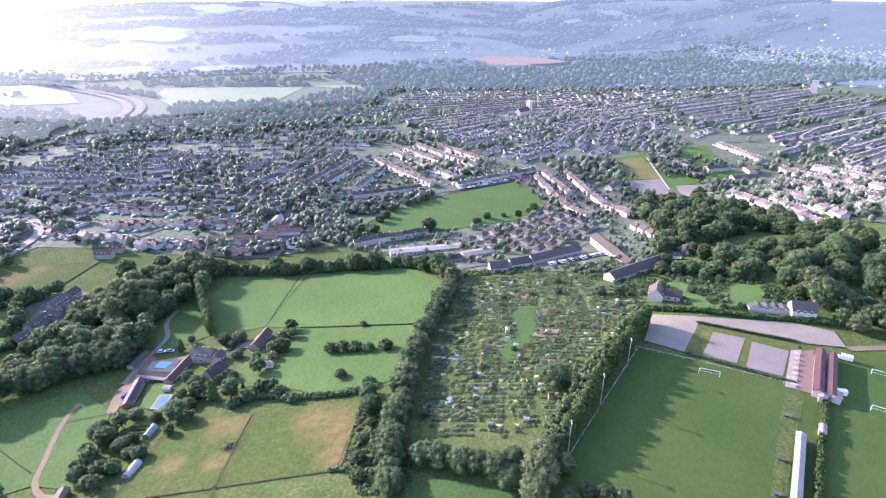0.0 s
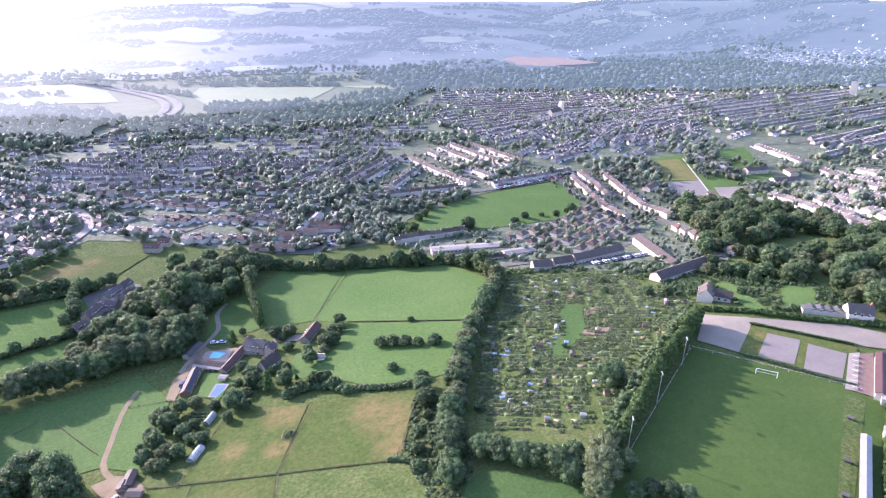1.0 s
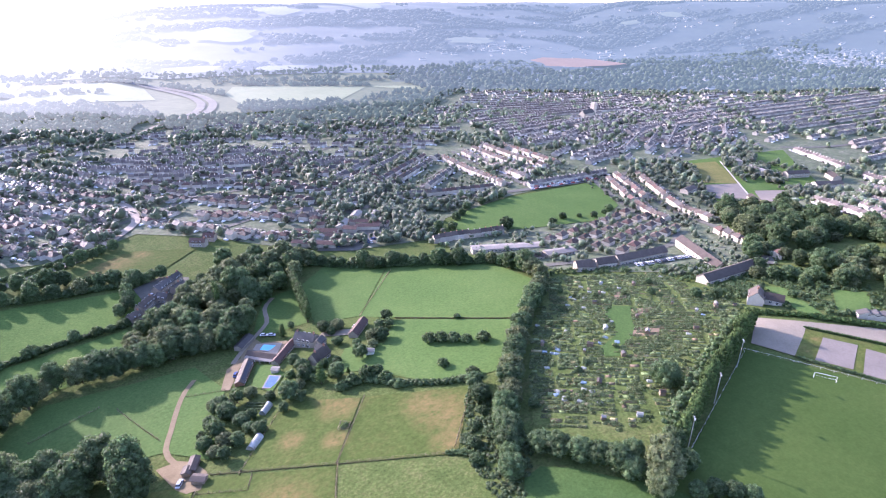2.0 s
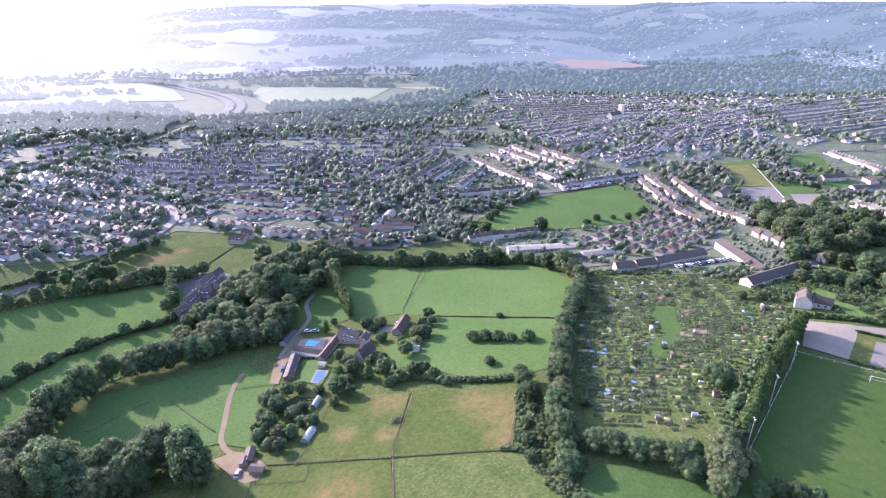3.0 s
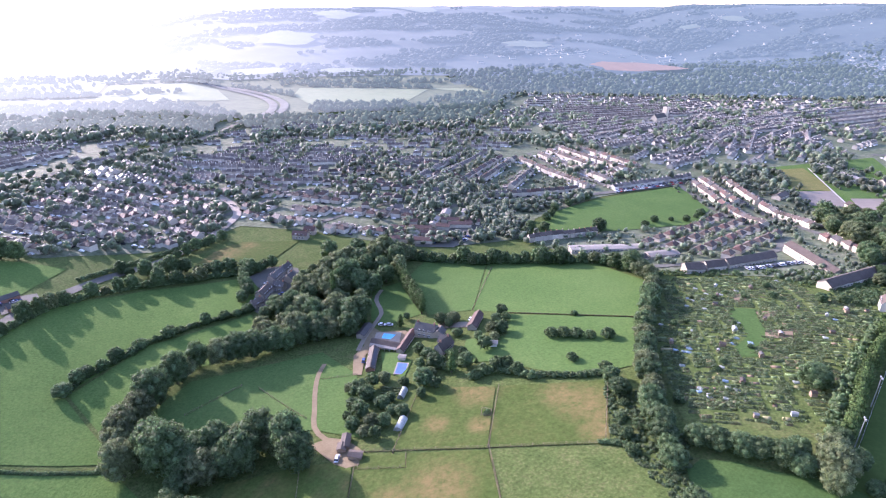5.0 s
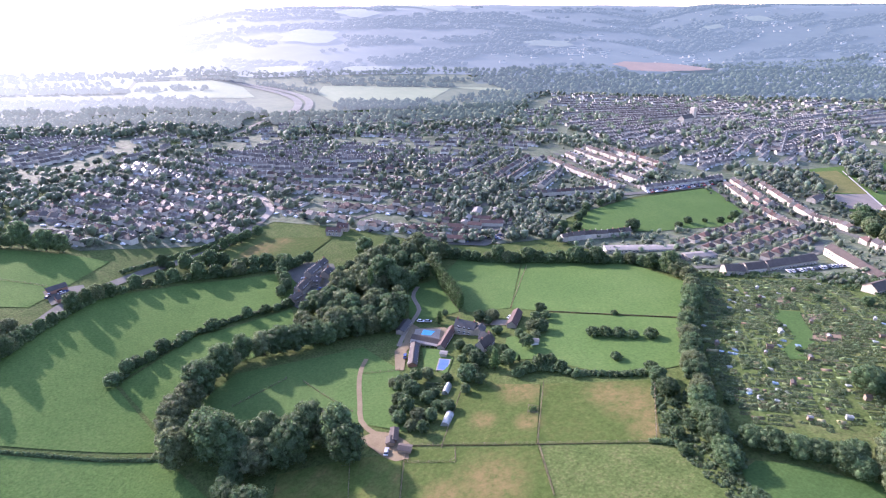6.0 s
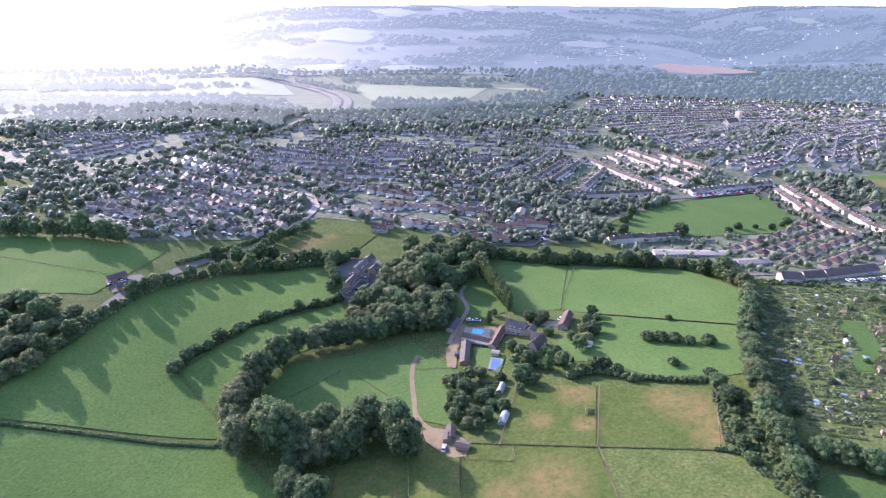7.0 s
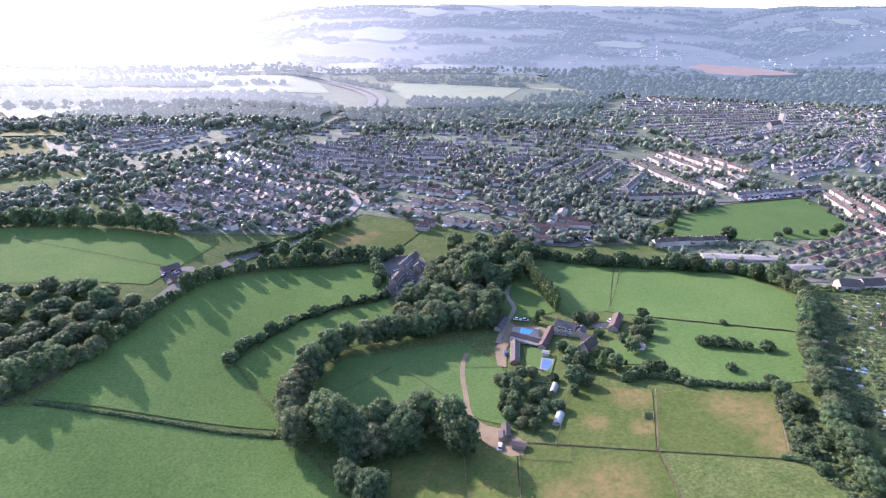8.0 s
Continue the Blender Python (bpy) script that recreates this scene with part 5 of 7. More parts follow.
def goal(x, y, turn, label="white football goal with net frame"):
    thing = tagged(new("goal"), label, "goal")
    for s in (-3.66, 3.66):
        part("goal_post", tube(bmesh.new(), (s, 0, -0.2), (s, 0, 2.44), 0.075, 0.075, 8), WHITE, thing)
        part("net_stay", tube(bmesh.new(), (s, 0, 2.44), (s, 1.9, 0.0), 0.035, 0.035, 6), WHITE, thing)
    part("crossbar", tube(bmesh.new(), (-3.72, 0, 2.44), (3.72, 0, 2.44), 0.075, 0.075, 8), WHITE, thing)
    part("ground_bar", tube(bmesh.new(), (-3.66, 1.9, 0.05), (3.66, 1.9, 0.05), 0.035, 0.035, 6), WHITE, thing)
    return put(thing, x, y, turn, 0.35)



def picnic_table(x, y, turn):
    thing = tagged(new("picnic_table"), "pale timber picnic table on the clubhouse terrace", "table", "picnic tables by the clubhouse")
    part("tabletop", one_box(-0.9, -0.38, 0.7, 0.9, 0.38, 0.76, bevel=0.01), RENDER, thing)
    for sy in (-0.72, 0.72):
        part("bench", one_box(-0.9, sy - 0.14, 0.42, 0.9, sy + 0.14, 0.47, bevel=0.01), RENDER, thing)
    for sx in (-0.65, 0.65):
        leg = one_box(sx - 0.05, -0.75, 0.36, sx + 0.05, 0.75, 0.42)
        tube(leg, (sx, -0.6, 0), (sx, -0.2, 0.7), 0.05, 0.05, 4)
        tube(leg, (sx, 0.6, 0), (sx, 0.2, 0.7), 0.05, 0.05, 4)
        part("leg", leg, WOOD, thing)
    return put(thing, x, y, turn, 0.62)


for i in range(7):
    picnic_table(193.4 + 3.4 * i, 97.0 + 2.1 * i, 120 + 6 * math.sin(i * 2.1))
goal(170.5, 115.5, -47)
goal(207, 73, -60)
goal(229.5, 85.5, -60)


def floodlight(x, y, turn):
    thing = tagged(new("floodlight"), "tall grey floodlight mast beside the pitch", "floodlight")
    part("mast", tube(bmesh.new(), (0, 0, -0.5), (0, 0, 12.5), 0.2, 0.11, 8), STEEL, thing)
    part("crossarm", one_box(-0.9, -0.08, 12.3, 0.9, 0.08, 12.45), STEEL, thing)
    for s in (-0.55, 0.55):
        lamp = part("lamp", one_box(s - 0.3, -0.2, 12.45, s + 0.3, 0.18, 12.95, bevel=0.05), STEEL, thing)
        part("glass", one_box(s - 0.25, -0.235, 12.5, s + 0.25, -0.205, 12.9), GLASS, lamp)
    return put(thing, x, y, turn)


for x, y in ((97.5, 107.5), (122.5, 121.5), (147, 134.5)):
    tagged(floodlight(x, y, 60), group="floodlights beside the pitch")
RAILPOST = bpy.data.meshes.new("post")
_b = tube(bmesh.new(), (0, 0, -0.3), (0, 0, 1.1), 0.04, 0.04, 6)
_b.to_mesh(RAILPOST)
_b.free()
RAILPOST.materials.append(WHITE)
fence([(158, 141), (96, 105.5)], "low white rail round the pitch", 4.5, False, (1.0,), RAILPOST, WHITE)
fence([(159, 142.5), (195, 95.5)], "low white rail round the pitch", 4.5, False, (1.0,), RAILPOST, WHITE)
draped("touchline_strip", [(187.8, 96.5), (191.2, 91.0), (170.0, 79.5), (142.8, 64.2), (138.4, 66.3), (159.0, 79.0)], GRASS_ROUGH, 0.36, 6, "rough yellowed grass strip before the stand", "lawn")
# white houses above the hedge, and the lodge
put(house("white_house", "white gabled house beside a hedge", 10, 7.5, 4.8, 3.2, RENDER, SLATE, windows=2, chimneys=((0.4, 0),), door=True), 245, 129, -38)
for i in range(4):
    put(house("garage", "white gabled garage in a row", 3.4, 7.0, 2.4, 1.5, RENDER, SLATE, chimneys=(), category="garage"), 231.5 + 2.9 * i, 141.5 - 2.2 * i, 53)
put(house("lodge", "white gabled lodge with a brown roof", 9, 7.0, 4.2, 3.4, RENDER, TILE_BROWN, windows=2, chimneys=((0.0, 0),), door=True), 204, 176, 40)
put(house("lodge_wing", "lodge wing with a brown roof", 8, 5.5, 3.0, 2.4, RENDER, TILE_BROWN, windows=1, chimneys=()), 210, 171, -50)


# ---- vehicles ----
CAR_PAINTS = [surface(n, [tuple(c * 0.9 for c in col), col, tuple(min(1, c * 1.08) for c in col)], (2, 0.3), 0.25, 0.0, spec=0.6) for n, col in
              (("white_car_paint", (0.75, 0.75, 0.74)), ("silver_car_paint", (0.5, 0.51, 0.53)), ("blue_car_paint", (0.06, 0.1, 0.24)), ("red_car_paint", (0.4, 0.04, 0.03)), ("black_car_paint", (0.03, 0.03, 0.035)))]
CAR_NAMES = ("white", "silver", "blue", "red", "black")
TYRE = surface("rubber", [(0.02, 0.02, 0.02), (0.03, 0.03, 0.03), (0.04, 0.04, 0.04)], (0.5, 0.05), 0.9, 0.0)
CARS = {}


def car_model(i):
    thing = tagged(new("car"), CAR_NAMES[i] + " painted car parked in the open", "car")
    bm = one_box(-2.1, -0.86, 0.3, 2.1, 0.86, 0.85, bevel=0.12)
    part("body", bm, CAR_PAINTS[i], thing)
    c = bmesh.new()
    lo = [(-1.7, -0.8, 0.85), (1.2, -0.8, 0.85), (1.2, 0.8, 0.85), (-1.7, 0.8, 0.85)]
    hi = [(-1.2, -0.65, 1.42), (0.45, -0.65, 1.42), (0.45, 0.65, 1.42), (-1.2, 0.65, 1.42)]
    a, b = [c.verts.new(p) for p in lo], [c.verts.new(p) for p in hi]
    for k in range(4):
        c.faces.new((a[k], a[(k + 1) % 4], b[(k + 1) % 4], b[k]))
    part("cabin_glass", c, GLASS, thing)
    part("roof", one_box(-1.22, -0.66, 1.40, 0.47, 0.66, 1.47, bevel=0.02), CAR_PAINTS[i], thing)
    for x in (-1.3, 1.3):
        for y in (-0.8, 0.8):
            part("wheel", tube(bmesh.new(), (x, y - 0.1, 0.32), (x, y + 0.1, 0.32), 0.32, 0.32, 12), TYRE, thing)
    CARS[i] = [thing, False]


for i in range(5):
    car_model(i)


def park(i, x, y, turn, group="parked cars", lift=0.4):
    th, used = CARS[i]
    m = Matrix.Translation((x, y, gz(x, y) + lift)) @ Matrix.Rotation(radians(turn), 4, "Z")
    if used:
        th = copy_thing(th, m)
    else:
        th.matrix_basis = m
        CARS[i][1] = True
    tagged(th, group=group)


for k, (i, x, y, t) in enumerate(((1, -62.5, 181, 70), (0, -25, 284, -20), (1, -21, 282, -20), (2, -41, 250, 75), (0, 22, 265, 30))):
    park(i, x, y, t, "cars at the farm")
car_rng = random.Random(3)
for k in range(34):
    t = k / 33
    park(car_rng.choice((0, 1, 1, 2, 3, 4)), 241 + 80 * t, 461 + 7 * t + (3.0 if k % 2 else -2.5), 8 + car_rng.uniform(-4, 4), "cars parked beside the park", 0.75)
for k in range(16):
    park(car_rng.choice((1, 4, 1, 4, 0)), 196 + 38 * k / 15, 252 - 2 * k / 15 + car_rng.uniform(-0.5, 0.5), 85, "cars behind the flats", 0.75)
for k in range(10):
    park(car_rng.choice((0, 1, 2, 3, 4)), -224 + car_rng.uniform(-7, 8), 352 + car_rng.uniform(-8, 8), car_rng.uniform(0, 180), "cars in the roadside yard", 0.5)
for k, (x, y) in enumerate(((-84, 357), (-81.5, 359), (-76, 356), (-85, 337), (-87, 362), (-78, 343))):
    park((1, 2, 0, 4, 1, 2)[k], x, y, 20 + 35 * k, "cars beside the cottages", 0.55)
for k in range(12):
    park(car_rng.choice((0, 1, 2, 3, 4)), 50 + car_rng.uniform(-22, 24), 404 + car_rng.uniform(-10, 14), car_rng.uniform(0, 180), "cars in the works yard", 0.55)
for k in range(2):
    x, y = ((228.2, 99), (203.5, 86.5))[k]
    th = tagged(new("van"), "white van parked beside the clubhouse", "van")
    part("body", one_box(-2.6, -1.0, 0.4, 1.6, 1.0, 2.4, bevel=0.12), CAR_PAINTS[0], th)
    part("bonnet", one_box(1.6, -0.95, 0.4, 2.7, 0.95, 1.3, bevel=0.12), CAR_PAINTS[0], th)
    part("windscreen", one_box(1.6, -0.85, 1.35, 1.75, 0.85, 2.2), GLASS, th)
    for wx in (-1.6, 1.7):
        for wy in (-0.95, 0.95):
            part("wheel", tube(bmesh.new(), (wx, wy - 0.12, 0.36), (wx, wy + 0.12, 0.36), 0.36, 0.36, 12), TYRE, th)
    put(th, x, y, 120 + 20 * k, 0.35)


# ---- allotments ----
ALLOT = [(134, 263), (196, 236), (196, 176), (178, 166), (150, 151), (101, 121), (80, 126), (64, 140), (72, 168), (96, 203), (116, 230)]
draped("allotment_ground", ALLOT[:5] + [(96, 106), (74, 106), (54, 128)] + ALLOT[8:], GRASS_ROUGH, 0.3, 6, "worn grass paths between allotment plots", "ground")
AX = math.atan2(87, 64)
UX, UY = math.cos(AX), math.sin(AX)
al = np.random.default_rng(12)
beds, crops = (([], []), ([], []), ([], [])), []
GRASS_WAY = [(141.3, 207.4), (150.2, 201), (143.6, 193.8), (136.7, 182.6), (128.9, 173.4), (117.4, 168.9), (113.8, 163), (108.2, 166.2), (110.4, 173), (123.7, 178.9), (130.9, 189.4), (133.2, 201)]
shed_spots, tarp_spots = [], []
for r in range(-9, 13):
    for c in range(-36, 38):
        u0, w0 = c * 2.7 + al.uniform(-0.3, 0.3), r * 9.4 + 3.0 * math.sin(c * 0.21 + r)
        run = -4.4
        turn = AX + al.normal(0, 0.04)
        ca, sa = math.cos(turn), math.sin(turn)
        while run < 3.6:
            ln = min(al.uniform(1.6, 5.0), 4.4 - run)
            u, w = u0, w0 + run + ln / 2
            run += ln + al.uniform(0.2, 0.8)
            x, y = 128 + u * UX - w * UY, 190 + u * UY + w * UX
            if not inside(x, y, ALLOT) or inside(x, y, GRASS_WAY):
                continue
            pick = al.random()
            if pick < 0.02:
                shed_spots.append((x, y))
                continue
            if pick < 0.048:
                tarp_spots.append((x, y))
                continue
            hw, hd = al.uniform(0.6, 1.15), ln / 2
            kind = 0 if pick < 0.16 else 1 if pick < 0.74 else 2 if pick < 0.83 else 3
            if kind < 3:
                bv, bf = beds[kind]
                o = len(bv)
                for dz in (0.37, -0.1):
                    for dx, dy in ((-hw, -hd), (hw, -hd), (hw, hd), (-hw, hd)):
                        px, py = x + dx * ca - dy * sa, y + dx * sa + dy * ca
                        bv.append((px, py, gz(px, py) + dz + 0.02 * kind))
                bf += [(o, o + 1, o + 2, o + 3), (o, o + 4, o + 5, o + 1), (o + 1, o + 5, o + 6, o + 2), (o + 2, o + 6, o + 7, o + 3), (o + 3, o + 7, o + 4, o)]
            if kind == 3 and al.random() < 0.6 or al.random() < 0.12:
                continue
            rows = int(al.integers(2, 5))
            tall = al.choice([0.16, 0.35, 0.7, 1.4], p=[0.42, 0.40, 0.15, 0.03])
            for i in range(rows):
                for dy in np.arange(-hd, hd, 0.5 + 0.2 * tall):
                    dx = (i + 0.5) / rows * 2 * hw - hw
                    crops.append((x + dx * ca - dy * sa, y + dx * sa + dy * ca, al.uniform(0.2, 0.36) * (1 + 0.3 * tall), tall * al.uniform(0.8, 1.3)))
STRAW_BED = surface("straw_covered_bed", [(0.16, 0.145, 0.07), (0.22, 0.195, 0.10), (0.30, 0.26, 0.15)], (5, 0.5), 0.95, 0.5, 0.3, "World", island=0.35, mottle=0.3, mottle_size=0.8)
CROP_BED = surface("planted_bed", [(0.075, 0.115, 0.04), (0.11, 0.15, 0.058), (0.17, 0.19, 0.09)], (7, 0.5), 0.9, 0.8, 0.4, "World", island=0.5, mottle=0.4, mottle_size=0.8)
for (bv, bf), mat, lab in zip(beds, (SOIL, CROP_BED, STRAW_BED), ("dug soil beds of the allotments", "green planted beds of the allotments", "straw-covered and bolted beds of the allotments")):
    tagged(new("vegetable_beds", raw_mesh("vegetable_beds", np.array(bv), np.array(bf), mat)), lab, "vegetable beds", "", "stuff")


def crop_mass(places, per, name, label, leaf=None):
    """Vegetables as one mass: each plant a small dome of leaf sprays."""
    p = np.array(places)
    n = len(p)
    z = land(p[:, 0], p[:, 1]) + 0.4
    d = al.normal(0, 1, (n, per, 3))
    d[..., 2] = np.abs(d[..., 2])
    d /= np.linalg.norm(d, axis=2)[..., None]
    c = np.stack([p[:, 0], p[:, 1], z], 1)[:, None, :] + d * np.stack([p[:, 2], p[:, 2], p[:, 3]], 1)[:, None, :] * al.uniform(0.5, 1.0, (n, per, 1))
    size = np.repeat(0.55 * p[:, 2] + 0.12, per)[:, None]
    v, f = leaf_tris(c.reshape(-1, 3), d.reshape(-1, 3), size, al)
    return tagged(new(name, raw_mesh(name, v, f, leaf or LEAF_CROP)), label, "vegetables" if leaf is None else "shrubs", "", "stuff")


shrubs = []
while len(shrubs) < 1000:
    x, y = al.uniform(60, 200), al.uniform(115, 265)
    if inside(x, y, ALLOT) and not inside(x, y, GRASS_WAY) and noise.noise((x * 0.05, y * 0.05, 9.0)) > al.uniform(-0.6, 0.4):
        shrubs.append((x, y, al.uniform(0.4, 1.0), al.uniform(0.5, 1.5)))
crop_mass(shrubs, 26, "allotment_shrubs", "currant bushes, brambles and weeds between plots")
gardens = []
while len(gardens) < 900:
    x, y = al.uniform(134, 268), al.uniform(133, 272)
    if inside(x, y, [(136, 266), (198, 240), (198, 178), (214, 150), (262, 131), (270, 205), (250, 212), (243, 226), (205, 248), (150, 272)]) and not any(inside(x, y, q) for q in GARDEN_LAWNS) and math.hypot(x - 206, y - 174) > 9 and noise.noise((x * 0.06, y * 0.06, 3.0)) > al.uniform(-0.5, 0.3):
        gardens.append((x, y, al.uniform(0.5, 1.7), al.uniform(0.6, 2.4)))
crop_mass(gardens, 30, "garden_shrubs", "rough shrubs and brambles in the gardens below the flats", LEAF_HEDGE)
crop_mass(crops, 11, "vegetable_plants", "rows of vegetables, beans and fruit bushes")
for i in range(34):
    x, y = 128 + al.uniform(-70, 70), 190 + al.uniform(-75, 75)
    if inside(x, y, ALLOT):
        plant("apple" if i % 3 else "hawthorn", x, y, al.uniform(1.1, 2.0), "fruit bushes of the allotments", "small fruit bush on an allotment plot")
ROOFS = (SLATE, TILE_BROWN, SHEET, TILE_BROWN, PLASTIC)
sheds = []
for k in range(5):
    th = tagged(new("garden_shed" if k != 4 else "glasshouse"), ("timber garden shed with a grey roof", "timber garden shed with a brown felt roof", "small shed with a pale roof", "low shed with a sheet roof", "small glass allotment greenhouse")[k], "shed")
    w, d, e = (2.2, 1.8, 1.9) if k < 3 else (2.8, 2.0, 1.7)
    part("wall", gable_walls(w, d, e, 0.5, False, -0.3), WOOD if k < 4 else PLASTIC, th)
    part("roof", gable_roof(bmesh.new(), w, d, e, 0.5, 0.15, 0.06), ROOFS[k], th)
    part("door", one_box(-0.38, -d / 2 - 0.04, 0, 0.38, -d / 2 + 0.02, 1.7), WOOD, th)
    sheds.append([th, False])
for i, (x, y) in enumerate(shed_spots):
    s = sheds[i % 5]
    m = Matrix.Translation((x, y, gz(x, y) + 0.3)) @ Matrix.Rotation(AX + (0 if i % 3 else math.pi / 2) + al.normal(0, 0.15), 4, "Z")
    if s[1]:
        th = copy_thing(s[0], m)
    else:
        th = s[0]
        th.matrix_basis = m
        s[1] = True
    sc = float(al.uniform(0.6, 0.95))
    th.scale = (sc, sc, sc)
    tagged(th, group="sheds of the allotments")
NET = surface("pale_fleece", [(0.20, 0.225, 0.195), (0.26, 0.285, 0.25), (0.33, 0.355, 0.31)], (1.5, 0.2), 0.8, 0.3, 0.2)
cover_models = []
for name, label, mat in (("tarpaulin", "blue tarpaulin weighed down over a bed", TARP), ("crop_cover", "pale fleece spread over a vegetable bed", NET)):
    g = bmesh.new()
    bmesh.ops.create_grid(g, x_segments=6, y_segments=6, size=1)
    rr = random.Random(2)
    for v in g.verts:
        v.co = (v.co.x * 0.9, v.co.y * 1.2, 0.45 + rr.uniform(-0.08, 0.12) - (0.3 if max(abs(v.co.x), abs(v.co.y)) > 0.9 else 0))
    bmesh.ops.solidify(g, geom=g.faces[:], thickness=0.04)
    th = part(name, g, mat)
    cover_models.append([tagged(th, label, "cover"), False])
tarp_spots += [(93 + al.uniform(-3.5, 4.5), 182 + al.uniform(-5, 5)) for _ in range(5)] + [(118 + al.uniform(-5, 5), 173 + al.uniform(-4, 4)) for _ in range(3)]
tarp_spots += [(86 + al.uniform(-10, 14), 146 + al.uniform(-9, 10)) for _ in range(7)]
for i, (x, y) in enumerate(tarp_spots):
    blue = (math.hypot(x - 93, y - 182) < 9 or math.hypot(x - 118, y - 173) < 8 or i % 9 == 0)
    s = cover_models[0 if blue else 1]
    m = Matrix.Translation((x, y, gz(x, y) + 0.25)) @ Matrix.Rotation(AX + al.normal(0, 0.3), 4, "Z")
    if s[1]:
        th = copy_thing(s[0], m)
    else:
        th = s[0]
        th.matrix_basis = m
        s[1] = True
    tagged(th, group="covers on the allotments")
draped("bare_plot", [(147.5, 198.2), (157.7, 194.6), (150.1, 190.4), (143, 191)], SOIL, 0.5, 5, "bare brown dug allotment plot", "ground")
draped("bare_plot", [(155.1, 221.4), (162.2, 219.7), (154.7, 211.1), (148.2, 212.6)], SOIL, 0.5, 5, "bare brown dug allotment plot", "ground")
draped("bare_plot", [(135.3, 180.5), (146.2, 176.1), (138, 168.4), (128.9, 174.7)], SOIL, 0.5, 5, "bare brown dug allotment plot", "ground")
draped("grass_way", GRASS_WAY, GRASS_LUSH, 0.45, 5, "mown grass path through the allotments", "path")

# ---- trees and roofs of the town ----
tree_rng = random.Random(17)


def scatter(poly, n, rmin, rmax, avoid=(), clump=0.0):
    xs, ys = [p[0] for p in poly], [p[1] for p in poly]
    out = []
    while len(out) < n:
        x, y = tree_rng.uniform(min(xs), max(xs)), tree_rng.uniform(min(ys), max(ys))
        if clump and noise.noise((x * 0.012, y * 0.012, 3.1)) < tree_rng.uniform(-0.2, clump):
            continue
        if inside(x, y, poly) and not any(inside(x, y, q) for q in avoid):
            r = tree_rng.uniform(rmin, rmax)
            out.append((x, y, r, r * tree_rng.uniform(1.7, 2.4)))
    return out


LEFT_TOWN = [(-296, 467), (-234, 424), (-148, 446), (-112, 486), (-52, 456), (4, 410), (25, 440), (60, 440), (110, 520), (130, 570), (222, 665), (295, 762), (166, 987), (-96, 843), (-240, 673), (-295, 570)]
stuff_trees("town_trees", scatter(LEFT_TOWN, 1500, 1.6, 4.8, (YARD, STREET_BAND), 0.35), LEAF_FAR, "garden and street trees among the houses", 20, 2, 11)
RIGHT_TOWN = [(225, 480), (320, 470), (360, 440), (420, 318), (430, 190), (700, 180), (1250, 330), (1250, 800), (760, 1030), (330, 1000), (240, 680)]
SCHOOL_GROUND = [(380, 370), (450, 490), (500, 490), (610, 490), (570, 440), (500, 345), (430, 335)]
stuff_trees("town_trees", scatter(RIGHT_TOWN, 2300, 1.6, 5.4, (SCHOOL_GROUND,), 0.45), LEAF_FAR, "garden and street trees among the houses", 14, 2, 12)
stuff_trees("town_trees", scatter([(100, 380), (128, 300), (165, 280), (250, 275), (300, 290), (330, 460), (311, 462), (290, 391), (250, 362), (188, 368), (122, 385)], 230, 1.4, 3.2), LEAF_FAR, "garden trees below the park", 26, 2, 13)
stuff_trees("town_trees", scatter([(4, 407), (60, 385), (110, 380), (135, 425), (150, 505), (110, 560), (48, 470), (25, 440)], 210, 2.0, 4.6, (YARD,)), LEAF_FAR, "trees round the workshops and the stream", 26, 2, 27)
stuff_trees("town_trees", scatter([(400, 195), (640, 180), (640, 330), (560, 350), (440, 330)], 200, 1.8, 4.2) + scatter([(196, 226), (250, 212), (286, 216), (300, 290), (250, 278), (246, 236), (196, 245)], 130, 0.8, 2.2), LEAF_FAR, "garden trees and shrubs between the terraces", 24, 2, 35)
for x, y, r in ((170, 376, 6.5), (210, 372, 3.6), (172, 381, 4.0), (130, 392, 4.4), (225, 380, 3.6), (252, 374, 3.4), (273, 382, 4.0), (150, 420, 4.0), (160, 432, 4.4), (178, 440, 4.0), (200, 447, 3.6), (142, 412, 4.4), (265, 378, 2.6), (120, 398, 4.6), (112, 388, 4.4), (240, 378, 2.4), (215, 376, 2.2)):
    plant("oak", x, y, r, "trees round the park", "dark round tree beside the park lawn", 0.9)


YARDS = ([(452, 479), (488, 476), (446, 401), (412, 417)], [(404, 412), (444, 402), (416, 361), (387, 374)], [(562, 496), (598, 480), (574, 451), (520, 448)], [(439, 379), (468, 370), (439, 339), (414, 346)])
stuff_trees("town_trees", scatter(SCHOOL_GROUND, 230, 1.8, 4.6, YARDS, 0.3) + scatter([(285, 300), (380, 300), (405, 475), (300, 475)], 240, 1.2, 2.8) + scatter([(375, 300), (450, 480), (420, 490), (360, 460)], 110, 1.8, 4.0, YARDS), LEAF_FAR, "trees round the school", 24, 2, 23)


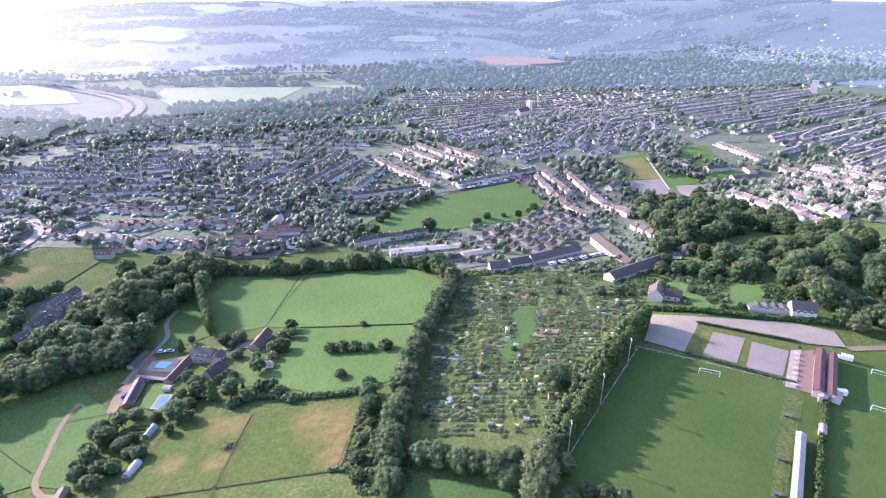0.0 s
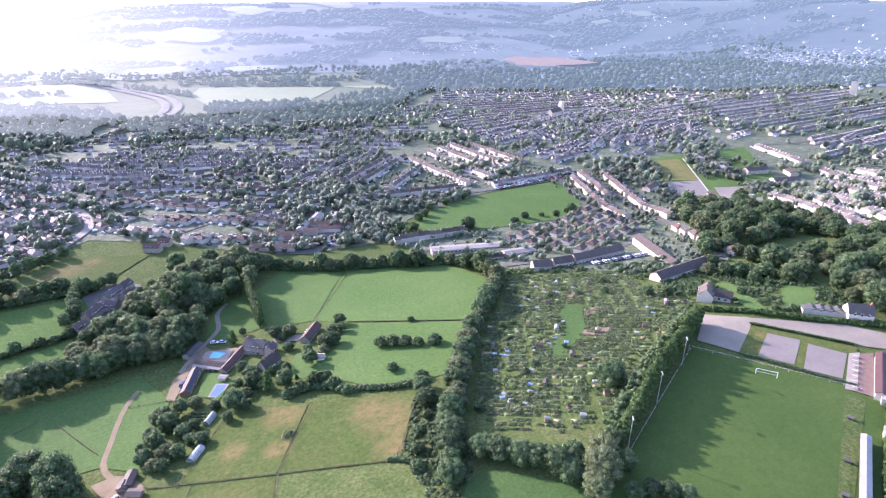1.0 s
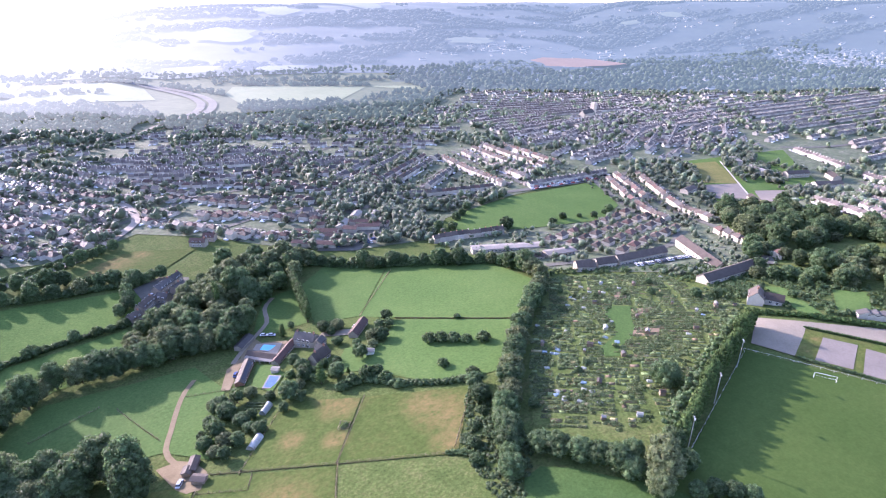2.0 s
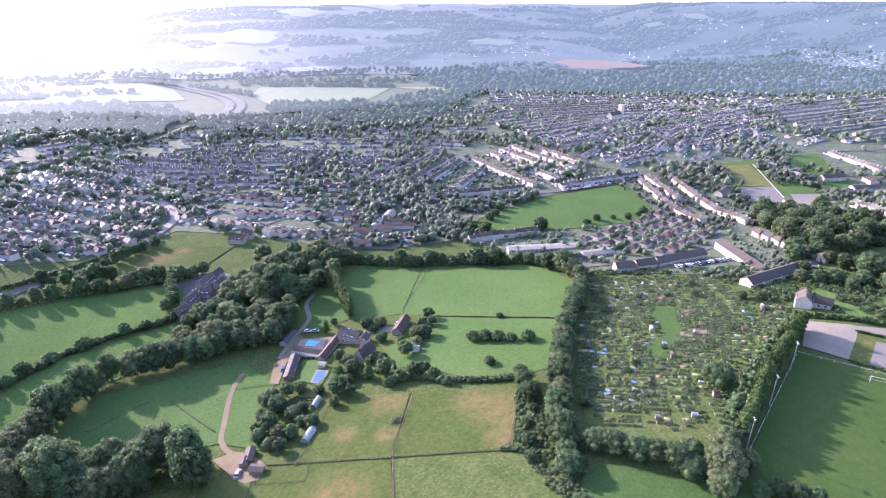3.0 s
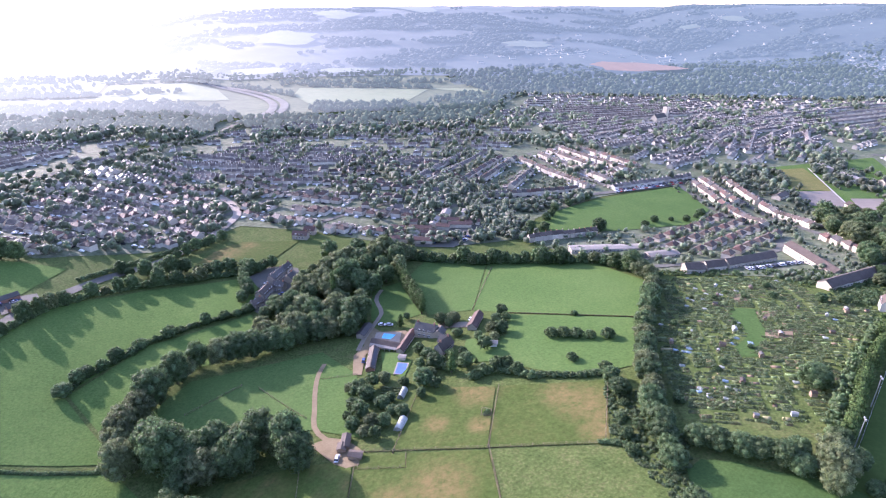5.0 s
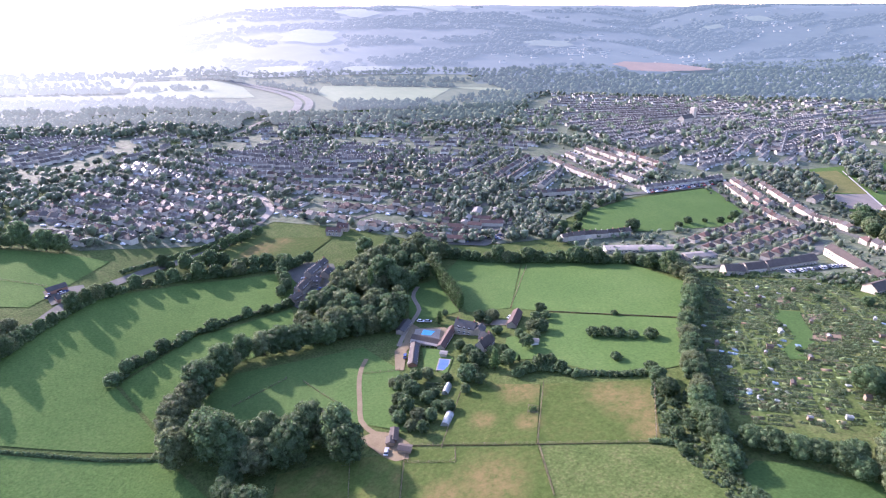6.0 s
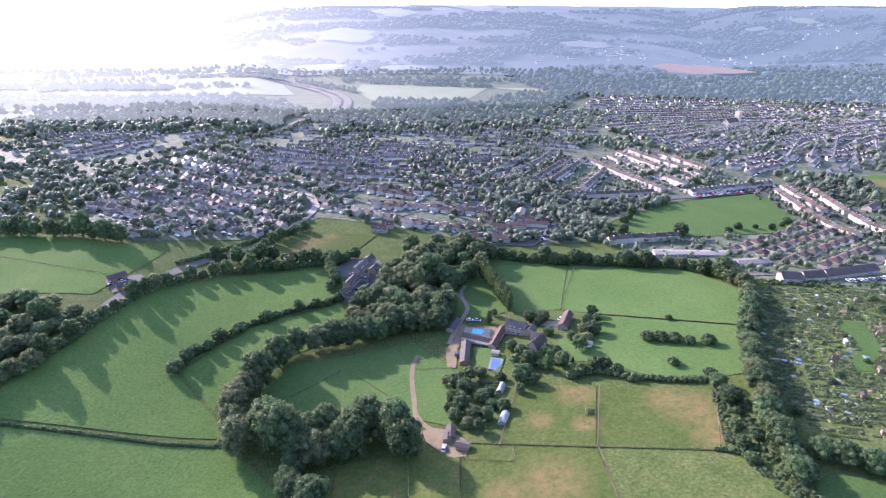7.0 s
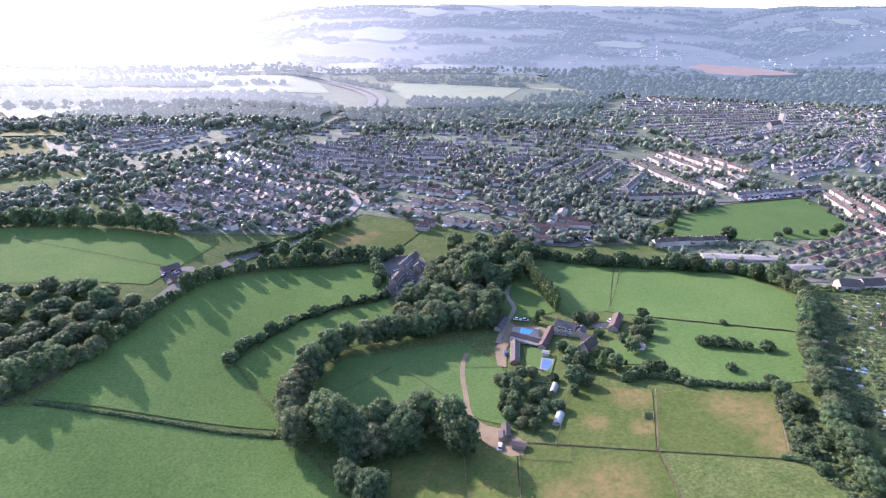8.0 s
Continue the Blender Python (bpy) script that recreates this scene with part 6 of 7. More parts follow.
def distant_houses(rows, seed, wall, roof, name, label, low=1.0):
    """Far terraces as one mass of small houses: walls, and roofs laid on them."""
    rg = random.Random(seed)
    vw, fw, vr, fr = [], [], [], []
    for (x1, y1), (x2, y2) in rows:
        d = math.hypot(x2 - x1, y2 - y1)
        a = math.atan2(y2 - y1, x2 - x1)
        ca, sa = math.cos(a), math.sin(a)
        for i in range(max(1, int(d / 5.2 + 0.3))):
            t = (i + 0.5) * 5.2 / max(d, 5.2)
            cx, cy = x1 + (x2 - x1) * t, y1 + (y2 - y1) * t
            z = gz(cx, cy)
            w, dp, e, rise = 2.5, rg.uniform(3.0, 3.5) * low, rg.uniform(3.4, 4.1) * low, rg.uniform(1.8, 2.4) * low
            P = lambda px, py, pz: (cx + px * ca - py * sa, cy + px * sa + py * ca, z + pz)
            o = len(vw)
            vw += [P(-w, -dp, -2), P(w, -dp, -2), P(w, dp, -2), P(-w, dp, -2), P(-w, -dp, e), P(w, -dp, e), P(w, dp, e), P(-w, dp, e)]
            fw += [(o, o + 1, o + 5, o + 4), (o + 1, o + 2, o + 6, o + 5), (o + 2, o + 3, o + 7, o + 6), (o + 3, o, o + 4, o + 7)]
            o = len(vr)
            vr += [P(-w, -dp - 0.3, e - 0.1), P(w, -dp - 0.3, e - 0.1), P(w, dp + 0.3, e - 0.1), P(-w, dp + 0.3, e - 0.1), P(-w, 0, e + rise), P(w, 0, e + rise)]
            fr += [(o, o + 1, o + 5, o + 4), (o + 2, o + 3, o + 4, o + 5)]
            o = len(vw)
            vw += [P(w + dx, dy, e + dz) for dz in (rise - 1.0, rise + 1.0 * low) for dx, dy in ((-0.6, -0.6), (0.2, -0.6), (0.2, 0.6), (-0.6, 0.6))]
            fw += [(o, o + 1, o + 5, o + 4), (o + 1, o + 2, o + 6, o + 5), (o + 2, o + 3, o + 7, o + 6), (o + 3, o, o + 4, o + 7), (o + 4, o + 5, o + 6, o + 7)]
            vw_gable = len(vw)
            vw += [P(-w, -dp, e), P(-w, dp, e), P(-w, 0, e + rise), P(w, -dp, e), P(w, 0, e + rise), P(w, dp, e)]
            fw += [(vw_gable, vw_gable + 1, vw_gable + 2, vw_gable + 2), (vw_gable + 3, vw_gable + 4, vw_gable + 5, vw_gable + 5)]
    me = mesh_of(name, vw, [tuple(dict.fromkeys(f)) for f in fw], wall)
    th = tagged(new(name, me), label, "houses", "", "stuff")
    child("roofs", mesh_of("roofs", vr, fr, roof), th)
    return th


YARD_WALL = surface("yard_extensions", [(0.20, 0.17, 0.14), (0.30, 0.265, 0.225), (0.46, 0.42, 0.37)], (6, 1.5), 0.85, 0.0, where="World", island=0.45)
# Walls dimmed and roofs lightened, putting haze's low contrast into the colours.
STONE_FAR = surface("far_stone_walls", [(0.30, 0.275, 0.232), (0.41, 0.378, 0.325), (0.56, 0.525, 0.465)], (30, 4), 0.85, 0.0, where="World", island=0.35)
ROOF_FAR = surface("far_roofs", [(0.092, 0.078, 0.067), (0.128, 0.106, 0.09), (0.178, 0.142, 0.12)], (30, 4), 0.6, 0.0, where="World", island=0.45, spec=0.4)
rows_far = []
for k in range(9):
    rows_far.append(((720 - 6 * k + 40 * math.sin(k * 2.1), 520 + 26 * k), (1080 + 10 * k + 60 * math.sin(k * 1.3), 560 + 29 * k)))
for k in range(7):
    rows_far.append(((395 + 4 * k + 30 * math.sin(k * 2.6), 830 + 26 * k), (640 + 10 * k + 40 * math.sin(k * 1.7), 800 + 26 * k)))
for k in range(6):
    rows_far.append(((330, 690 + 24 * k), (470, 715 + 24 * k)))
for k in range(5):
    rows_far.append(((545, 640 + 22 * k), (720, 665 + 22 * k)))
for k in range(5):
    rows_far.append(((690 + 50 * math.sin(k * 2.3), 365 + 25 * k), (1150 + 50 * math.sin(k * 1.9), 420 + 28 * k)))
for k in range(6):
    rows_far.append(((430 + 26 * k, 560 - 6 * k), (520 + 26 * k, 640 - 4 * k)))
for k in range(5):
    rows_far.append(((690 + 30 * k, 330 - 3 * k), (640 + 30 * k, 215 - 3 * k)))
rows_far += [(a, b) for a, b, k in TERRACES[9:]]
rows_far += [((x - 4.5 * math.cos(a), y - 4.5 * math.sin(a)), (x + 4.5 * math.cos(a), y + 4.5 * math.sin(a))) for x, y, a in left_homes[300:] + mid_homes]
distant_houses(rows_far, 6, STONE_FAR, ROOF_FAR, "distant_terraces", "long stone terraces of the distant town")
def blocks(poly, pitch, turn, avoid, rg, gap=0.25, swing=0.5):
    """Street after street of short terraces in a polygon, with gaps; the streets' direction drifts slowly."""
    xs, ys = [p[0] for p in poly], [p[1] for p in poly]
    cx, cy, R = (min(xs) + max(xs)) / 2, (min(ys) + max(ys)) / 2, 0.72 * max(max(xs) - min(xs), max(ys) - min(ys))
    out, kerbs = [], []
    v = -R
    while v < R:
        u = -R + rg.uniform(0, 20)
        while u < R:
            bend = swing * noise.noise((u * 0.004, v * 0.004, 2.2))
            a = radians(turn) + bend
            c, s = math.cos(radians(turn)), math.sin(radians(turn))
            vv = v + 26 * noise.noise((u * 0.006, v * 0.006, 5.0))
            x, y = cx + u * c - vv * s, cy + u * s + vv * c
            n = rg.choice((1, 2, 2, 3, 4, 6))
            ln = 5.2 * n
            ends = ((x, y), (x + ln * math.cos(a), y + ln * math.sin(a)))
            if rg.random() > gap and all(inside(px, py, poly) and not any(inside(px, py, q) for q in avoid) for px, py in ends):
                out.append(ends)
                kerbs.append((x, y, a, ln))
            u += ln + rg.uniform(3, 9)
        v += pitch
    return out, kerbs


brg = random.Random(31)
NEAR_KEEP = [[(195, 470), (330, 465), (318, 665), (200, 620)], [(100, 380), (110, 650), (230, 650), (215, 470), (130, 430)], [(285, 300), (375, 300), (375, 475), (300, 475)]]
bits, kerbs = [], []
for poly, pitch, turn, gap in (([(-60, 560), (110, 640), (222, 665), (295, 762), (166, 987), (-96, 843), (-200, 720), (-120, 640)], 25, -25, 0.35),
                               ([(330, 490), (430, 500), (600, 500), (720, 520), (720, 720), (560, 790), (330, 760), (300, 670)], 25, 20, 0.28),
                               ([(640, 200), (1250, 330), (1250, 540), (700, 480), (640, 330)], 26, 12, 0.3),
                               ([(400, 195), (640, 180), (640, 330), (560, 350), (440, 330)], 24, 58, 0.3),
                               ([(600, 700), (1100, 800), (760, 1010), (560, 960)], 26, 8, 0.3),
                               ([(290, 760), (400, 800), (400, 1000), (240, 960)], 26, 20, 0.35),
                               ([(380, 1010), (470, 1165), (790, 1015), (1045, 862), (1350, 770), (1120, 800), (760, 1010), (560, 960)], 24, -22, 0.2),
                               ([(-225, 695), (-96, 850), (160, 990), (60, 1040), (-90, 995), (-150, 880)], 22, -15, 0.3),
                               ([(-475, 868), (-424, 890), (-320, 800), (-285, 727), (-302, 650), (-380, 655)], 20, 30, 0.25),
                               ([(-430, 640), (-250, 660), (-190, 780), (-330, 880), (-450, 760)], 26, 35, 0.45)):
    r, k = blocks(poly, pitch, turn, [SCHOOL_GROUND, STREET_BAND] + NEAR_KEEP, brg, gap)
    bits += r
    kerbs += k
distant_houses(bits, 7, STONE_FAR, ROOF_FAR, "distant_houses", "streets of small houses in the distant town")
west, k = blocks([(-297, 462), (-268, 442), (-200, 448), (-160, 440), (-140, 472), (-126, 512), (-195, 712), (-232, 624), (-274, 587)], 13.5, -30, [STREET_BAND], brg, 0.3)
distant_houses(west, 8, YARD_WALL, ROOF_FAR, "small_houses", "close rows of small low houses by the railway", 0.66)
kerbs += k


def car_mass(places, name, label, paint):
    """Far parked cars as one mass: body and cabin each."""
    vs, fs = [], []
    for x, y, a in places:
        ca, sa, z = math.cos(a), math.sin(a), gz(x, y) + 0.4
        for hx, hy, z0, z1, ox in ((2.0, 0.85, 0.2, 0.85, 0.0), (1.1, 0.72, 0.85, 1.4, -0.2)):
            o = len(vs)
            for zz in (z0, z1):
                vs += [(x + (dx + ox) * ca - dy * sa, y + (dx + ox) * sa + dy * ca, z + zz) for dx, dy in ((-hx, -hy), (hx, -hy), (hx, hy), (-hx, hy))]
            fs += [tuple(o + q for q in f) for f in ((4, 5, 6, 7), (0, 1, 5, 4), (1, 2, 6, 5), (2, 3, 7, 6), (3, 0, 4, 7))]
    return tagged(new(name, mesh_of(name, vs, fs, paint)), label, "cars", "", "stuff")


spots = [(x + u * math.cos(a) + 6.5 * math.sin(a), y + u * math.sin(a) - 6.5 * math.cos(a), a) for x, y, a, ln in kerbs for u in np.arange(1, ln, 5.5) if brg.random() < 0.6]
for (x, y, a) in left_homes + mid_homes:
    if brg.random() < 0.8:
        spots.append((x + 6 * math.sin(a), y - 6 * math.cos(a), a + brg.choice((0, 1.57))))
for a, b2, k in TERRACES:
    ang = math.atan2(b2[1] - a[1], b2[0] - a[0])
    spots += [(px + 6 * math.sin(ang), py - 6 * math.cos(ang), ang) for px, py, _ in along([a, b2], 5.5) if brg.random() < 0.75]
brg.shuffle(spots)


def back_yards(rows, name, label, mat):
    """Back extensions and sheds behind terraces, as one mass of low boxes with sloping tops."""
    vs, fs = [], []
    for a, b2 in rows:
        ang = math.atan2(b2[1] - a[1], b2[0] - a[0])
        ca, sa = math.cos(ang), math.sin(ang)
        for px, py, _ in along([a, b2], 4.75):
            for off, hw, hd, ht in ((5.2, 1.1, 2.2, brg.uniform(2.4, 3.6)), (brg.uniform(9, 12), 0.9, 1.1, 1.9)):
                if brg.random() < 0.25:
                    continue
                x, y = px - off * sa + brg.uniform(-0.6, 0.6) * ca, py + off * ca + brg.uniform(-0.6, 0.6) * sa
                z, o = gz(x, y) + 0.2, len(vs)
                vs += [(x + dx * ca - dy * sa, y + dx * sa + dy * ca, z + q) for q0, q1 in ((-0.6, -0.6), (ht, ht - 0.5)) for dx, dy, q in ((-hw, -hd, q0), (hw, -hd, q0), (hw, hd, q1), (-hw, hd, q1))]
                fs += [tuple(o + q for q in f) for f in ((4, 5, 6, 7), (0, 1, 5, 4), (1, 2, 6, 5), (2, 3, 7, 6), (3, 0, 4, 7))]
    return tagged(new(name, mesh_of(name, vs, fs, mat)), label, "sheds", "", "stuff")


CURVED = [((328, 458), (305, 388)), ((305, 386), (294, 332)), ((367, 462), (341, 386)), ((340, 384), (321, 314)), ((345, 468), (322, 392))]
back_yards([(a, b2) for a, b2, k in TERRACES[:12]] + CURVED + [((x - 4 * math.cos(a), y - 4 * math.sin(a)), (x + 4 * math.cos(a), y + 4 * math.sin(a))) for x, y, a in left_homes], "back_yards", "back extensions and sheds behind the houses", YARD_WALL)
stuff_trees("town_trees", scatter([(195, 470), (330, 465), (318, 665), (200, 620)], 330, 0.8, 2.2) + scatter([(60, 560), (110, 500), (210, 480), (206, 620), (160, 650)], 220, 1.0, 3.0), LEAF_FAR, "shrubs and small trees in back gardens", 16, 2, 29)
n = len(spots)
car_mass(spots[:int(n * 0.4)], "street_cars", "white and pale cars parked along the streets", CAR_PAINTS[0])
car_mass(spots[int(n * 0.4):int(n * 0.72)], "street_cars", "silver cars parked along the streets", CAR_PAINTS[1])
car_mass(spots[int(n * 0.72):], "street_cars", "dark cars parked along the streets", CAR_PAINTS[4])
MAIN_STREETS = (([(60, 470), (110, 480), (215, 462), (340, 468), (430, 500)], 7), ([(316, 470), (296, 390), (284, 325), (250, 280), (190, 275), (150, 282)], 6), ([(355, 475), (332, 388), (312, 310), (290, 250), (262, 215)], 6), ([(230, 640), (242, 480)], 6), ([(264, 655), (276, 490)], 6), ([(110, 480), (120, 560), (180, 640)], 6), ([(-100, 520), (-40, 600), (60, 690), (200, 800)], 6), ([(-52, 462), (20, 500), (110, 500)], 5))
SIDE_STREETS = (([(-160, 470), (-60, 560), (30, 570)], 5), ([(470, 330), (400, 205)], 6), ([(570, 365), (490, 230)], 6), ([(620, 500), (700, 480), (900, 500), (1150, 560)], 7), ([(430, 500), (560, 580), (720, 640), (1050, 700)], 7), ([(-200, 560), (-100, 640), (0, 660)], 5), ([(180, 318), (262, 352)], 5), ([(196, 303), (280, 332)], 5))
for l, w in MAIN_STREETS + SIDE_STREETS:
    ribbon("street", rounded_line(l), w, ASPHALT, 0.75, "grey asphalt street between houses", "road", 10)
# school
draped("school_field", [(452, 479), (488, 476), (446, 401), (412, 417)], HAZE_PALED_GRASS, 0.8, 14, "school playing field, yellowed for haze", "field")
draped("school_yard", [(404, 412), (444, 402), (416, 361), (387, 374)], HARDCOURT, 0.8, 14, "worn grey asphalt school playground", "yard")
draped("school_field", [(562, 496), (598, 480), (574, 451), (520, 448)], GRASS_RICH, 0.8, 14, "green school playing field", "field")
draped("school_yard", [(439, 379), (468, 370), (439, 339), (414, 346)], HARDCOURT, 0.8, 14, "worn grey asphalt school playground", "yard")
draped("school_lawn", SCHOOL_GROUND, GRASS, 0.55, 14, "grass round the school buildings", "lawn")
draped("school_lawn", [(470, 440), (520, 446), (505, 380), (470, 372), (440, 380)], GRASS_RICH, 0.7, 14, "green lawn between school buildings", "lawn")
ribbon("path", [(493, 474), (423, 371)], 1.5, CONCRETE, 1.0, "pale concrete school path", "path")
for x, y, w, d, t, e in ((503, 462, 22, 8, 60, 5.5), (495, 425, 24, 8, 75, 5.5), (520, 400, 26, 9, -10, 5.0), (515, 362, 28, 9, -15, 5.0), (548, 380, 18, 8, 60, 5.0), (410, 352, 20, 7, 65, 3.2), (378, 400, 18, 8, 20, 3.5)):
    put(house("school_building", "pale stone school building with a low roof", w, d, e, 0.5 if e > 5.2 else 2.2, STONE, FLAT_ROOF if e > 5.2 else TILE_BROWN, windows=2 if e > 4 else 1, chimneys=(), category="school"), x, y, t)
# church with a square tower, and a pale tower block
ch = tagged(new("church"), "pale stone church with a square tower", "church")
part("nave", gable_walls(26, 10, 8, 5), STONE, ch)
part("roof", gable_roof(bmesh.new(), 26, 10, 8, 5), SLATE, ch)
part("tower", one_box(13, -3.5, -1, 20, 3.5, 22), STONE, ch)
put(ch, 512, 765, 20)
put(house("tower_block", "pale tower block above the terraces", 14, 12, 24, 0.5, RENDER, FLAT_ROOF, windows=8, chimneys=(), category="tower block"), 1172, 718, 30)

ASPHALT_PALE = surface("pale_worn_asphalt", [(0.15, 0.152, 0.125), (0.19, 0.19, 0.16), (0.23, 0.23, 0.195)], (20, 3), 0.8, 0.1, 0.5, "World")
ribbon("street", rounded_line([(-150, 427), (-141, 442), (-126.5, 465), (-116, 488), (-110, 512), (-118, 545), (-130, 570)]), 7.0, PAVING, 0.95, "pale curving street at the town edge", "road", 10)
# ---- railway, highway and far fields ----
ribbon("railway", rounded_line([(-470, 400), (-390, 489), (-336, 571), (-253, 679), (-170, 860), (-130, 999), (-79, 1067)]), 9.0, GRAVEL, 1.2, "railway cutting through the town", "railway", 14)
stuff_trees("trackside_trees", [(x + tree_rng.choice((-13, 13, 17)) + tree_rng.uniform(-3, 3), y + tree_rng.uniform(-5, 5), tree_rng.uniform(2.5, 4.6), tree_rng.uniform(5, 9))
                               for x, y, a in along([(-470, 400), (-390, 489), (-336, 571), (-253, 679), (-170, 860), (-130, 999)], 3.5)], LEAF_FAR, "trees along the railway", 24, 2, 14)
HIGHWAY = rounded_line([(-105, 1018), (-75, 1060), (-52, 1104), (-44, 1180), (-55, 1250), (-80, 1318), (-125, 1395), (-185, 1452), (-270, 1490)])
ribbon("highway", HIGHWAY, 15.0, ASPHALT_PALE, 3.2, "pale dual carriageway curving away", "road", 14)
ribbon("highway", [(x - 21, y - 4) for x, y in HIGHWAY], 15.0, ASPHALT_PALE, 3.2, "pale dual carriageway curving away", "road", 14)
edge = []
WOOD_LINES = (((-520, 640), (-300, 600), 90, 60), ((-560, 1080), (-120, 1060), 260, 120), ((-420, 900), (-180, 900), 150, 150), ((-120, 1010), (320, 960), 330, 90), ((-100, 880), (300, 860), 260, 120), ((0, 1100), (330, 1060), 120, 60), ((90, 470), (120, 400), 90, 40), ((40, 470), (110, 560), 130, 60), ((100, 440), (210, 462), 90, 30), ((10, 405), (100, 395), 50, 14))
FAR_LINES = (((-950, 1600), (420, 1560), 420, 70), ((-160, 1470), (-20, 1300), 60, 40), ((0, 1120), (190, 1130), 70, 20), ((20, 1420), (300, 1330), 90, 16), ((-640, 1300), (-400, 1300), 90, 30), ((-420, 1470), (-180, 1460), 60, 16), ((-500, 1290), (-240, 1300), 60, 30), ((-40, 1470), (400, 1420), 140, 50), ((-700, 1520), (-200, 1540), 160, 40), ((-700, 1150), (-150, 1110), 330, 90), ((-900, 1330), (-500, 1330), 120, 30), ((-520, 560), (-440, 620), 60, 50), ((-640, 660), (-300, 780), 260, 60), ((-600, 850), (-280, 830), 200, 60), ((-520, 940), (-160, 960), 380, 90), ((-600, 560), (-330, 480), 200, 70), ((-700, 780), (-450, 940), 120, 60))
for (x1, y1), (x2, y2), n, dep in WOOD_LINES + FAR_LINES:
    for k in range(n):
        t = tree_rng.random()
        r = tree_rng.uniform(3.5, 7.5) * (0.6 if y1 < 700 else 1.0)
        edge.append((x1 + (x2 - x1) * t, y1 + (y2 - y1) * t + tree_rng.uniform(-dep, dep) * 0.5, r, r * tree_rng.uniform(1.6, 2.2)))
for poly, n in (([(-900, 1290), (-560, 1180), (-300, 1150), (-120, 1090), (-160, 1000), (-560, 1000), (-1000, 1050)], 520), ([(-700, 1500), (-420, 1450), (-380, 1420), (-700, 1330)], 60), ([(0, 1180), (150, 1130), (330, 1010), (60, 1075)], 160), ([(230, 1150), (360, 1240), (430, 1140), (330, 1020)], 150),
                ([(-460, 560), (-330, 600), (-380, 690), (-480, 640)], 150), ([(-480, 480), (-330, 560), (-250, 650), (-300, 460), (-380, 440)], 240), ([(-560, 800), (-420, 760), (-360, 860), (-520, 960)], 200), ([(-330, 800), (-230, 760), (-150, 880), (-250, 960), (-380, 930)], 120)):
    for x, y, r, hh in scatter(poly, n, 3.0, 7.0):
        edge.append((x, y, r * (0.7 if y < 800 else 1.0), hh * (0.7 if y < 800 else 1.0)))
near_edge = [e for e in edge if 900 < e[1] <= 1060]
far_edge = [e for e in edge if e[1] > 1060]
edge = [e for e in edge if e[1] <= 900]
for x, y, a in along([(330, 1000), (400, 1140), (470, 1178), (790, 1032), (1050, 876), (1350, 788)], 4.5, 14, tree_rng):
    r = tree_rng.uniform(3.0, 6.0)
    edge.append((x, y, r, r * tree_rng.uniform(1.5, 2.1)))
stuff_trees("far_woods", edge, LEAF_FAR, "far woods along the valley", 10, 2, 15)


# ---- the hill beyond, a backdrop with haze painted as glow ----
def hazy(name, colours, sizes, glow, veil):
    """Morning haze painted as emission on wooded distant colours; brighter towards the sun's side."""
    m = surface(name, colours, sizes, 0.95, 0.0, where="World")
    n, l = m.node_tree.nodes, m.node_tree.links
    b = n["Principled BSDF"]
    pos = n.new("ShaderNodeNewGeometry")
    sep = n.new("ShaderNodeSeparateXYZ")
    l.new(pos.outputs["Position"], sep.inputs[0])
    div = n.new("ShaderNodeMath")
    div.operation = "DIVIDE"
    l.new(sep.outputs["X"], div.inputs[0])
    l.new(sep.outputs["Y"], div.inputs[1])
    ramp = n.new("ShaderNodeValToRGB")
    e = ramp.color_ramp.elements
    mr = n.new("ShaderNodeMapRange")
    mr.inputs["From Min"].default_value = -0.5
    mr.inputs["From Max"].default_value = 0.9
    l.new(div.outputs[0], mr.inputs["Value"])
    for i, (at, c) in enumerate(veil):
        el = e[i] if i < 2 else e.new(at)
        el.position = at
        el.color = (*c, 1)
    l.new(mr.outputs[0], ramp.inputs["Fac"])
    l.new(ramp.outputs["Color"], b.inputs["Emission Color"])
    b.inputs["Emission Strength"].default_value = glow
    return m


# Haze colours put into emission, from near white at the sun's side to blue.
HAZE_GLOW = [(0.0, (0.391, 0.440, 0.451)), (0.2, (0.233, 0.265, 0.279)), (0.30, (0.156, 0.182, 0.198)), (0.38, (0.116, 0.142, 0.162)), (0.46, (0.078, 0.104, 0.126)), (0.64, (0.060, 0.086, 0.108)), (0.9, (0.055, 0.083, 0.105))]
HILL = hazy("hazy_wooded_hill", [(0.007, 0.012, 0.009), (0.01, 0.017, 0.012), (0.02, 0.03, 0.018)], (240, 36), 1.0, HAZE_GLOW)
HILL_WOOD = hazy("hazy_hill_woods", [(0.008, 0.014, 0.011), (0.012, 0.02, 0.015), (0.017, 0.027, 0.018)], (60, 10), 0.97, HAZE_GLOW)
# The same haze glow at about half strength, for valley woods, floor and fields.
NEAR_HAZE_GLOW = [(at, tuple(0.55 * q for q in c)) for at, c in HAZE_GLOW]
LOW_WOOD = hazy("hazy_valley_woods", [(0.015, 0.03, 0.016), (0.03, 0.05, 0.026), (0.05, 0.075, 0.036)], (60, 10), 1.0, NEAR_HAZE_GLOW)
VALLEY_WOOD = hazy("hazy_valley_trees", [(0.03, 0.05, 0.026), (0.05, 0.075, 0.036), (0.07, 0.10, 0.05)], (60, 10), 0.85, NEAR_HAZE_GLOW)
HILL_FIELD = hazy("hazy_hill_field", [(0.04, 0.052, 0.026), (0.055, 0.066, 0.032), (0.075, 0.083, 0.042)], (60, 10), 1.0, HAZE_GLOW)
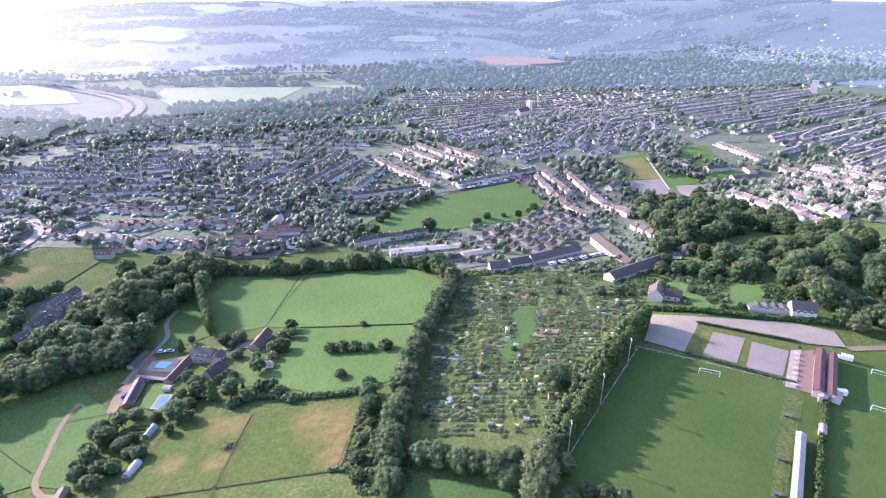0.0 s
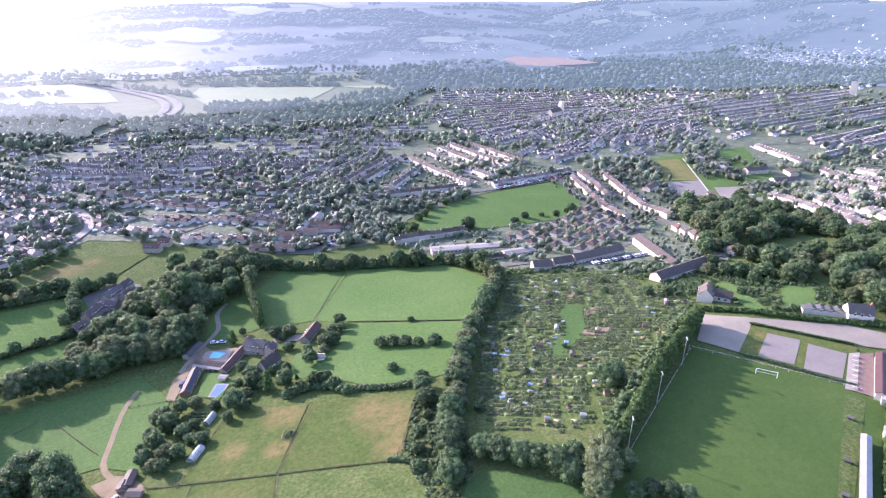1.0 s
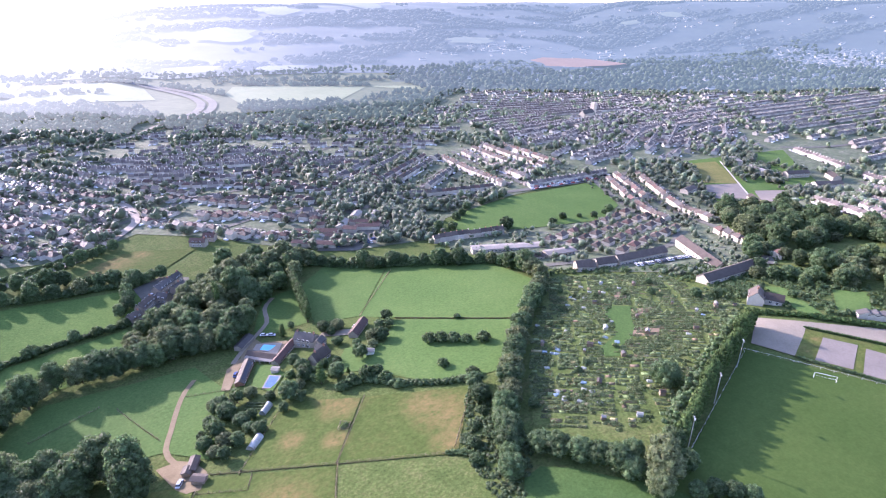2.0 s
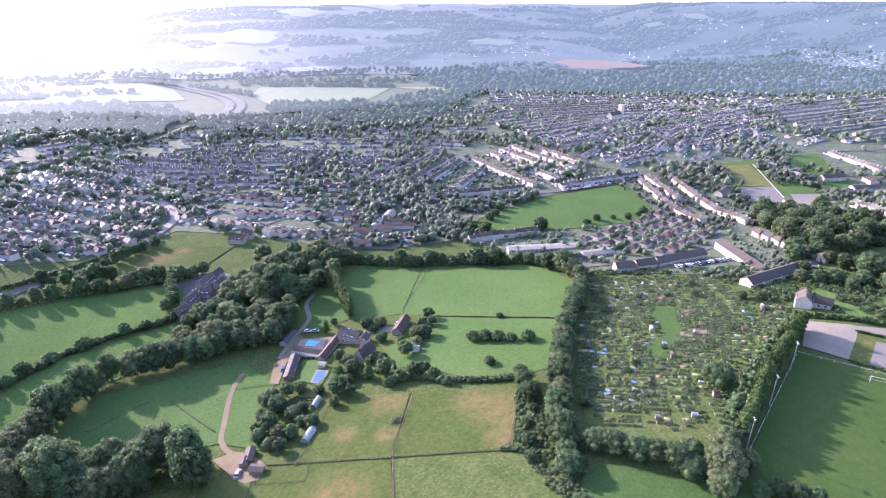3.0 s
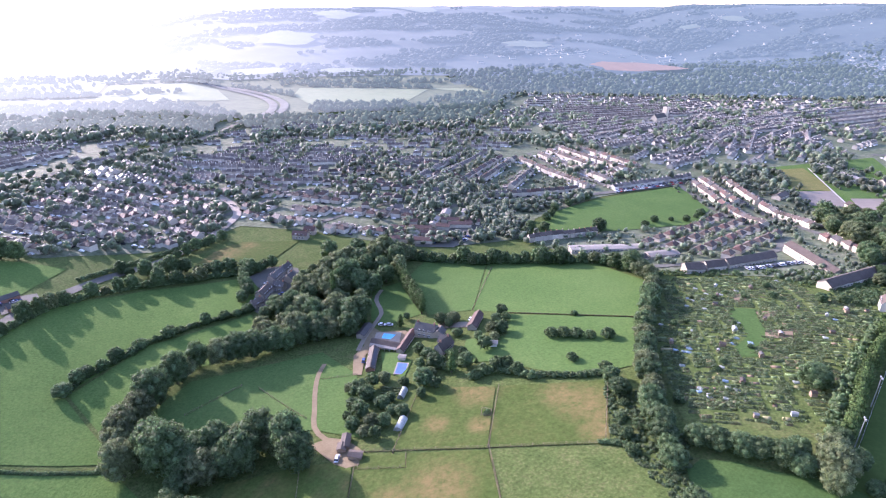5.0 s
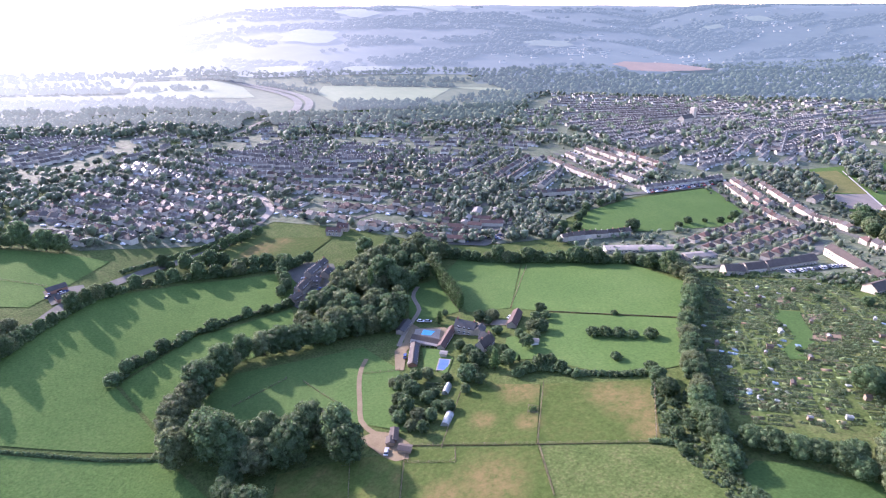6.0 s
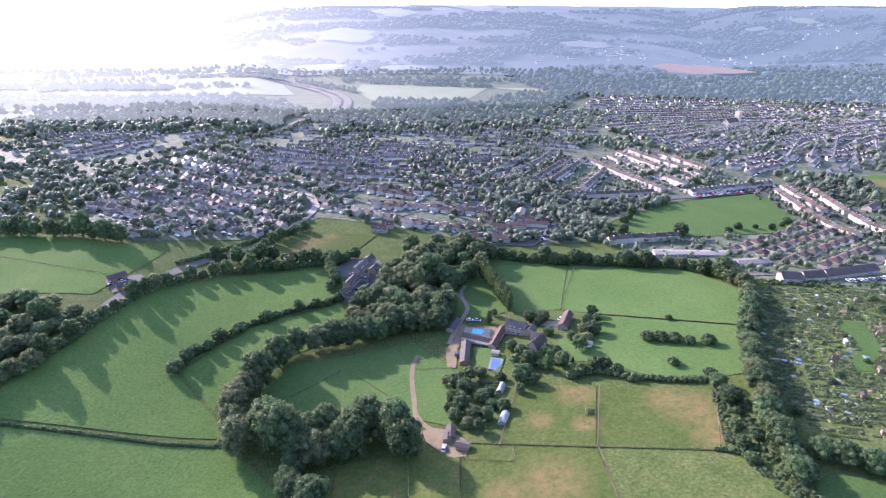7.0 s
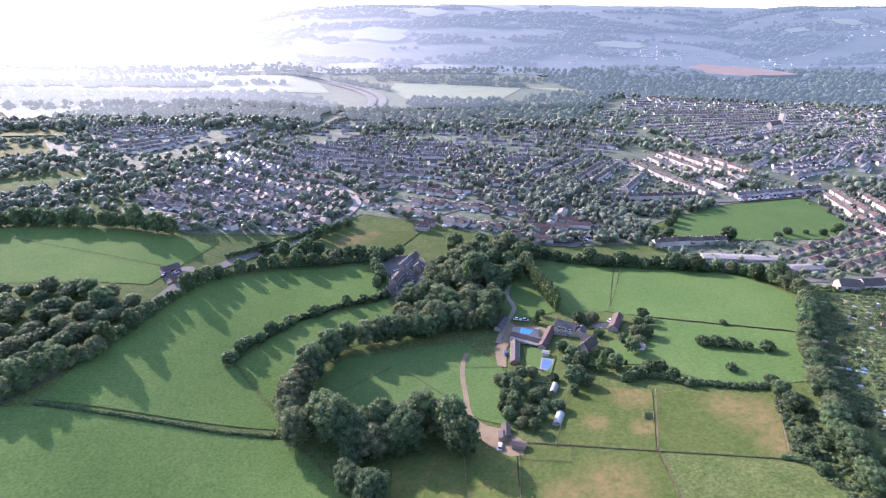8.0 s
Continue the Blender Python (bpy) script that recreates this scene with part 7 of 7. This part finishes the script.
HILL_EARTH = hazy("hazy_bare_earth", [(0.12, 0.055, 0.022), (0.15, 0.068, 0.028), (0.18, 0.088, 0.04)], (60, 10), 0.7, HAZE_GLOW)
HILL_HOUSE = hazy("hazy_pale_houses", [(0.16, 0.145, 0.13), (0.21, 0.195, 0.17), (0.27, 0.25, 0.22)], (60, 10), 1.0, HAZE_GLOW)


def hill_backdrop():
    """The far hillside: a fan of land from the valley's end to beyond the skyline."""
    az = np.radians(np.linspace(-48, 84, 170))
    rr = np.concatenate([np.linspace(1560, 3400, 90), np.linspace(3440, 4600, 16)])
    A, R = np.meshgrid(az, rr)
    X, Y = R * np.sin(A), R * np.cos(A)
    W = np.array([noise.fractal((x * 0.004, y * 0.004, 0.0), 1.0, 2.0, 4) for x, y in zip(X.ravel(), Y.ravel())]).reshape(X.shape)
    Z = land(X, Y) + 7 * W * ease(1600, 2000, R) + 2.0
    v = np.stack([X, Y, Z], -1).reshape(-1, 3)
    nx, ny = len(az), len(rr)
    i = np.arange(nx * ny).reshape(ny, nx)
    f = np.stack([i[:-1, :-1], i[:-1, 1:], i[1:, 1:], i[1:, :-1]], -1).reshape(-1, 4)
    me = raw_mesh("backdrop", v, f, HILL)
    me.polygons.foreach_set("use_smooth", np.ones(len(me.polygons), bool))
    return tagged(new("backdrop", me), "hazy wooded hillside beyond the valley", "hill", "", "structure")


hill_backdrop()
# Fields and floor are paled by emissive haze on top of their grass colours.
VALLEY_FIELD = hazy("hazy_valley_field", [(0.11, 0.14, 0.055), (0.14, 0.165, 0.07), (0.17, 0.19, 0.09)], (60, 8), 0.75, NEAR_HAZE_GLOW)
VALLEY_FLOOR = hazy("hazy_valley_floor", [(0.05, 0.075, 0.03), (0.08, 0.10, 0.045), (0.11, 0.13, 0.06)], (90, 12), 0.55, NEAR_HAZE_GLOW)
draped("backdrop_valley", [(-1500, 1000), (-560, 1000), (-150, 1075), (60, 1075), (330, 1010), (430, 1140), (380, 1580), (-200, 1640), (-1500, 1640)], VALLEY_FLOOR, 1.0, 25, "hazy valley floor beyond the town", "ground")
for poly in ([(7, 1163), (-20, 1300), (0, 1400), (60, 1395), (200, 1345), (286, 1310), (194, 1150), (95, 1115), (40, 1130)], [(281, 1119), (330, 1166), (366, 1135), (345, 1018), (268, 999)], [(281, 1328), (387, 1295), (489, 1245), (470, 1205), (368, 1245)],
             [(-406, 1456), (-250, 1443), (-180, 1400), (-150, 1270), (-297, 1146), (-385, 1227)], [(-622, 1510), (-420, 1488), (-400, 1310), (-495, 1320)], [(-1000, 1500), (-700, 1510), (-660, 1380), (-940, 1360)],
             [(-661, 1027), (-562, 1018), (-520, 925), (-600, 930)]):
    draped("backdrop_field", poly, VALLEY_FIELD, 1.8, 25, "far valley field paled by haze glow", "field")
for poly in ([(-575, 905), (-490, 890), (-448, 767), (-529, 766)], [(-503, 716), (-457, 716), (-424, 660), (-472, 654)]):
    draped("far_field", poly, HAZE_PALED_GRASS, 1.4, 25, "field beyond the railway, paled for haze", "field")
# Weaker haze emission on the nearer woods, to ease the step to the town.
VALLEY_WOOD_NEAR = hazy("hazy_valley_edge", [(0.055, 0.08, 0.042), (0.08, 0.11, 0.06), (0.11, 0.14, 0.08)], (60, 10), 0.4, NEAR_HAZE_GLOW)
stuff_trees("backdrop_woods", near_edge, VALLEY_WOOD_NEAR, "woods with painted haze at the near edge of the valley", 12, 2, 33)
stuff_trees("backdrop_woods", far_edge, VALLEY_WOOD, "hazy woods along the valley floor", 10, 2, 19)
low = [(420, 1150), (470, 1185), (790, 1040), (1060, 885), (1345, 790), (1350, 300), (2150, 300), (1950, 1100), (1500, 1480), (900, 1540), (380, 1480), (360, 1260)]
# The wooded floor carries the same haze put into its emission.
draped("backdrop_wood_floor", low, LOW_WOOD, 0.9, 90, "dark wooded valley side with painted haze", "woodland")
def in_city(x, y):
    """The far city on the valley side."""
    return 2080 < math.hypot(x, y) < 2480 and 0.86 < math.atan2(x, y) < 1.25


HILL_FIELDS = ((247, 2653, 175, 275), (642, 3845, 369, 2262), (11, 2117, 206, 257), (-90, 1624, 144, 97), (136, 1600, 140, 73), (822, 1935, 177, 124), (1951, 2216, 86, 142), (1726, 2216, 95, 76))
BARE_FIELD = (993, 1524, 269, 198)


def in_field(x, y):
    """Open fields of the hillside, and the strip before them that trees would hide."""
    return any(abs(x - cx) < 0.55 * w and -0.5 * d - 40 < y - cy < 0.5 * d for cx, cy, w, d in (*HILL_FIELDS, BARE_FIELD))


low_trees = []
while len(low_trees) < 3300:
    x, y = tree_rng.uniform(300, 2000), tree_rng.uniform(780, 1600)
    if inside(x, y, [(400, 1170), (480, 1195), (800, 1045), (1070, 890), (1370, 800), (2000, 700), (2000, 1600), (380, 1560)]) and not in_field(x, y) and not (in_city(x, y) and tree_rng.random() < 0.8) and noise.noise((x * 0.006, y * 0.01, 1.7)) > tree_rng.uniform(-0.9, 0.0):
        r = tree_rng.uniform(4.5, 9)
        low_trees.append((x, y, r, r * 1.9))
stuff_trees("backdrop_woods", low_trees, LOW_WOOD, "dark woods with painted haze on the valley side", 8, 2, 18)
hill_trees = []
while len(hill_trees) < 7500:
    x, y = tree_rng.uniform(-500, 3400), tree_rng.uniform(1400, 2950)
    if noise.noise((x * 0.0022, y * 0.0075, 7.7)) + 0.5 * noise.noise((x * 0.006, y * 0.02, 2.7)) > tree_rng.uniform(-0.02, 0.1) and -0.3 < x / y < 1.6 and not in_field(x, y) and not (in_city(x, y) and tree_rng.random() < 0.8) and math.hypot(x, y) > 1580:
        r = tree_rng.uniform(7, 17)
        hill_trees.append((x, y, r, min(r, 10) * 1.3))
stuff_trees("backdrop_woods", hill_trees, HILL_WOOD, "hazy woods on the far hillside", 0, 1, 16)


def hill_patch(x, y, w, d, mat, turn=0.0, label="pale hazy field on the far hillside"):
    k = 12
    pts = [(x + w / 2 * math.cos(6.283 * i / k + turn) * (1 + 0.25 * math.sin(3 * i + x)), y + d / 2 * math.sin(6.283 * i / k + turn) * (1 + 0.2 * math.cos(2 * i + y))) for i in range(k)]
    draped("backdrop_field", pts, mat, 9.0, 70, label, "field")


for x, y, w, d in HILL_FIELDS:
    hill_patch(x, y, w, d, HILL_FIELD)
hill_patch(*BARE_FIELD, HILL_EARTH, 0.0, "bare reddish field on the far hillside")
hill_rows = []
for cx, cy, n, sx, sy in ((810, 1825, 40, 130, 50), (1080, 1800, 30, 200, 60), (1860, 2270, 60, 160, 130), (1500, 2050, 40, 330, 170), (2000, 1750, 60, 420, 200), (1500, 1550, 60, 300, 90)):
    for k in range(n):
        x, y, a = tree_rng.gauss(cx, sx), tree_rng.gauss(cy, sy), tree_rng.uniform(-0.3, 0.3)
        hill_rows.append(((x, y), (x + 7.0 * tree_rng.choice((1, 2, 3, 4)) * math.cos(a), y + 8.0 * math.sin(a))))
for cx, cy, n, sx, sy in ((1650, 900, 240, 190, 90), (1250, 1080, 150, 160, 80), (1900, 1150, 160, 200, 120), (1450, 1250, 120, 220, 80), (900, 1300, 50, 160, 60)):
    for k in range(n):
        x, y, a = tree_rng.gauss(cx, sx), tree_rng.gauss(cy, sy), tree_rng.uniform(-0.5, 0.5)
        hill_rows.append(((x, y), (x + 6.0 * tree_rng.choice((1, 2, 3, 5)) * math.cos(a), y + 6.0 * math.sin(a))))
for k in range(520):
    r, a0, a = tree_rng.uniform(2090, 2470), tree_rng.uniform(0.87, 1.2), tree_rng.uniform(-0.6, 0.6)
    x, y = r * math.sin(a0), r * math.cos(a0)
    ln = 7.0 * tree_rng.choice((1, 2, 3, 5))
    hill_rows.append(((x, y), (x + ln * math.cos(a), y + ln * math.sin(a))))
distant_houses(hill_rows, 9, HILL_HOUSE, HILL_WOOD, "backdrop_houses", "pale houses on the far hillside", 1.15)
